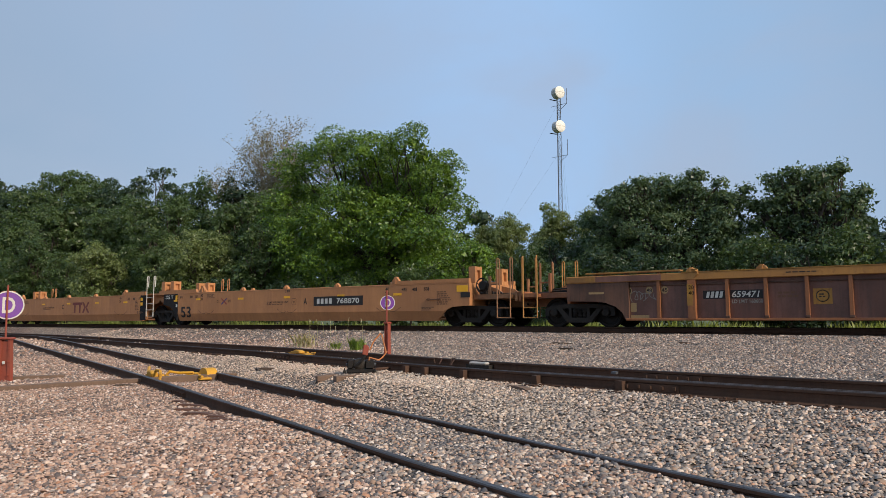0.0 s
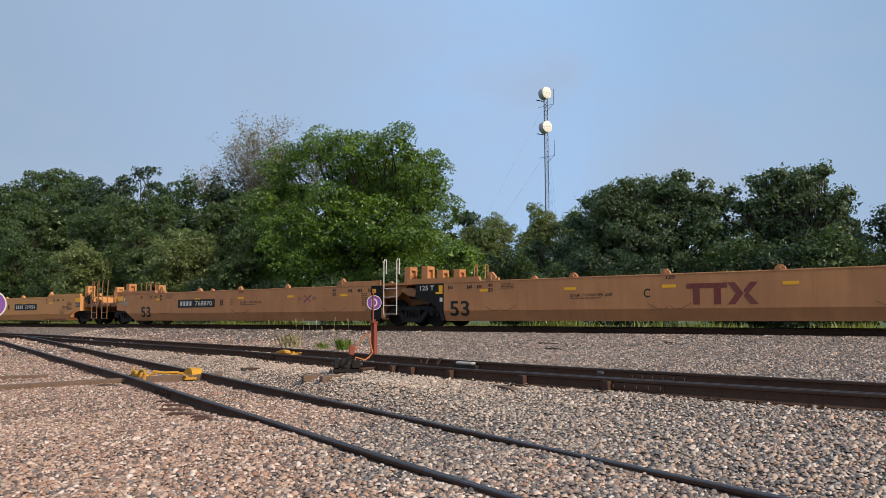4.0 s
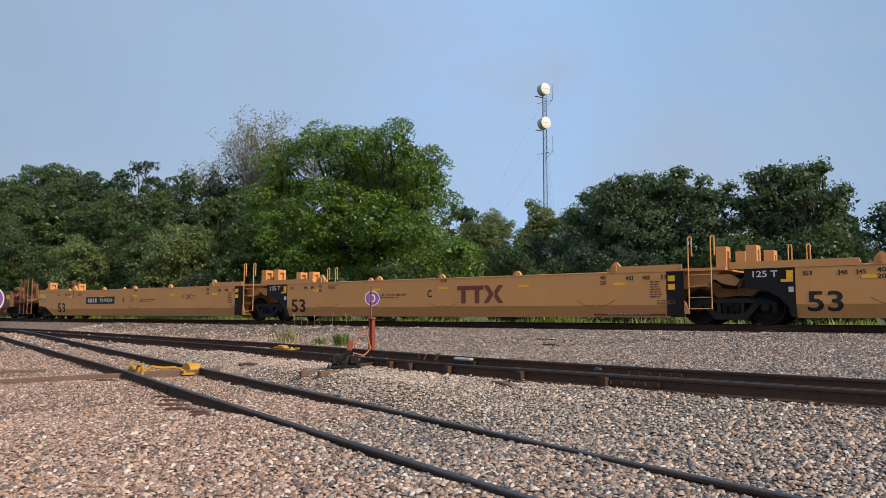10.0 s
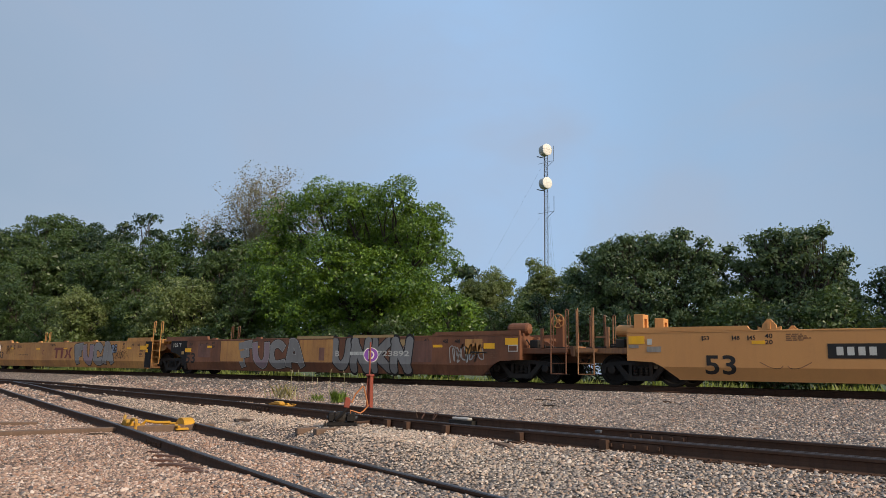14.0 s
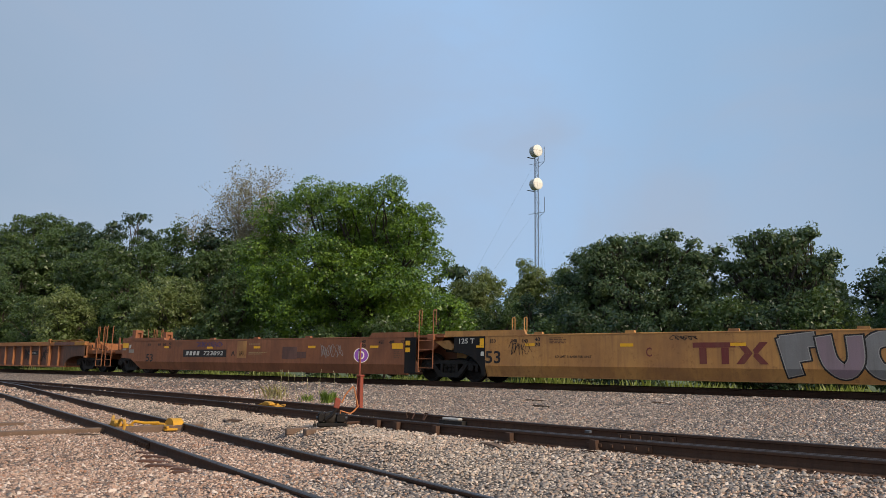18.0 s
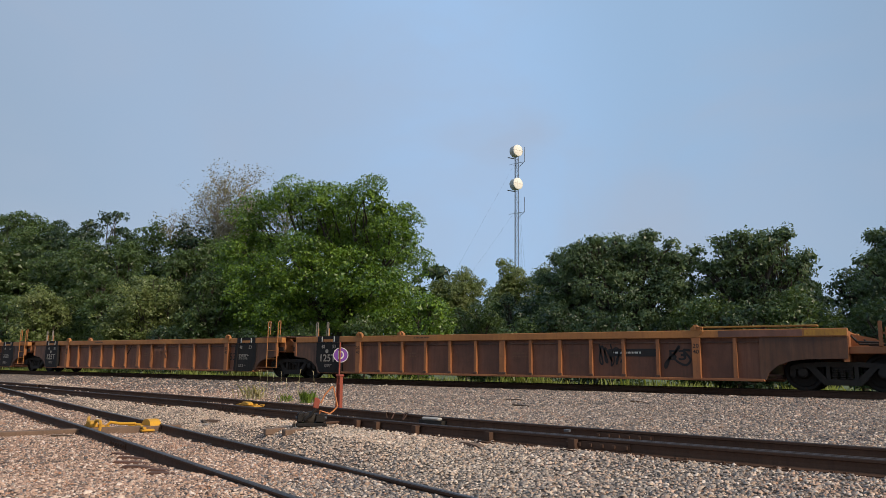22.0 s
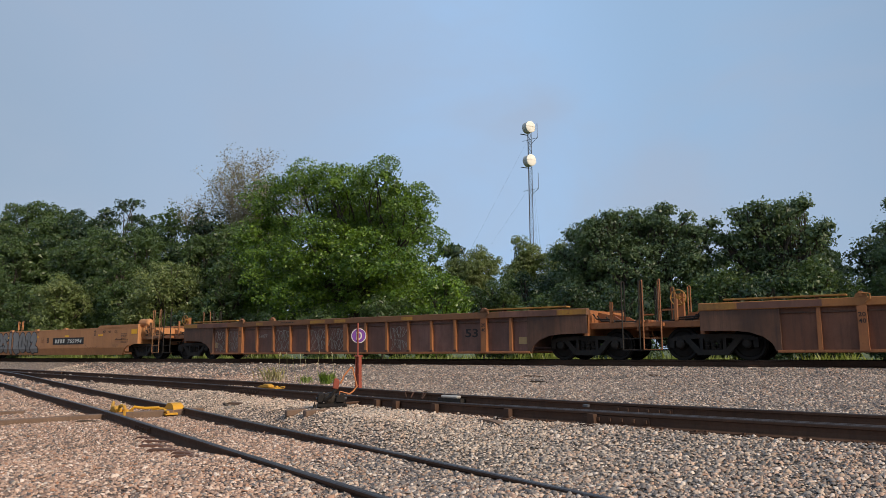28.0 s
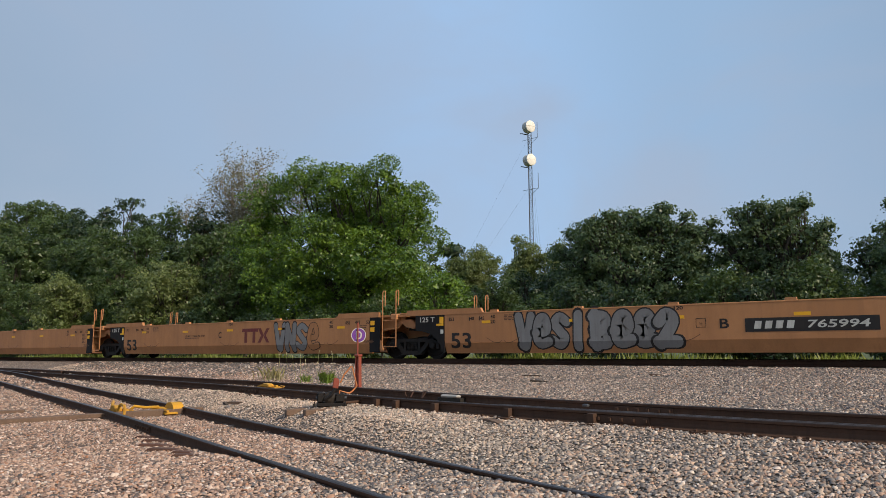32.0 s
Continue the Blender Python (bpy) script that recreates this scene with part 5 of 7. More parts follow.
        part("retainer_box", boxed(*lo(0.42, 0.70), -1.2, -1.0, 1.10, 1.36, bevel=0.02), GRIME, car)
    # pipes and hoses over the end platform
    for k, (a, b, z) in enumerate(((0.25, 0.9, 1.22), (0.3, 1.15, 1.17), (0.5, 1.9, 1.14))):
        part("brake_pipe", tube(bmesh.new(), [(X(a), -1.1 + 0.2 * k, z + 0.16), (X(a + 0.12), -1.12 + 0.2 * k, z), (X(b), -1.08 + 0.2 * k, z - 0.02), (X(b + 0.05), -1.05 + 0.2 * k, 1.0)], 0.026), GRIME, car)
    for s in (-1, 1):
        part("platform_step", boxed(*lo(1.30, 1.84), min(s * 1.2, s * 1.42), max(s * 1.2, s * 1.42), 0.27, 0.31), GRIME, car)
        part("side_post", box(boxed(*lo(0.86, 0.95), min(s * 1.22, s * 1.30), max(s * 1.22, s * 1.30), 1.10, 1.72, bevel=0.01), *lo(0.86, 1.30), min(s * 1.25, s * 1.28), max(s * 1.25, s * 1.28), 1.40, 1.45), end_mat, car)


def joint_left(car, mat, dark, guides=True):
    """The end over a shared truck, at the left of a unit."""
    arch = [(1.74, 0.22), (1.62, 0.24)] + [(0.62 + 1.0 * math.cos(a), 0.24 + 0.72 * math.sin(a)) for a in (radians(v) for v in (20, 40, 60, 78))] + [(0.5, 0.98)]
    for s in (-1, 1):
        part("end_plate", fixed(slab(bmesh.new(), [(0.5, 1.5), (1.74, 1.5)] + arch, s * W, s * (W - 0.05))), dark, car)
        bm = slab(bmesh.new(), [(0.12, 1.5), (3.35, 1.5), (3.25, 1.57), (3.2, 1.69), (0.12, 1.69)], s * (W + 0.01), s * (W - 0.12))
        part("top_rail", fixed(bm), mat, car)
        if guides:
            pedestal(car, 0.60, s * 1.0 + 0.1, 1.585, 0.58, mat)
    part("end_deck", boxed(0.15, 1.9, -1.38, 1.38, 1.50, 1.58), mat, car)
    part("bulkhead", boxed(1.74, 1.82, -1.43, 1.43, 0.4, 1.5), mat, car)
    bm = slab(bmesh.new(), [(-0.12, 0.82), (0.28, 0.80), (1.8, 0.62), (1.8, 1.5), (0.7, 1.5), (0.35, 1.25), (-0.12, 1.12)], -0.42, 0.42)
    part("drawbar_casting", fixed(bm), mat, car)
    for s in (-1, 1):
        bm = slab(bmesh.new(), [(0.25, 1.0), (0.95, 1.0), (1.2, 1.5), (0.55, 1.5)], s * 1.02, s * 1.1)
        part("gusset", fixed(bm), dark, car)
    ladder(car, 1.0, 1.5, W + 0.03, 0.5, 2.35, mat)
    part("side_bearing", fixed(slab(bmesh.new(), [(-0.55, 1.36), (-0.15, 1.12), (0.18, 1.06), (0.30, 1.22), (0.02, 1.40)], -1.16, -1.02)), mat, car)
    part("draw_lug", fixed(slab(bmesh.new(), [(-0.30, 1.02), (0.10, 0.98), (0.16, 1.18), (-0.18, 1.30)], -0.86, -0.72)), dark, car)
    for k in range(4):
        y = -0.9 + 0.22 * k
        bm = tube(bmesh.new(), [(-0.5, y, 1.25), (-0.25, y - 0.1, 1.1 + 0.05 * k), (0.0, y - 0.05, 1.28), (0.3, y, 1.42)], 0.025)
        part("brake_hose", bm, GRIME, car)


def joint_right(car, L, mat, dark, white_rails=False, guides=True):
    for s in (-1, 1):
        part("end_plate", boxed(L - 1.62, L - 1.14, min(s * W, s * (W - 0.05)), max(s * W, s * (W - 0.05)), 0.24, 1.5), dark, car)
        bm = slab(bmesh.new(), [(L - 3.30, 1.5), (L - 1.2, 1.5), (L - 1.2, 1.69), (L - 3.18, 1.69), (L - 3.22, 1.57)], s * (W + 0.01), s * (W - 0.12))
        part("top_rail", fixed(bm), mat, car)
        if guides:
            pedestal(car, L - 0.20, s * 1.0 + 0.1, 1.585, 0.58, mat)
        bm = slab(bmesh.new(), [(L - 1.28, 0.3), (L - 1.0, 0.3), (L - 1.1, 0.62), (L - 1.28, 0.75)], s * (W - 0.02), s * (W - 0.1))
        part("step", fixed(bm), mat, car)
    part("end_deck", boxed(L - 1.6, L - 0.05, -1.3, 1.3, 1.50, 1.58), mat, car)
    if not guides:
        part("cover_plate", boxed(L - 0.9, L + 0.25, -1.15, 0.9, 1.60, 1.63, bevel=0.006), mat, car)
        part("hinge_block", boxed(L - 0.75, L - 0.45, -1.36, -1.1, 1.40, 1.60, bevel=0.02), mat, car)
    part("bulkhead", boxed(L - 1.7, L - 1.62, -1.43, 1.43, 0.4, 1.5), mat, car)
    bm = slab(bmesh.new(), [(L + 0.1, 0.82), (L - 1.7, 0.62), (L - 1.7, 1.5), (L - 0.9, 1.5), (L - 0.3, 1.2), (L + 0.1, 1.1)], -0.40, 0.40)
    part("drawbar_casting", fixed(bm), mat, car)
    for s in (-1, 1):
        bm = slab(bmesh.new(), [(L - 1.3, 1.0), (L - 0.6, 1.1), (L - 0.2, 1.5), (L - 1.3, 1.5)], s * 1.02, s * 1.1)
        part("gusset", fixed(bm), mat, car)
    ladder(car, L - 0.98, L - 0.36, -W - 0.03, 0.42, 2.45, WHITE if white_rails else mat)
    for z in (1.22, 0.98):
        sign(car, L - 1.58, L - 1.38, z, z + 0.16, YELLOW, "reflector", -1.506)


def size_marks(car, L, left=True):
    for r, t in ((1.95, "53"), (2.75, "48"), (3.15, "45")) if left else ():
        stencil(car, t, r + 0.12, 1.34, 0.16, 0.11, INK, name="size_mark")
        sign(car, r, r + 0.03, 1.27, 1.40, INK, "size_tick", -1.504)
    for r, t in ((L - 2.75, "45"), (L - 2.25, "48"), (L - 1.7, "53")) if not left else ():
        stencil(car, t, r, 1.34, 0.17, 0.12, INK, name="size_mark")
        sign(car, r + 0.11, r + 0.14, 1.27, 1.41, INK, "size_tick", -1.504)
    x = 3.68 if left else L - 3.55
    stencil(car, "40", x, 1.38, 0.19, 0.12, INK, name="size_mark")
    stencil(car, "20", x, 1.22, 0.19, 0.12, INK, name="size_mark")


def smooth_unit(name_label, u, L, ends, mat, seed, dark=None, tank="", white_rails=False, plain=False, guides=True):
    """A smooth-sided well; u is where its left truck stands at the start."""
    car = thing("well_car", name_label, "railway car", "well cars of the train", at=(u, MAIN_Y, MAIN_Z))
    dark = dark or BLACK
    l, r = ends
    x0, x1 = (1.75 if l == "joint" else None), (L - 1.63 if r == "joint" else None)
    for s in (-1, 1):
        wall_panel(car, s, x0, x1, 0.0 if l != "joint" else None, L if r != "joint" else None, mat)
        a, b = (x0 or -0.2), (x1 or L + 0.2)
        part("top_chord", boxed(a, b, min(s * (W + 0.008), s * (W - 0.16)), max(s * (W + 0.008), s * (W - 0.16)), 1.49, 1.54, bevel=0.012), mat, car)
        xs = (3.7, 6.7, 9.6, 12.65, L - 3.15)
        for k, x in enumerate(xs):
            if guides:
                lug(car, x, s * 1.5 - (0.0 if s < 0 else 0.12), 1.535, mat, k in (0, 4))
            else:
                part("corner_lug", fixed(slab(bmesh.new(), [(x - 0.15, 1.535), (x + 0.15, 1.535), (x + 0.13, 1.61), (x - 0.13, 1.61)], s * 1.5, s * 1.38)), mat, car)
    part("well_floor", boxed(1.9, L - 1.9, -1.22, 1.22, 0.30, 0.36), mat, car)
    if l == "joint":
        joint_left(car, mat, dark, guides)
        truck(car, 0, 0.483)
    else:
        coupled_end(car, 0, -1, mat)
        truck(car, 0, 0.457)
        for s in (-1, 1):
            part("top_rail", fixed(slab(bmesh.new(), [(-0.2, 1.54), (3.3, 1.54), (3.2, 1.58), (3.15, 1.66), (-0.2, 1.66)], s * (W + 0.01), s * (W - 0.12))), mat, car)
    if r == "joint":
        joint_right(car, L, mat, dark, white_rails, guides)
    else:
        coupled_end(car, L, 1, mat, tank)
        truck(car, L, 0.457)
        for s in (-1, 1):
            part("top_rail", fixed(slab(bmesh.new(), [(L + 0.2, 1.54), (L - 3.3, 1.54), (L - 3.2, 1.58), (L - 3.15, 1.66), (L + 0.2, 1.66)], s * (W + 0.01), s * (W - 0.12))), mat, car)
        part("handle", box(boxed(L - 1.65, L - 1.0, -1.56, -1.52, 0.93, 0.98, bevel=0.01), L - 1.62, L - 1.52, -1.52, -1.49, 0.92, 1.0), GRIME if plain else BROWN_INK, car)
    for x in (6.6, 9.7, 12.9):
        sign(car, x - 0.2, x + 0.2, 1.14, 1.23, YELLOW)
    sign(car, 3.25, 3.58, 1.17, 1.26, YELLOW)
    sign(car, L - 3.25, L - 2.85, 1.13, 1.22, YELLOW)
    size_marks(car, L, True)
    size_marks(car, L, False)
    bars(car, L - 2.1 if r == "joint" else L - 1.2, L - 1.72 if r == "joint" else L - 0.55, 0.75, 1.25, 7, BROWN_INK, seed)
    bars(car, 4.1, 4.7, 1.24, 1.44, 4, BROWN_INK, seed + 1)
    if not plain:
        for x in (4.05, 9.7, 15.4):
            hook_marks(car, x, 0.58)
        stencil(car, "20", 9.78, 1.44, 0.2, 0.1, INK, name="size_mark")
        sign(car, 9.62, 9.65, 1.38, 1.49, INK, "size_tick", -1.504)
        stencil(car, "53", 2.42, 0.62, 0.82, 0.52, INK, name="unit_length", y=-1.506)
        bars(car, L - 1.9, L - 1.3, 0.56, 0.70, 3, BROWN_INK, seed + 2)
    cars.append((car, u))
    return car


def load_limit(car, x, unit, text="LD LMT 117,300 PER UNIT", unit_x=None):
    """The load limit, word by word."""
    words, pos = text.split(), x - 0.7
    for word in words:
        w = 1.4 * len(word) / len(text)
        stencil(car, word, pos + w / 2, 0.98, w, 0.085, INK, name="load_limit")
        pos += w + 1.4 / len(text)
    bars(car, x - 0.7, x + 0.5, 0.86, 0.92, 1, BROWN_INK, 5)
    stencil(car, unit, unit_x or x + 1.75, 1.0, 0.2, 0.26, INK, name="unit_letter", y=-1.506)


def class_box(car, x):
    bm = bmesh.new()
    for p in ([(x - .13, .89), (x + .13, .89), (x + .13, 1.13), (x - .13, 1.13)],):
        for i in range(4):
            a, b = p[i], p[(i + 1) % 4]
            stroke(bm, [a, b], 0.015, -1.505)
    part("class_box", bm, INK, car)
    stencil(car, "H", x, 0.98, 0.07, 0.08, INK, name="size_mark")


def crossed_mark(car, x, z):
    bm = bmesh.new()
    stroke(bm, [(x - 0.2, z - 0.13), (x + 0.2, z + 0.13)], 0.05, -1.506)
    part("cross_mark", bm, BLUE_INK, car)
    bm = bmesh.new()
    stroke(bm, [(x - 0.2, z + 0.13), (x + 0.2, z - 0.13)], 0.05, -1.508)
    part("cross_mark", bm, RED_INK, car)
    bars(car, x - 0.55, x - 0.28, z - 0.06, z + 0.08, 2, BROWN_INK, 3)
    bars(car, x + 0.28, x + 0.6, z - 0.06, z + 0.08, 2, BROWN_INK, 4)


BLUE_INK = worn("blue_lettering", (0.05, 0.045, 0.17), (0.12, 0.07, 0.08), dirt_amt=0.5, rust_amt=0.1)
RED_INK = worn("red_lettering", (0.28, 0.04, 0.035), (0.25, 0.09, 0.05), dirt_amt=0.5, rust_amt=0.1)


def axle_mark(car, mat=WHITE):
    sign(car, 1.40, 1.70, 1.13, 1.20, YELLOW, "reflector", -1.506), sign(car, 1.54, 1.70, 1.205, 1.43, YELLOW, "reflector", -1.506)
    sign(car, 1.58, 1.70, 0.86, 1.0, WHITE, "data_plate", -1.506)
    stencil(car, "125 T", 1.02, 1.35, 0.62, 0.17, mat, name="truck_mark", y=-1.506)


def ribbed_unit(label, u, L, ends, panel, beam, post, seed, left_tank="none", tank="none", posts=None):
    """A ribbed well: a deep top beam, posts at every metre and recessed sheets between them."""
    car = thing("well_car", label, "railway car", "well cars of the train", at=(u, MAIN_Y, MAIN_Z))
    l, r = ends
    xa, xb = (0.55 if l == "joint" else -0.22), (L - 0.2 if r == "joint" else L + 0.22)
    for s in (-1, 1):
        y = lambda a, b: (min(s * a, s * b), max(s * a, s * b))
        part("top_beam", boxed(xa, xb, *y(W, W - 0.22), 1.34, 1.55, bevel=0.015), beam, car)
        part("side_panel", boxed(1.8, L - 1.8, *y(W - 0.13, W - 0.17), 0.26, 1.34), panel, car)
        part("side_ledge", boxed(1.86, L - 1.86, *y(W - 0.09, W - 0.132), 1.20, 1.245, bevel=0.008), RIB_END, car)
        part("bottom_sill", boxed(1.75, L - 1.75, *y(W - 0.01, W - 0.2), 0.20, 0.27, bevel=0.01), post, car)
        ribs = [3.68 + k for k in range(1, 12)] if s < 0 else [3.68 + 2 * k for k in range(1, 6)]
        for k, x in enumerate(ribs):
            w = 0.10 if abs(x - 9.68) < 0.01 else 0.045
            x = min(x, L - 3.5)
            bm = slab(bmesh.new(), [(x - w, 1.335), (x + w, 1.335), (x + w * 0.9, 0.42), (x + w * 1.1, 0.275), (x - w * 1.1, 0.275), (x - w * 0.9, 0.42)], s * (W - 0.02), s * (W - 0.135))
            part("rib", fixed(bm), post, car)
            if s < 0:
                part("rib_foot", boxed(x - w * 1.3, x + w * 1.3, -W + 0.005, -W + 0.06, 0.275, 0.34, bevel=0.008), RIB_END, car)
        for x in (3.72, L - 3.45):
            bm = slab(bmesh.new(), [(x - 0.11, 1.345), (x + 0.11, 1.345), (x + 0.10, 0.42), (x + 0.11, 0.24), (x - 0.11, 0.24), (x - 0.10, 0.42)], s * (W + 0.02), s * (W - 0.135))
            part("corner_post", fixed(bm), post, car)
            lug(car, x, s * 1.5 - (0.0 if s < 0 else 0.12), 1.55, beam)
            part("lock_handle", tube(bmesh.new(), [(x + 0.1, s * 1.51, 1.42), (x + 0.2, s * 1.53, 1.5), (x + 0.2, s * 1.53, 1.62), (x - 0.05, s * 1.5, 1.66)], 0.022), beam, car)
        for x in (2.75, L - 2.45):
            bm = slab(bmesh.new(), [(x - 0.045, 1.335), (x + 0.045, 1.335), (x + 0.05, 0.275), (x - 0.05, 0.275)], s * (W - 0.02), s * (W - 0.135))
            part("rib", fixed(bm), post, car)
        lug(car, 5.6, s * 1.48 - (0.0 if s < 0 else 0.12), 1.55, beam)
        for d, x, kind in ((1, 0.0, l), (-1, L, r)):
            start = 0.57 if kind == "joint" else -0.2
            pts = [(start, 1.34), (1.84, 1.34), (1.84, 0.22), (1.72, 0.24)] + [(0.70 + 1.0 * math.cos(a), 0.24 + 0.54 * math.sin(a)) for a in (radians(v) for v in (22, 45, 68, 88))] + [(start, 0.80)]
            bm = slab(bmesh.new(), [(x + d * a, b) for a, b in pts], s * (W - 0.03), s * (W - 0.13))
            part("end_plate", fixed(bm), RIB_END, car)
            if kind == "joint":
                part("end_panel", fixed(slab(bmesh.new(), [(x + d * a, b) for a, b in ((1.66, 1.338), (2.74, 1.338), (2.80, 0.22), (1.84, 0.22), (1.76, 0.40), (1.66, 0.62))], s * W, s * (W - 0.13))), BLACK, car, "black painted panel with white lettering")
                part("panel_flange", fixed(slab(bmesh.new(), [(x + d * a, b) for a, b in ((2.70, 1.336), (2.86, 1.336), (2.92, 0.225), (2.78, 0.225))], s * (W + 0.03), s * (W - 0.12))), BLACK, car)
                part("beam_stripe", boxed(min(x + d * 2.02, x + d * 2.48), max(x + d * 2.02, x + d * 2.48), *y(W + 0.02, W + 0.012), 1.36, 1.45), beam, car)
                part("beam_cover", boxed(min(x + d * 1.72, x + d * 2.80), max(x + d * 1.72, x + d * 2.80), *y(W + 0.012, W - 0.05), 1.345, 1.565), BLACK, car)
                for q in (1.95, 2.55):
                    part("stripe", boxed(x + d * q - 0.025, x + d * q + 0.025, *y(W + 0.018, W + 0.012), 1.36, 1.55), WHITE, car)
    part("well_floor", boxed(1.9, L - 1.9, -1.22, 1.22, 0.30, 0.36), panel, car)
    for d, x, kind in ((1, 0.0, l), (-1, L, r)):
        lo = lambda a, b: (min(x + d * a, x + d * b), max(x + d * a, x + d * b))
        part("bulkhead", boxed(*lo(1.75, 1.83), -1.36, 1.36, 0.4, 1.5), panel, car)
        if kind == "joint":
            part("end_deck", boxed(*lo(0.35, 1.9), -1.28, 1.28, 1.50, 1.565), beam, car)
            bm = slab(bmesh.new(), [(x + d * a, b) for a, b in ((-0.1, 0.80), (0.3, 0.78), (1.8, 0.62), (1.8, 1.5), (0.6, 1.5), (0.45, 1.2), (-0.1, 1.1))], -0.42, 0.42)
            part("drawbar_casting", fixed(bm), GRIME, car)
            for s in (-1, 1):
                part("corner_bracket", fixed(slab(bmesh.new(), [(x + d * a, b) for a, b in ((-0.05, 1.30), (0.25, 1.52), (0.62, 1.52), (0.62, 1.22), (0.2, 1.22))], s * 0.95, s * 1.05)), post, car)
                part("upright", boxed(*lo(0.50, 0.60), min(s * 1.36, s * 1.5), max(s * 1.36, s * 1.5), 0.82, 1.34, bevel=0.01), post, car)
            part("deck_plate", boxed(*lo(0.1, 1.5), -1.32, -0.2, 1.566, 1.60, bevel=0.008), RIB_END, car)
            part("end_box", boxed(*lo(0.22, 0.57), -1.3, 1.3, 0.98, 1.36, bevel=0.02), post, car)
            part("wear_plate", boxed(*lo(0.28, 0.5), -1.345, -1.3, 1.02, 1.18), BLACK, car)
        else:
            coupled_end(car, x, -d, post, tank if d < 0 else left_tank, posts)
            part("plank", boxed(*lo(0.45, 3.4), -1.47, -1.20, 1.605, 1.65, bevel=0.006), YELLOW_EDGE, car, "worn yellow walkway plank")
            for q in (0.7, 1.7, 2.7):
                part("plank_bracket", boxed(*lo(q, q + 0.08), -1.42, -1.24, 1.552, 1.603), RIB_END, car)
            sign(car, *lo(-0.2, 0.75), 1.37, 1.52, YELLOW_EDGE, "beam_stripe", -1.502)
            sign(car, *lo(0.80, 2.85), 1.36, 1.53, RUST_DARK, "beam_stripe", -1.502)
        truck(car, x, 0.483 if kind == "joint" else 0.457) if (d > 0 or kind != "joint") else None
    if l == "joint":
        for q in (1.58, 2.12):
            part("grab_iron", tube(bmesh.new(), [(q, -1.46, 1.52), (q, -1.46, 2.06), (q + 0.02, -1.46, 2.09), (q + 0.06, -1.46, 2.09), (q + 0.08, -1.46, 2.06), (q + 0.08, -1.46, 1.52)], 0.016), DULL_WHITE, car)
            part("grab_bracket", boxed(q + 0.04, q + 0.10, -1.45, -1.41, 1.52, 1.86, bevel=0.006), beam, car)
        stencil(car, "125T", 2.27, 0.76, 0.76, 0.27, DULL_WHITE, name="truck_mark", y=-1.506)
        part("emblem", lathe(bmesh.new(), [(0.075, -1.507), (0.075, -1.503)], "y", 16, (2.2, 0, 1.01)), DULL_WHITE, car)
        stencil(car, "48", 2.0, 1.18, 0.17, 0.13, DULL_WHITE, name="size_mark", y=-1.506)
        stencil(car, "53", 2.55, 1.18, 0.17, 0.13, DULL_WHITE, name="size_mark", y=-1.506)
        bars(car, 2.1, 2.5, 0.42, 0.54, 4, DULL_WHITE, seed, -1.506)
    if r == "joint":
        ladder(car, L - 0.98, L - 0.42, -W - 0.03, 0.36, 2.2, beam)
        stencil(car, "48", L - 2.55, 1.18, 0.17, 0.13, DULL_WHITE, name="size_mark", y=-1.506)
        stencil(car, "53", L - 2.0, 1.18, 0.17, 0.13, DULL_WHITE, name="size_mark", y=-1.506)
        bars(car, L - 2.65, L - 2.0, 0.68, 0.90, 5, DULL_WHITE, seed + 1, -1.506)
        bars(car, L - 2.65, L - 2.2, 0.38, 0.50, 4, DULL_WHITE, seed + 2, -1.506)
        stencil(car, "53", L - 3.18, 0.80, 0.42, 0.3, INK, name="unit_length", y=-1.376)
    else:
        stencil(car, "53", L - 4.0, 0.88, 0.5, 0.28, INK, name="unit_length", y=-1.376)
    for x in (3.72, L - 3.45):
        stencil(car, "20", x, 1.13, 0.16, 0.11, INK, name="size_mark", y=-1.526)
        stencil(car, "40", x, 0.97, 0.16, 0.11, INK, name="size_mark", y=-1.526)
    for k, x in enumerate((6.25, 10.3, 12.3)):
        bars(car, x - 0.3, x + 0.3, 0.78, 0.98, 2, BROWN_INK, seed + k, -1.375)
    bars(car, 6.2, 7.0, 1.43, 1.48, 1, INK, seed + 9, -1.503)
    cars.append((car, u))
    return car


J, C = "joint", "coupler"
# the ribbed car in front
c = ribbed_unit("dark rust-stained ribbed empty well car with yellow top edge", -10.86, 19.1, (C, C), RUST_DARK, OCHRE_BEAM, RIB_POST, 11, posts=OCHRE_BEAM)
sign(c, 4.0, 4.60, 0.80, 1.03, INK, "number_board", -1.372), sign(c, 4.74, 5.58, 0.80, 1.03, INK, "number_board", -1.372)
stencil(c, "659471", 5.12, 0.915, 0.70, 0.17, WHITE, name="car_number", y=-1.38, slant=0.2)
for k in range(4):
    bm = bmesh.new()
    bm.faces.new([bm.verts.new((4.08 + 0.12 * k + px, -1.38, pz)) for px, pz in ((0, 0.83), (0.08, 0.83), (0.115, 1.0), (0.035, 1.0))])
    part("owner_mark", bm, WHITE, c)
for x, mark in ((1.80, "53"), (2.44, "48"), (2.90, "45")):
    part("cream_oval", lathe(bmesh.new(), [(0.11, -1.374), (0.11, -1.371)], "y", 16, (x, 0, 1.08)), CREAM, c)
    stencil(c, mark, x, 1.08, 0.17, 0.11, INK, name="size_mark", y=-1.378)
sign(c, 1.86, 2.42, 0.24, 0.36, CREAM, "cream_patch", -1.372), sign(c, 1.86, 2.04, 0.46, 0.72, CREAM, "cream_patch", -1.372)
sign(c, 3.60, 3.76, 0.62, 1.22, YELLOW_EDGE, "cream_patch", -1.522)
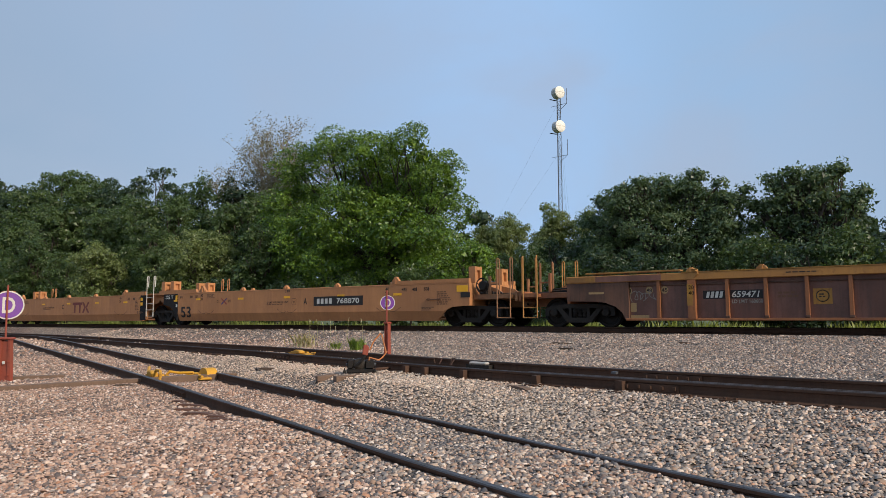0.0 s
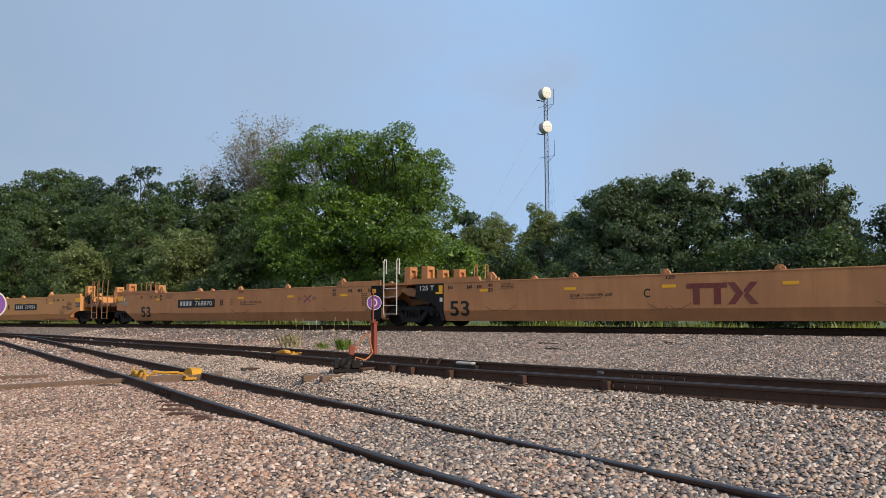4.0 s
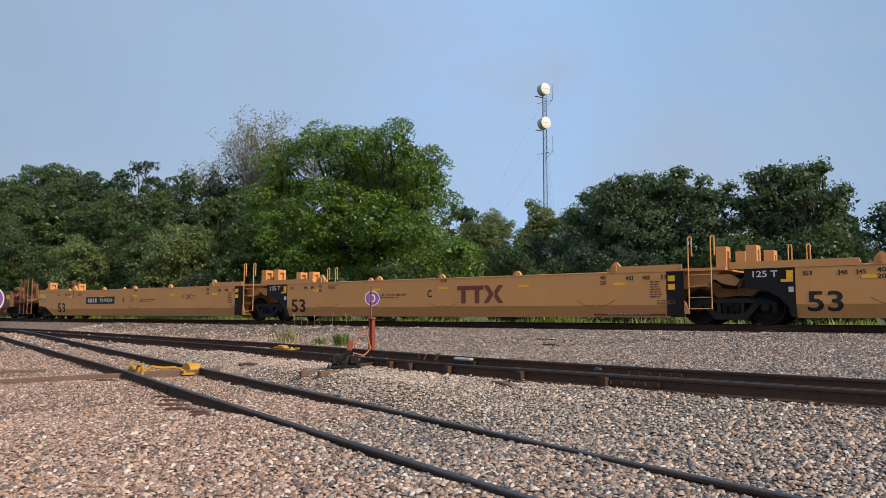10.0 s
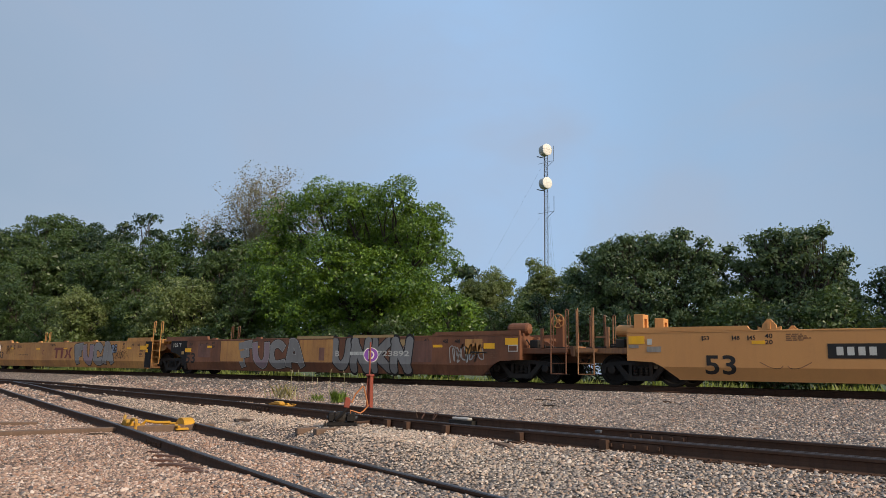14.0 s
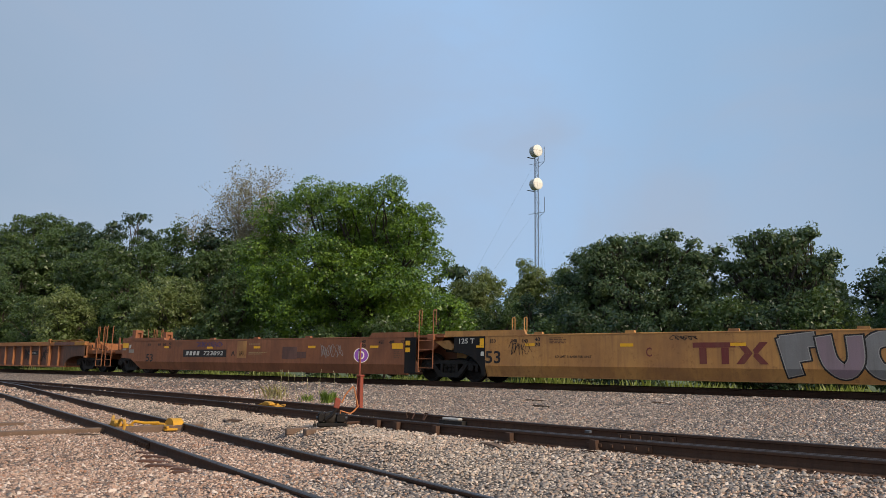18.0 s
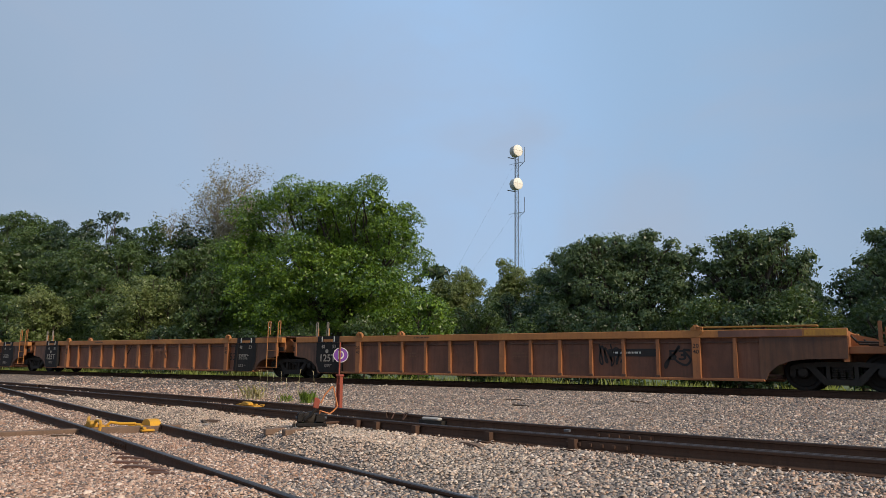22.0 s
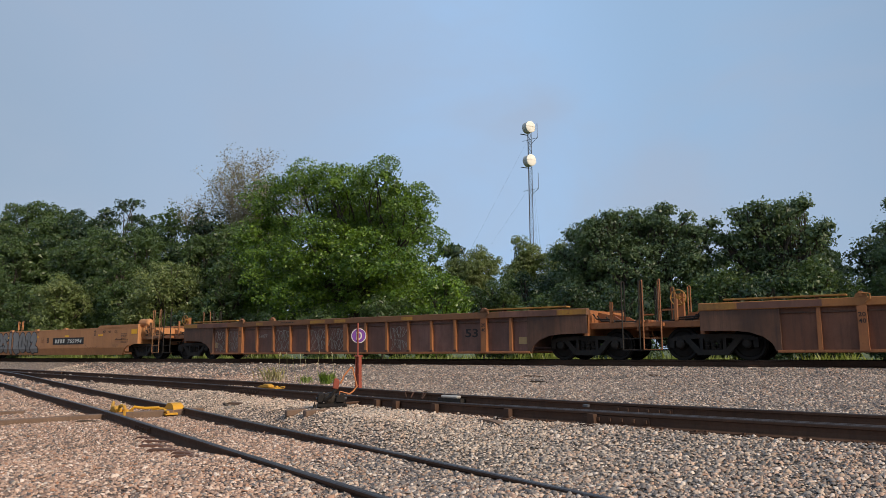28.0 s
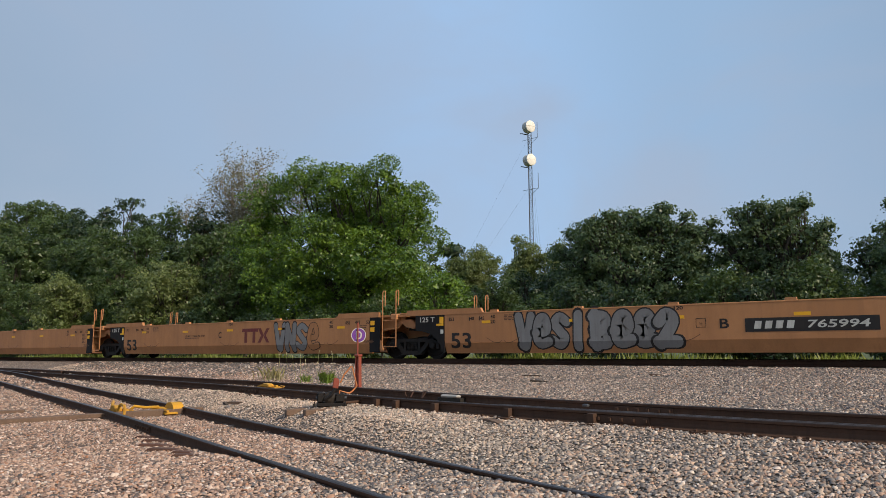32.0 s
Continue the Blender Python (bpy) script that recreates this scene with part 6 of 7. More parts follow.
sign(c, 0.55, 1.05, 1.0, 1.06, CREAM, "cream_patch", -1.472)
stencil(c, "LD LMT 160600", 5.18, 0.72, 0.80, 0.1, DULL_WHITE, name="load_limit", y=-1.38)
scrawl(c, 1.9, 2.6, 0.75, 1.1, DULL_WHITE, 12, 0.02, 2, -1.385)
part("edge_strip", boxed(3.45, 19.1, -1.508, -1.40, 1.551, 1.575), YELLOW_EDGE, c)
sign(c, 6.80, 7.24, 0.62, 1.02, YELLOW_EDGE, "inspection_plaque", -1.372)
part("plaque_ring", ring_bar(bmesh.new(), (7.02, -1.378, 0.83), 0.145, 0.012, 24), INK, c)
bars(c, 6.93, 7.12, 0.78, 0.90, 2, INK, 12, -1.379)

# first smooth three-unit car
c = smooth_unit("faded tan smooth-sided empty well car with black number board", -33.9, 18.9, (J, C), TAN_OLD, 21)
number_plate(c, 11.35, 14.1, 0.80, 1.17, "768870", INK, WHITE)
load_limit(c, 9.1, "A", "LD LMT 117,700 PER UNIT"), class_box(c, 10.15), crossed_mark(c, 5.4, 1.08), axle_mark(c)
sign(c, 18.75, 19.15, 1.0, 1.18, INK, "data_plate", -1.506)
c = smooth_unit("faded tan smooth-sided well car with maroon block sign", -52.8, 18.9, (J, J), TAN_OLD, 31, white_rails=True)
owner_logo(c, 10.2, 12.1, 0.65, 1.24, MAROON), load_limit(c, 7.3, "C"), axle_mark(c)
c = smooth_unit("faded tan well car with black number board and crossed mark", -71.75, 18.95, (C, J), TAN_OLD, 41, white_rails=True)
number_plate(c, 5.1, 7.9, 0.80, 1.17, "768870", INK, WHITE)
load_limit(c, 10.4, "B", "LD LMT 117,700 PER UNIT", 8.4), class_box(c, 9.12), crossed_mark(c, 13.9, 1.08)

# second smooth three-unit car, cleaner
c = smooth_unit("clean tan smooth-sided empty well car with black number board", -95.1, 19.2, (J, C), TAN, 51)
number_plate(c, 11.7, 14.5, 0.80, 1.17, "769024", INK, WHITE)
load_limit(c, 9.18, "B"), class_box(c, 10.27), crossed_mark(c, 5.43, 1.08), axle_mark(c)
sign(c, 19.02, 19.40, 0.95, 1.16, INK, "data_plate", -1.506), bars(c, 19.05, 19.38, 0.98, 1.13, 3, WHITE, 52, -1.512)
stencil(c, "GWG33H", 6.7, 1.42, 0.62, 0.09, INK, name="inspection_mark")
sign(c, 15.3, 17.8, 0.25, 0.33, MAROON, "jacking_stripe", -1.406)
c = smooth_unit("clean tan smooth-sided well car with maroon block sign", -114.3, 19.2, (J, J), TAN, 61)
owner_logo(c, 10.3, 12.15, 0.65, 1.24, MAROON), load_limit(c, 7.36, "C"), axle_mark(c)
sign(c, 15.3, 17.5, 0.25, 0.33, MAROON, "jacking_stripe", -1.406)
stencil(c, "JACK IN THIS AREA, EMPTY CAR ONLY", 16.4, 0.29, 1.3, 0.045, WHITE, name="jacking_note", y=-1.412)
c = smooth_unit("clean tan well car with number board, coupled to graffitied car", -133.45, 19.15, (C, J), TAN, 71)
number_plate(c, 5.05, 7.85, 0.80, 1.17, "769024", INK, WHITE)
load_limit(c, 10.8, "A", unit_x=8.7), class_box(c, 9.45), crossed_mark(c, 14.2, 1.08)

# third car: brown and graffitied, yellow and graffitied, rust red
c = smooth_unit("dark brown patchy well car covered in grey graffiti", -156.7, 19.2, (J, C), RUST_RED, 81, tank="high", plain=True, guides=False)
sign(c, 9.23, 11.1, 0.58, 1.46, TAN_GREY, "paint_patch", -1.503)
sign(c, 4.23, 5.8, 0.58, 1.46, TAN_GREY, "paint_patch", -1.503)
for k, (x, w, z, h, m) in enumerate(((2.6, 0.9, 0.75, 0.6, RUST_DARK), (9.9, 0.5, 1.1, 0.3, CREAM), (14.9, 1.0, 0.62, 0.75, RUST_DARK), (17.3, 0.7, 0.9, 0.5, TAN_GREY), (14.35, 0.4, 1.2, 0.22, CREAM), (10.35, 0.3, 0.65, 0.5, RUST_DARK))):
    sign(c, x, x + w, z, z + h, m, "paint_patch", -1.5035 - 0.0005 * k, 0.002)
throw_up(c, "FUCA", 5.45, 9.45, 0.28, 1.47, 0.30, (SILVER, PINKISH, SILVER, SILVER), 0.05, 0.02, -0.10)
throw_up(c, "UNKN", 11.08, 15.02, 0.26, 1.47, 0.34, (SILVER,), 0.045, 0.0, 0.05, soft_ends=True)
stencil(c, "723892", 14.15, 0.92, 1.5, 0.2, WHITE, name="car_number", y=-1.518)
bars(c, 12.02, 13.15, 0.80, 1.04, 1, WHITE, 8, -1.518)
stencil(c, "B", 11.36, 0.92, 0.2, 0.22, WHITE, name="unit_letter", y=-1.518)
scrawl(c, 16.7, 18.0, 0.6, 1.3, CHALK, 83, 0.05, 4), scrawl(c, 14.2, 15.0, 0.95, 1.3, CHALK, 84, 0.015, 2)
sign(c, 19.0, 19.35, 0.98, 1.2, WHITE, "data_plate", -1.506), sign(c, 19.03, 19.32, 1.01, 1.17, RUST_RED, "data_plate", -1.511)
part("top_patch", boxed(9.08, 11.1, -1.51, -1.4, 1.5, 1.6), CREAM, c), part("top_patch", boxed(12.13, 14.15, -1.51, -1.4, 1.5, 1.6), CREAM, c)
stencil(c, "125 T", 1.0, 1.30, 0.60, 0.17, WHITE, name="truck_mark", y=-1.506)
stencil(c, "53", 2.05, 0.72, 0.72, 0.46, INK, name="unit_length", y=-1.506)
sign(c, 1.62, 2.08, 0.98, 1.16, YELLOW, "reflector", -1.506), sign(c, 1.36, 1.54, 0.88, 1.02, CREAM, "data_plate", -1.506)
sign(c, 18.05, 18.48, 1.08, 1.26, YELLOW, "reflector", -1.506)
c = smooth_unit("stained yellow well car with silver graffiti and maroon sign", -175.7, 19.0, (J, J), TAN_GREY, 91, plain=True, guides=False)
owner_logo(c, 8.5, 10.45, 0.66, 1.24, MAROON), axle_mark(c)
stencil(c, "C", 7.26, 0.98, 0.17, 0.26, MAROON, name="unit_letter", y=-1.506)
stencil(c, "53", 2.05, 0.82, 0.58, 0.4, INK, name="unit_length", y=-1.506)
stencil(c, "LD LMT 116,400 PER UNIT", 4.9, 0.84, 1.2, 0.08, INK, name="load_limit")
throw_up(c, "FUCA", 10.75, 14.50, 0.30, 1.47, 0.34, (SILVER, PINKISH, SILVER, SILVER), 0.06, 0.02, -0.10)
throw_up(c, "925", 14.12, 14.86, 0.95, 1.36, 0.09, (SKY_SPRAY,), 0.03)
scrawl(c, 14.15, 14.8, 1.0, 1.35, INK, 93, 0.035, 3), scrawl(c, 14.5, 15.9, 0.62, 1.1, INK, 94, 0.025, 4), scrawl(c, 2.7, 3.4, 0.85, 1.35, INK, 95, 0.018, 3)
scrawl(c, 7.9, 8.6, 1.3, 1.45, INK, 96, 0.02, 2)
sign(c, 16.95, 17.5, 1.1, 1.3, YELLOW, "reflector", -1.506)
c = smooth_unit("rusty red-brown smooth-sided well car with scrawled graffiti", -194.85, 19.15, (C, J), RED_OXIDE, 101, plain=True, guides=False)
number_plate(c, 4.72, 7.75, 0.78, 1.10, "723892", INK, WHITE, 0.2)
stencil(c, "A", 8.2, 0.94, 0.24, 0.2, INK, name="unit_letter"), stencil(c, "53", 2.13, 0.73, 0.55, 0.36, INK, name="unit_length", y=-1.506)
sign(c, 8.45, 9.05, 0.74, 1.46, TAN_GREY, "paint_patch", -1.503)
scrawl(c, 8.6, 8.95, 0.8, 1.05, INK, 103, 0.02, 2)
sign(c, 11.25, 12.1, 0.72, 1.20, RUST_DARK, "paint_patch", -1.503), sign(c, 12.1, 12.6, 0.75, 1.0, RUST_DARK, "paint_patch", -1.503)
scrawl(c, 13.4, 14.5, 0.75, 1.3, CHALK, 104, 0.02, 4), scrawl(c, 5.7, 7.4, 1.2, 1.45, BLUE_INK, 105, 0.03, 5)
sign(c, 16.95, 17.45, 1.1, 1.3, YELLOW, "reflector", -1.506)
bars(c, 9.2, 10.2, 1.28, 1.36, 1, CREAM, 4), bars(c, 9.2, 10.4, 0.88, 1.0, 2, CREAM, 6)

# fourth car: three ribbed units
c = ribbed_unit("rusty orange ribbed empty well car with scrawled panels", -218.0, 19.2, (J, C), RIB_PANEL, RIB_BEAM, RIB_POST, 111)
sign(c, 13.2, 14.65, 0.84, 1.06, INK, "number_board", -1.376)
scrawl(c, 12.9, 13.6, 0.5, 1.2, INK, 113, 0.05, 2, -1.385), scrawl(c, 14.85, 15.5, 0.5, 1.2, INK, 114, 0.06, 1, -1.385)
bars(c, 13.3, 14.5, 0.9, 1.0, 1, WHITE, 7, -1.382)
c = ribbed_unit("rusty orange ribbed well car with black end panels", -237.3, 19.3, (J, J), RIB_PANEL, RIB_BEAM, RIB_POST, 121)
owner_logo(c, 10.9, 11.9, 0.72, 1.12, RUST_RED)
stroke_bm = bmesh.new()
stroke(stroke_bm, [(8.4, 1.3), (8.65, 0.98), (8.8, 0.95), (9.05, 1.3)], 0.05, -1.39)
part("hanging_strap", stroke_bm, BLACK, c)
c = ribbed_unit("rusty orange ribbed well car beside dark single car", -256.05, 18.75, (C, J), RIB_PANEL, RIB_BEAM, RIB_POST, 131, left_tank="wheel")

# fifth car: a dark single unit
c = ribbed_unit("dark brown ribbed well car with chalky graffiti scrawls", -279.1, 19.3, (C, C), RUST_DARK, DARK_BEAM, RIB_POST, 141, left_tank="wheel", posts=GRIME)
for k, (a, b) in enumerate(((1.95, 2.62), (2.80, 3.5), (5.80, 6.55), (7.75, 8.55), (8.80, 9.55), (11.8, 12.5))):
    for q in range(2):
        scrawl(c, a, b, 0.30 + 0.4 * q, 0.80 + 0.42 * q, DULL_WHITE, 143 + 2 * k + q, 0.02, 2, -1.385 - 0.001 * q)
sign(c, 1.90, 2.08, 0.48, 0.70, CREAM, "data_plate", -1.372)
sign(c, 17.1, 17.4, 0.5, 0.72, CREAM, "data_plate", -1.376)
stencil(c, "656077", 4.95, 0.94, 0.62, 0.14, DULL_WHITE, name="car_number", y=-1.38)
for x, w in ((4.7, 0.43), (7.84, 0.78), (9.11, 0.6), (12.4, 0.5)):
    sign(c, x, x + w, 1.38, 1.50, YELLOW_EDGE, "beam_stripe", -1.502)

# sixth car: smooth tan with silver graffiti
c = smooth_unit("tan smooth well car with silver bubble graffiti and number board", -302.3, 19.2, (J, C), TAN_OLD, 161, tank="low", guides=False)
number_plate(c, 11.5, 14.6, 0.74, 1.10, "765994", INK, WHITE, 0.2)
stencil(c, "B", 10.97, 0.98, 0.24, 0.26, INK, name="unit_letter", y=-1.506), axle_mark(c), class_box(c, 10.35)
throw_up(c, "VeSI", 4.55, 7.0, 0.30, 1.44, 0.28, (SILVER,), 0.04, soft_ends=True)
throw_up(c, "Bee2", 7.10, 9.75, 0.30, 1.46, 0.34, (SILVER,), 0.04, soft_ends=True)
c = smooth_unit("tan smooth well car with faint graffiti and maroon sign", -321.5, 19.2, (J, J), TAN_OLD, 171, guides=False)
owner_logo(c, 10.5, 12.2, 0.65, 1.24, MAROON), load_limit(c, 7.3, "C"), axle_mark(c)
throw_up(c, "VNSe", 12.5, 15.0, 0.30, 1.40, 0.22, (SILVER, SILVER, SILVER, TAN_OLD), 0.025, soft_ends=True)
c = smooth_unit("tan smooth-sided well car at the end of view", -340.7, 19.2, (C, J), TAN_OLD, 181, guides=False)
number_plate(c, 5.1, 7.9, 0.74, 1.10, "765994", INK, WHITE, 0.2)


# ---- tower ----
tower = thing("radio_tower", "slim grey lattice radio tower with white dish antennas", "tower", at=(-49.9, 92.0, 0.2))
HT = 34.0
legs = [(0.32 * math.cos(a), 0.32 * math.sin(a)) for a in (0.4, 0.4 + 2.094, 0.4 + 4.189)]
for x, y in legs:
    part("leg", tube(bmesh.new(), [(x, y, 0), (x, y, HT)], 0.045, 5), GALV, tower)
bm = bmesh.new()
for k in range(int(HT / 0.8)):
    for i in range(3):
        (x0, y0), (x1, y1) = legs[i], legs[(i + 1) % 3]
        z = k * 0.8
        tube(bm, [(x0, y0, z), (x1, y1, z + 0.8)], 0.02, 4)
        tube(bm, [(x0, y0, z), (x1, y1, z)], 0.018, 4)
part("bracing", bm, GALV, tower)
AIM = Vector((0.92, -0.39, 0.02)).normalized()
for z in (33.0, 28.1):
    d = new("dish", None)
    d.parent = tower
    d.matrix_basis = Matrix.Translation((0.35, -0.75, z)) @ AIM.to_track_quat("Y", "Z").to_matrix().to_4x4() @ Matrix.Diagonal((0.86, 1.0, 0.86, 1))
    part("shroud", lathe(bmesh.new(), [(0.25, -0.75), (0.75, -0.6), (0.98, -0.42), (0.98, 0.5), (0.93, 0.5)], "y", 26), DRUM, d)
    part("radome", lathe(bmesh.new(), [(0.985, 0.44), (0.985, 0.53), (0.8, 0.60), (0.4, 0.66), (0.02, 0.68)], "y", 26), DISH, d, "bright white radome face")
    part("seam", tube(bmesh.new(), [(-0.97, 0.56, 0), (-0.4, 0.672, 0), (0.4, 0.672, 0), (0.97, 0.56, 0)], 0.03, 4), DRUM, d)
    part("mount", box(boxed(-0.12, 0.12, -1.1, -0.5, -0.35, 0.35), -0.7, 0.7, -1.2, -1.05, -0.9, -0.8), GALV, d)
for z, s in ((31.4, 1), (24.0, 1)):
    bm = tube(bmesh.new(), [(0.3, -0.2, z), (1.5 * s, -0.3, z), (1.5 * s, -0.3, z + 2.2)], 0.04, 5)
    tube(bm, [(0.3, -0.2, z - 0.8), (1.5 * s, -0.3, z)], 0.03, 4)
    tube(bm, [(-1.2, 0.1, z), (0.3, -0.2, z)], 0.03, 4)
    part("side_arm", bm, GALV, tower)
for k, a in enumerate((3.64, 5.3, 1.9)):
    for z in (31.8, 24.5):
        part("guy_wire", tube(bmesh.new(), [(0, 0, z), (17 * math.cos(a), 17 * math.sin(a), 0)], 0.007, 3), GALV, tower)


# ---- signs, stands and derails ----
def target_sign(parent, x, y, z, r):
    """A purple disc with a white rim and letter that faces the viewer."""
    d = new("target", None)
    d.parent = parent
    d.matrix_basis = pose(x, y, z, 0, 0, 42)
    part("disc", lathe(bmesh.new(), [(r, -0.004), (r, 0.004)], "y", 32), PURPLE, d, "purple enamel disc")
    bm = bmesh.new()
    for i in range(32):
        a, b = 2 * math.pi * i / 32, 2 * math.pi * (i + 1) / 32
        bm.faces.new([bm.verts.new((q * math.cos(v), -0.007, q * math.sin(v))) for q, v in ((r, a), (r, b), (r * 0.91, b), (r * 0.91, a))][::-1])
    part("rim", bm, WHITE, d)
    bm = letters("D", -r * 0.36, r * 0.44, -r * 0.56, r * 0.56, -0.008)
    part("letter", bm, WHITE, d)
    return d


def base_z(x, y):
    return float(heights(np.array([x]), np.array([y]))[0])


def fat_post(name, label, x, y, top, z_disc, r, w):
    z0 = base_z(x, y) - 0.05
    t = thing(name, label, "derail sign", "derail signs", at=(x, y, z0))
    h = top - z0
    bm = bmesh.new()
    for s in (-1, 1):
        slab(bm, [(s * w * 0.55, 0), (s * w * 0.30, 0), (s * w * 0.26, h), (s * w * 0.42, h)], -0.05, 0.05)
    slab(bm, [(-w * 0.32, 0.02), (w * 0.32, 0.02), (w * 0.30, h - 0.03), (-w * 0.30, h - 0.03)], -0.02, 0.03)
    part("stand_body", fixed(bm), RED_POST, t)
    part("base_plate", boxed(-w * 0.9, w * 0.9, -0.16, 0.16, 0.0, 0.06, bevel=0.01), RED_POST, t)
    part("cap", boxed(-w * 0.55, w * 0.55, -0.08, 0.08, h, h + 0.05, bevel=0.012), RED_POST, t)
    part("mast", tube(bmesh.new(), [(0.0, -0.03, h), (0.0, -0.03, z_disc - z0 + r + 0.12)], 0.02, 8), RED_POST, t)
    for k in range(3):
        part("bolt", lathe(bmesh.new(), [(0.018, -0.075), (0.018, -0.05)], "y", 6, (w * 0.36, 0, h * (0.2 + 0.3 * k))), RED_POST, t)
    target_sign(t, 0.0, 0.0, z_disc - z0, r)
    return t


stand_a = fat_post("derail_stand", "red iron derail stand with purple lettered disc beside spur", -17.27, 7.0, 1.0, 1.74, 0.31, 0.30)
stand_a.rotation_euler = (0, 0, radians(30))
part("inspection_tag", boxed(-0.03, 0.03, -0.058, -0.05, 0.42, 0.48), WHITE, stand_a)
stand_b = fat_post("derail_stand", "red post with small purple lettered disc beyond siding", -11.82, 13.2, 1.3, 1.80, 0.175, 0.125)

# long ties under the stands
def long_tie(x0, y0, x1, y1, w, label, top=None):
    za, zb = base_z(x0, y0) + 0.065, base_z(x1, y1) + 0.065
    rise = zb - za
    z = (za + zb) / 2 + max(0.0, *(base_z(x0 + (x1 - x0) * k / 6, y0 + (y1 - y0) * k / 6) + 0.035 - za - rise * k / 6 for k in range(7)))
    if top:
        z, rise = (top[0] + top[1]) / 2, top[1] - top[0]
    t = thing("timber", label, "timber", at=((x0 + x1) / 2, (y0 + y1) / 2, z))
    L = math.hypot(x1 - x0, y1 - y0)
    ob = part("beam", boxed(-L / 2, L / 2, -w / 2, w / 2, -0.10 if top else -0.16, 0.0, bevel=0.012), PALE_WOOD, t)
    t.rotation_euler = (0, -math.atan2(rise, L), math.atan2(y1 - y0, x1 - x0))
    return t


long_tie(-15.75, 5.7, -13.5, 10.15, 0.24, "long weathered tie under the spur and its derails")
long_tie(-17.75, 6.75, -16.9, 8.1, 0.24, "half-buried weathered tie under the red stand")
long_tie(-9.55, 8.84, -8.82, 10.0, 0.20, "weathered timber behind the black lever stand", (0.455, 0.545))
long_tie(-9.0, 8.74, -8.25, 10.0, 0.22, "weathered timber that carries the black lever stand", (0.48, 0.55))

# the black operating stand with its lever
op = thing("derail_lever", "low black derail stand with red lever on timbers", "hand lever", at=(-8.95, 9.32, 0.508))
op.rotation_euler = (0, 0, radians(43))
op.scale = (0.86, 0.86, 0.86)
bm = boxed(-0.28, 0.28, -0.17, 0.17, 0.0, 0.07, bevel=0.012)
part("base_plate", bm, BLACK, op)
for x0, x1, h in ((-0.27, -0.15, 0.27), (0.08, 0.26, 0.25)):
    part("cheek", box(boxed(x0, x1, -0.15, 0.15, 0.07, h, bevel=0.03), x0 + 0.02, x1 - 0.02, -0.18, -0.15, 0.10, h - 0.05), BLACK, op)
part("gear_case", lathe(bmesh.new(), [(0.05, -0.16), (0.12, -0.12), (0.12, 0.10), (0.05, 0.13)], "y", 16, (-0.03, 0, 0.16)), GRIME, op)
part("spindle", tube(bmesh.new(), [(-0.3, -0.05, 0.16), (0.3, -0.05, 0.16)], 0.03, 8), GALV, op)
part("lever", tube(bmesh.new(), [(-0.12, -0.17, 0.13), (0.0, -0.2, 0.22), (0.07, -0.2, 0.33), (0.10, -0.2, 0.50)], 0.032, 8), BLACK, op)
bm = slab(bmesh.new(), [(0.02, 0.36), (0.13, 0.34), (0.16, 0.50), (0.13, 0.55), (0.05, 0.56)], -0.24, -0.16)
bmesh.ops.bevel(bm, geom=bm.edges[:], offset=0.015, segments=1, affect="EDGES")
part("handle", fixed(bm), RED_POST, op, "red painted lever weight")
for sx in (-0.32, 0.28):
    part("foot_bolt", lathe(bmesh.new(), [(0.03, 0.0), (0.03, 0.05), (0.012, 0.05), (0.012, 0.10)], "z", 6, (sx, -0.17, 0.0)), GRIME, op)
rod = thing("bent_rod", "bent orange-painted rod between stand and sign", "rod", at=(-8.95, 9.32, 0.508))
rod.rotation_euler = (0, 0, radians(43))
part("bar", tube(bmesh.new(), [(0.13, -0.1, 0.10), (0.14, -0.1, 0.26), (0.30, -0.05, 0.21), (0.36, -0.03, 0.25), (0.43, 0.0, 0.33), (0.35, 0.05, 0.65), (0.33, 0.05, 0.66), (0.21, 0.02, 0.52), (0.15, 0.0, 0.38)], 0.014, 6), ORANGE_ROD, rod)
part("throw_rod", tube(bmesh.new(), [(0.2, 0.0, 0.05), (0.65, 0.35, 0.06), (1.2, 0.75, 0.05)], 0.022, 6), RAIL_STEEL, rod)


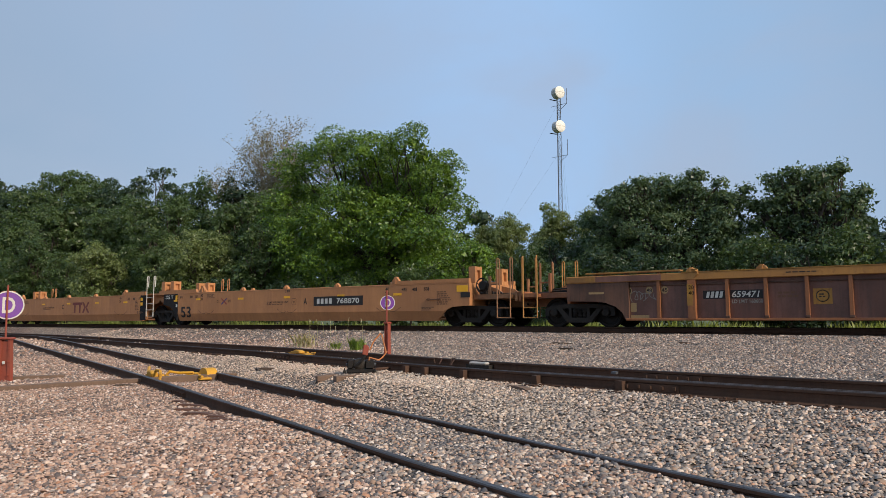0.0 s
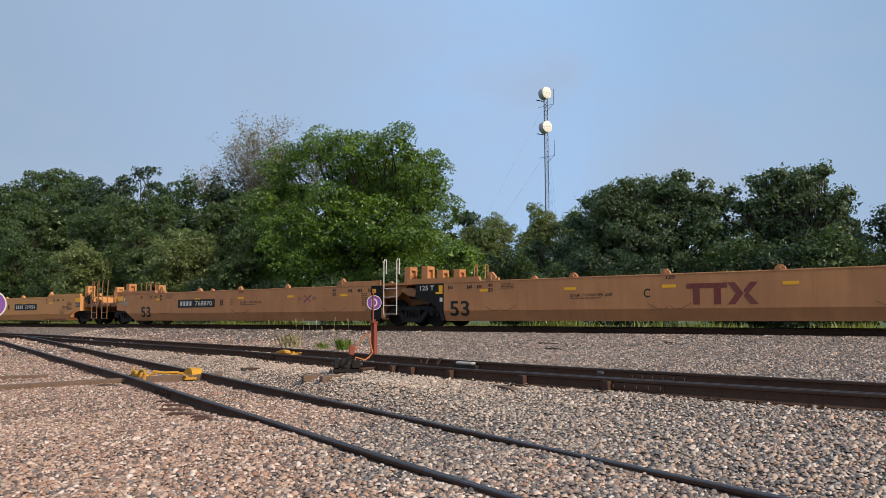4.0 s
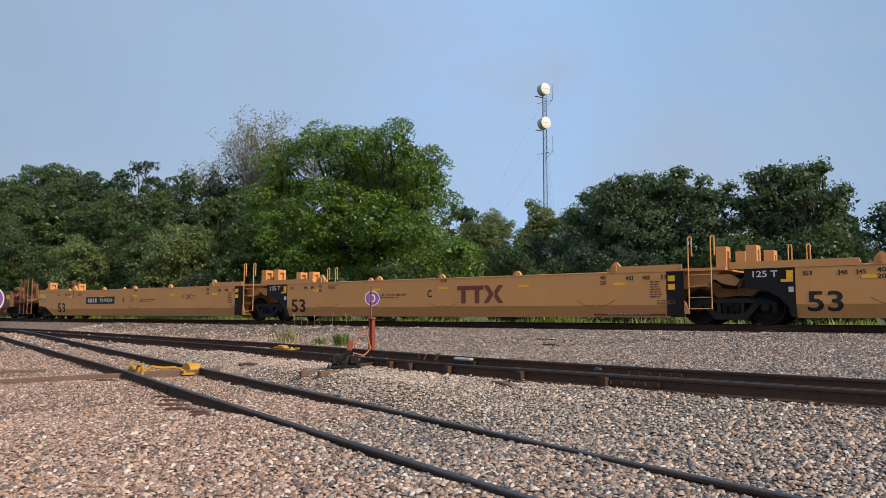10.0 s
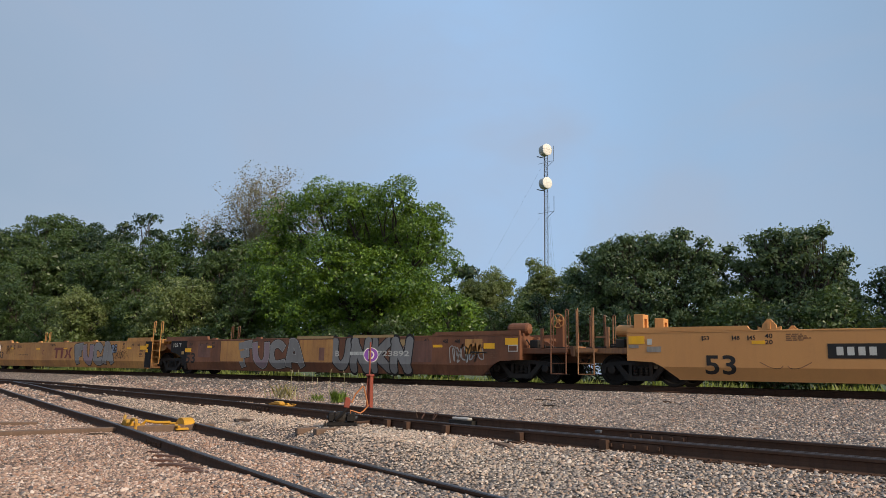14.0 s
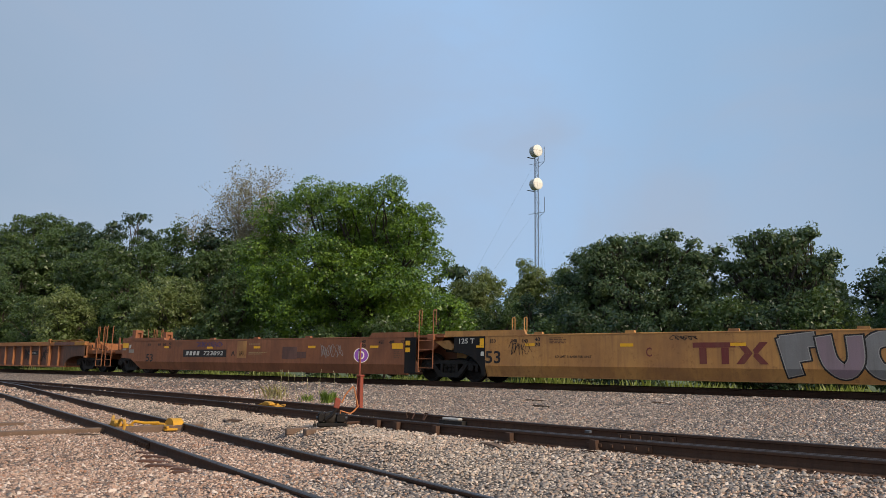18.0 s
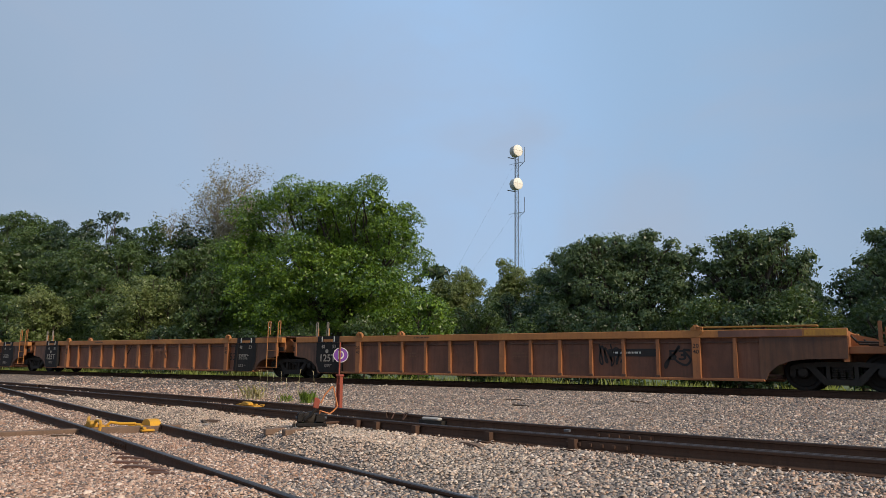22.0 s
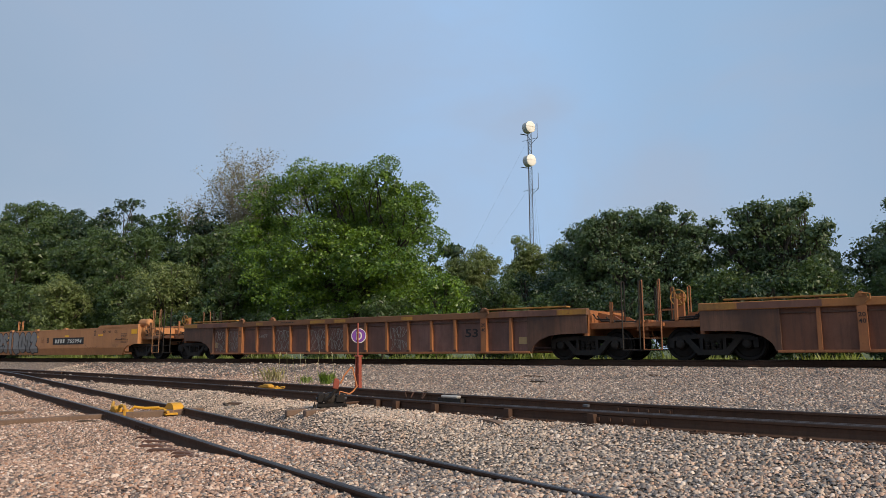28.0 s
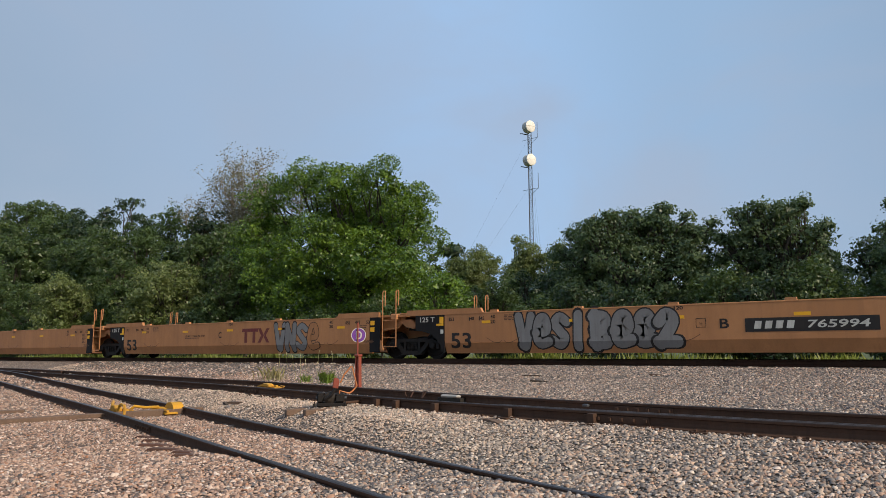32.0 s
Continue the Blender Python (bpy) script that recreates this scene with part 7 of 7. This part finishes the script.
def derail(x, y, a, z, label, flip=1):
    """A yellow derail: a cast block that lies over the rail, with its base, wings and hinge."""
    t = thing("derail_block", label, "derail", "yellow derails", at=(x, y, z))
    t.rotation_euler = (0, 0, radians(a))
    bm = slab(bmesh.new(), [(-0.20, 0.03), (0.24, 0.03), (0.24, 0.12), (0.14, 0.17), (-0.05, 0.17), (-0.16, 0.10)], -0.06, 0.09)
    bmesh.ops.bevel(bm, geom=bm.edges[:], offset=0.02, segments=1, affect="EDGES")
    part("shoe", fixed(bm), YELLOW_PAINT, t)
    part("base", boxed(-0.46, 0.40, -0.14 * flip - 0.13, -0.14 * flip + 0.13, -0.02, 0.025, bevel=0.008), YELLOW_PAINT, t)
    part("rib", fixed(slab(bmesh.new(), [(-0.44, 0.02), (-0.18, 0.02), (-0.18, 0.09), (-0.3, 0.07)], -0.03, 0.02)), YELLOW_PAINT, t)
    for k in (-1, 1):
        part("bolt", lathe(bmesh.new(), [(0.025, 0.02), (0.025, 0.055)], "z", 6, (0.30 * k, -0.18 * flip, 0)), YELLOW_PAINT, t)
    bm = slab(bmesh.new(), [(-0.22, 0.02), (0.22, 0.02), (0.16, 0.09), (-0.18, 0.07)], -0.2 * flip - 0.03, -0.2 * flip + 0.03)
    part("hinge", fixed(bm), YELLOW_PAINT, t)
    part("wing", tube(bmesh.new(), [(-0.3, 0.0, 0.05), (-0.48, -0.16 * flip, 0.06), (-0.62, -0.22 * flip, 0.02)], 0.035, 6), YELLOW_PAINT, t)
    part("pin", tube(bmesh.new(), [(0.3, -0.24 * flip, 0.06), (0.46, -0.24 * flip, 0.06)], 0.025, 6), YELLOW_PAINT, t)
    return t


first = derail(-14.85, 8.96, -17, 0.16, "long yellow derail with looped handle beside near rail", -1)
part("loop", tube(bmesh.new(), [(0.34, -0.02, 0.03), (0.36, 0.0, 0.16), (0.46, 0.0, 0.20), (0.72, 0.0, 0.19), (0.78, 0.0, 0.13), (0.78, -0.02, 0.0)], 0.032, 6), YELLOW_PAINT, first)
part("arm", tube(bmesh.new(), [(-0.95, 0.20, 0.18), (-0.6, 0.10, 0.15), (-0.2, 0.0, 0.12)], 0.034, 6), YELLOW_PAINT, first)
second = derail(-13.95, 9.72, -17, 0.17, "yellow cast derail with hinged block against second rail", 1)
part("lid", fixed(slab(bmesh.new(), [(-0.28, 0.04), (0.32, 0.04), (0.31, 0.11), (0.25, 0.17), (0.15, 0.205), (0.02, 0.21), (-0.10, 0.19), (-0.21, 0.13)], -0.08, 0.14)), YELLOW_PAINT, second)
part("arm", tube(bmesh.new(), [(-0.25, -0.2, 0.1), (-0.42, -0.45, 0.09), (-0.55, -0.62, 0.12), (-0.62, -0.70, 0.02)], 0.03, 6), YELLOW_PAINT, second)
derail(-13.95, 12.28, -14, 0.57, "yellow derail block against the siding rail", -1)
bpy.data.objects["derail_block.002"].scale = (1.0, 1.0, 0.6)
link = thing("derail_link", "thin yellow connecting rod between two derails", "rod", at=(-14.35, 9.15, 0.17))
part("bar", tube(bmesh.new(), [(0, -0.2, 0.04), (0.05, 0.2, 0.02), (0.12, 0.5, 0.05)], 0.022, 6), YELLOW_PAINT, link)

# white lubricator plate and rusty bits by the siding rail
cover = thing("rail_cover", "small white scuffed cover beside the siding rail", "rail fitting", at=(-7.65, 11.0, 0.60))
cover.rotation_euler = (0, 0, radians(-9))
part("lid", boxed(-0.21, 0.21, -0.06, 0.06, 0.0, 0.05, bevel=0.02), CHALK, cover)
part("tray", boxed(-0.28, 0.28, -0.05, 0.09, -0.10, 0.0), GRIME, cover)
clip = thing("rail_clip", "short bright metal clip on the siding rail", "rail fitting", at=(-4.42, 9.62, 0.655))
part("plate", boxed(-0.04, 0.04, -0.035, 0.035, 0.0, 0.035, bevel=0.006), GALV, clip)
for k in range(5):
    rnd = random.Random(k + 50)
    t = thing("rusty_spike", "loose rust-red iron spike on the ballast", "spike", "loose spikes", at=(-8.75 + rnd.uniform(-0.35, 0.35), 11.35 + rnd.uniform(-0.2, 0.2), 0.56))
    part("shank", tube(bmesh.new(), [(0, 0, 0), (rnd.uniform(-0.1, 0.1), 0.05, 0.10), (rnd.uniform(-0.15, 0.15), 0.06, 0.10)], 0.012, 5), RAIL_STEEL if k % 2 else RED_WOOD, t)


def scrap(x, y, L, w, a, label):
    t = thing("wood_scrap", label, "wood scrap", "scraps of old timber", at=(x, y, base_z(x, y) + 0.004))
    t.rotation_euler = (0, radians(2), radians(a))
    bm = bmesh.new()
    rnd = random.Random(int(abs(x * 31 + y * 17)))
    pts = [(-L / 2, 0), (-L / 4, -0.02), (L / 4, -0.01), (L / 2, 0.01), (L / 2 - 0.08, 0.026), (0, 0.034), (-L / 2 + 0.05, 0.03)]
    slab(bm, [(px + rnd.uniform(-0.03, 0.03), pz) for px, pz in pts], -w / 2, w / 2)
    part("splinter", fixed(bm), RED_WOOD if y < 7 else PALE_WOOD if rnd.random() < 0.5 else TIE_WOOD, t)


for x, y, L, w, a in [(-10.0, 6.72, 0.45, 0.10, 28), (-9.6, 6.45, 0.5, 0.12, 40), (-9.05, 6.25, 0.6, 0.13, 30), (-8.5, 6.15, 0.4, 0.1, 20), (-8.15, 5.9, 0.42, 0.11, 40), (-10.6, 6.9, 0.3, 0.09, 10), (-9.1, 16.85, 0.7, 0.12, 15), (-8.3, 15.6, 0.5, 0.1, 5), (-5.4, 8.75, 0.5, 0.12, -25), (-12.2, 10.1, 0.6, 0.14, 10), (-12.9, 10.3, 0.4, 0.1, -30), (-14.0, 7.9, 0.45, 0.1, 50), (-6.2, 17.5, 0.4, 0.1, 0), (-19.0, 17.5, 0.6, 0.12, -8)]:
    scrap(x, y, L, w, a, "grey splintered scrap of old tie wood")

# weeds by the siding
for k, (x, y, n, h, lab) in enumerate([(-14.1, 14.5, 110, 0.34, "bright green tuft of grass beyond the siding"), (-15.3, 14.9, 40, 0.25, "small green tuft of grass on ballast"), (-17.0, 15.2, 70, 0.42, "yellowing tuft of grass beyond the siding")]):
    rng = np.random.default_rng(60 + k)
    t = thing("grass_tuft", lab, "grass tuft", "grass tufts by the siding", at=(x, y, base_z(x, y)))
    gx, gy = rng.normal(0, 0.11 + 0.16 * (k == 2), n), rng.normal(0, 0.09, n)
    ob = new("turf", blades("turf", gx, gy, np.zeros(n), h, 61 + k, TUFT if k < 2 else SEED, 0.005, 0.5))
    ob.parent = t
    tagged(ob, kind="stuff")
    for j in range(3):
        sx, sy, hh, ln = rng.normal(0, 0.3), rng.normal(0, 0.15), rng.uniform(0.45, 0.8), rng.uniform(-0.07, 0.07)
        bm = tube(bmesh.new(), [(sx, sy, 0), (sx + ln * 0.3, sy, hh * 0.6), (sx + ln, sy, hh)], 0.003, 4)
        tube(bm, [(sx + ln, sy, hh), (sx + ln * 1.25, sy, hh + 0.07), (sx + ln * 1.7, sy, hh + 0.10)], 0.006, 5)
        part("seed_stalk", bm, SEED, t)


def motions():
    for car, u in cars:
        walk(car, [(t, pose(u + SPEED * t, MAIN_Y, MAIN_Z)) for t in (0.0, 16.0, 32.0)])
    for w, x, r in wheelsets:
        walk(w, [(k / 15, pose(x, 0, r, 0, math.degrees(SPEED * k / 15 / r), 0)) for k in range(481)])


motions()
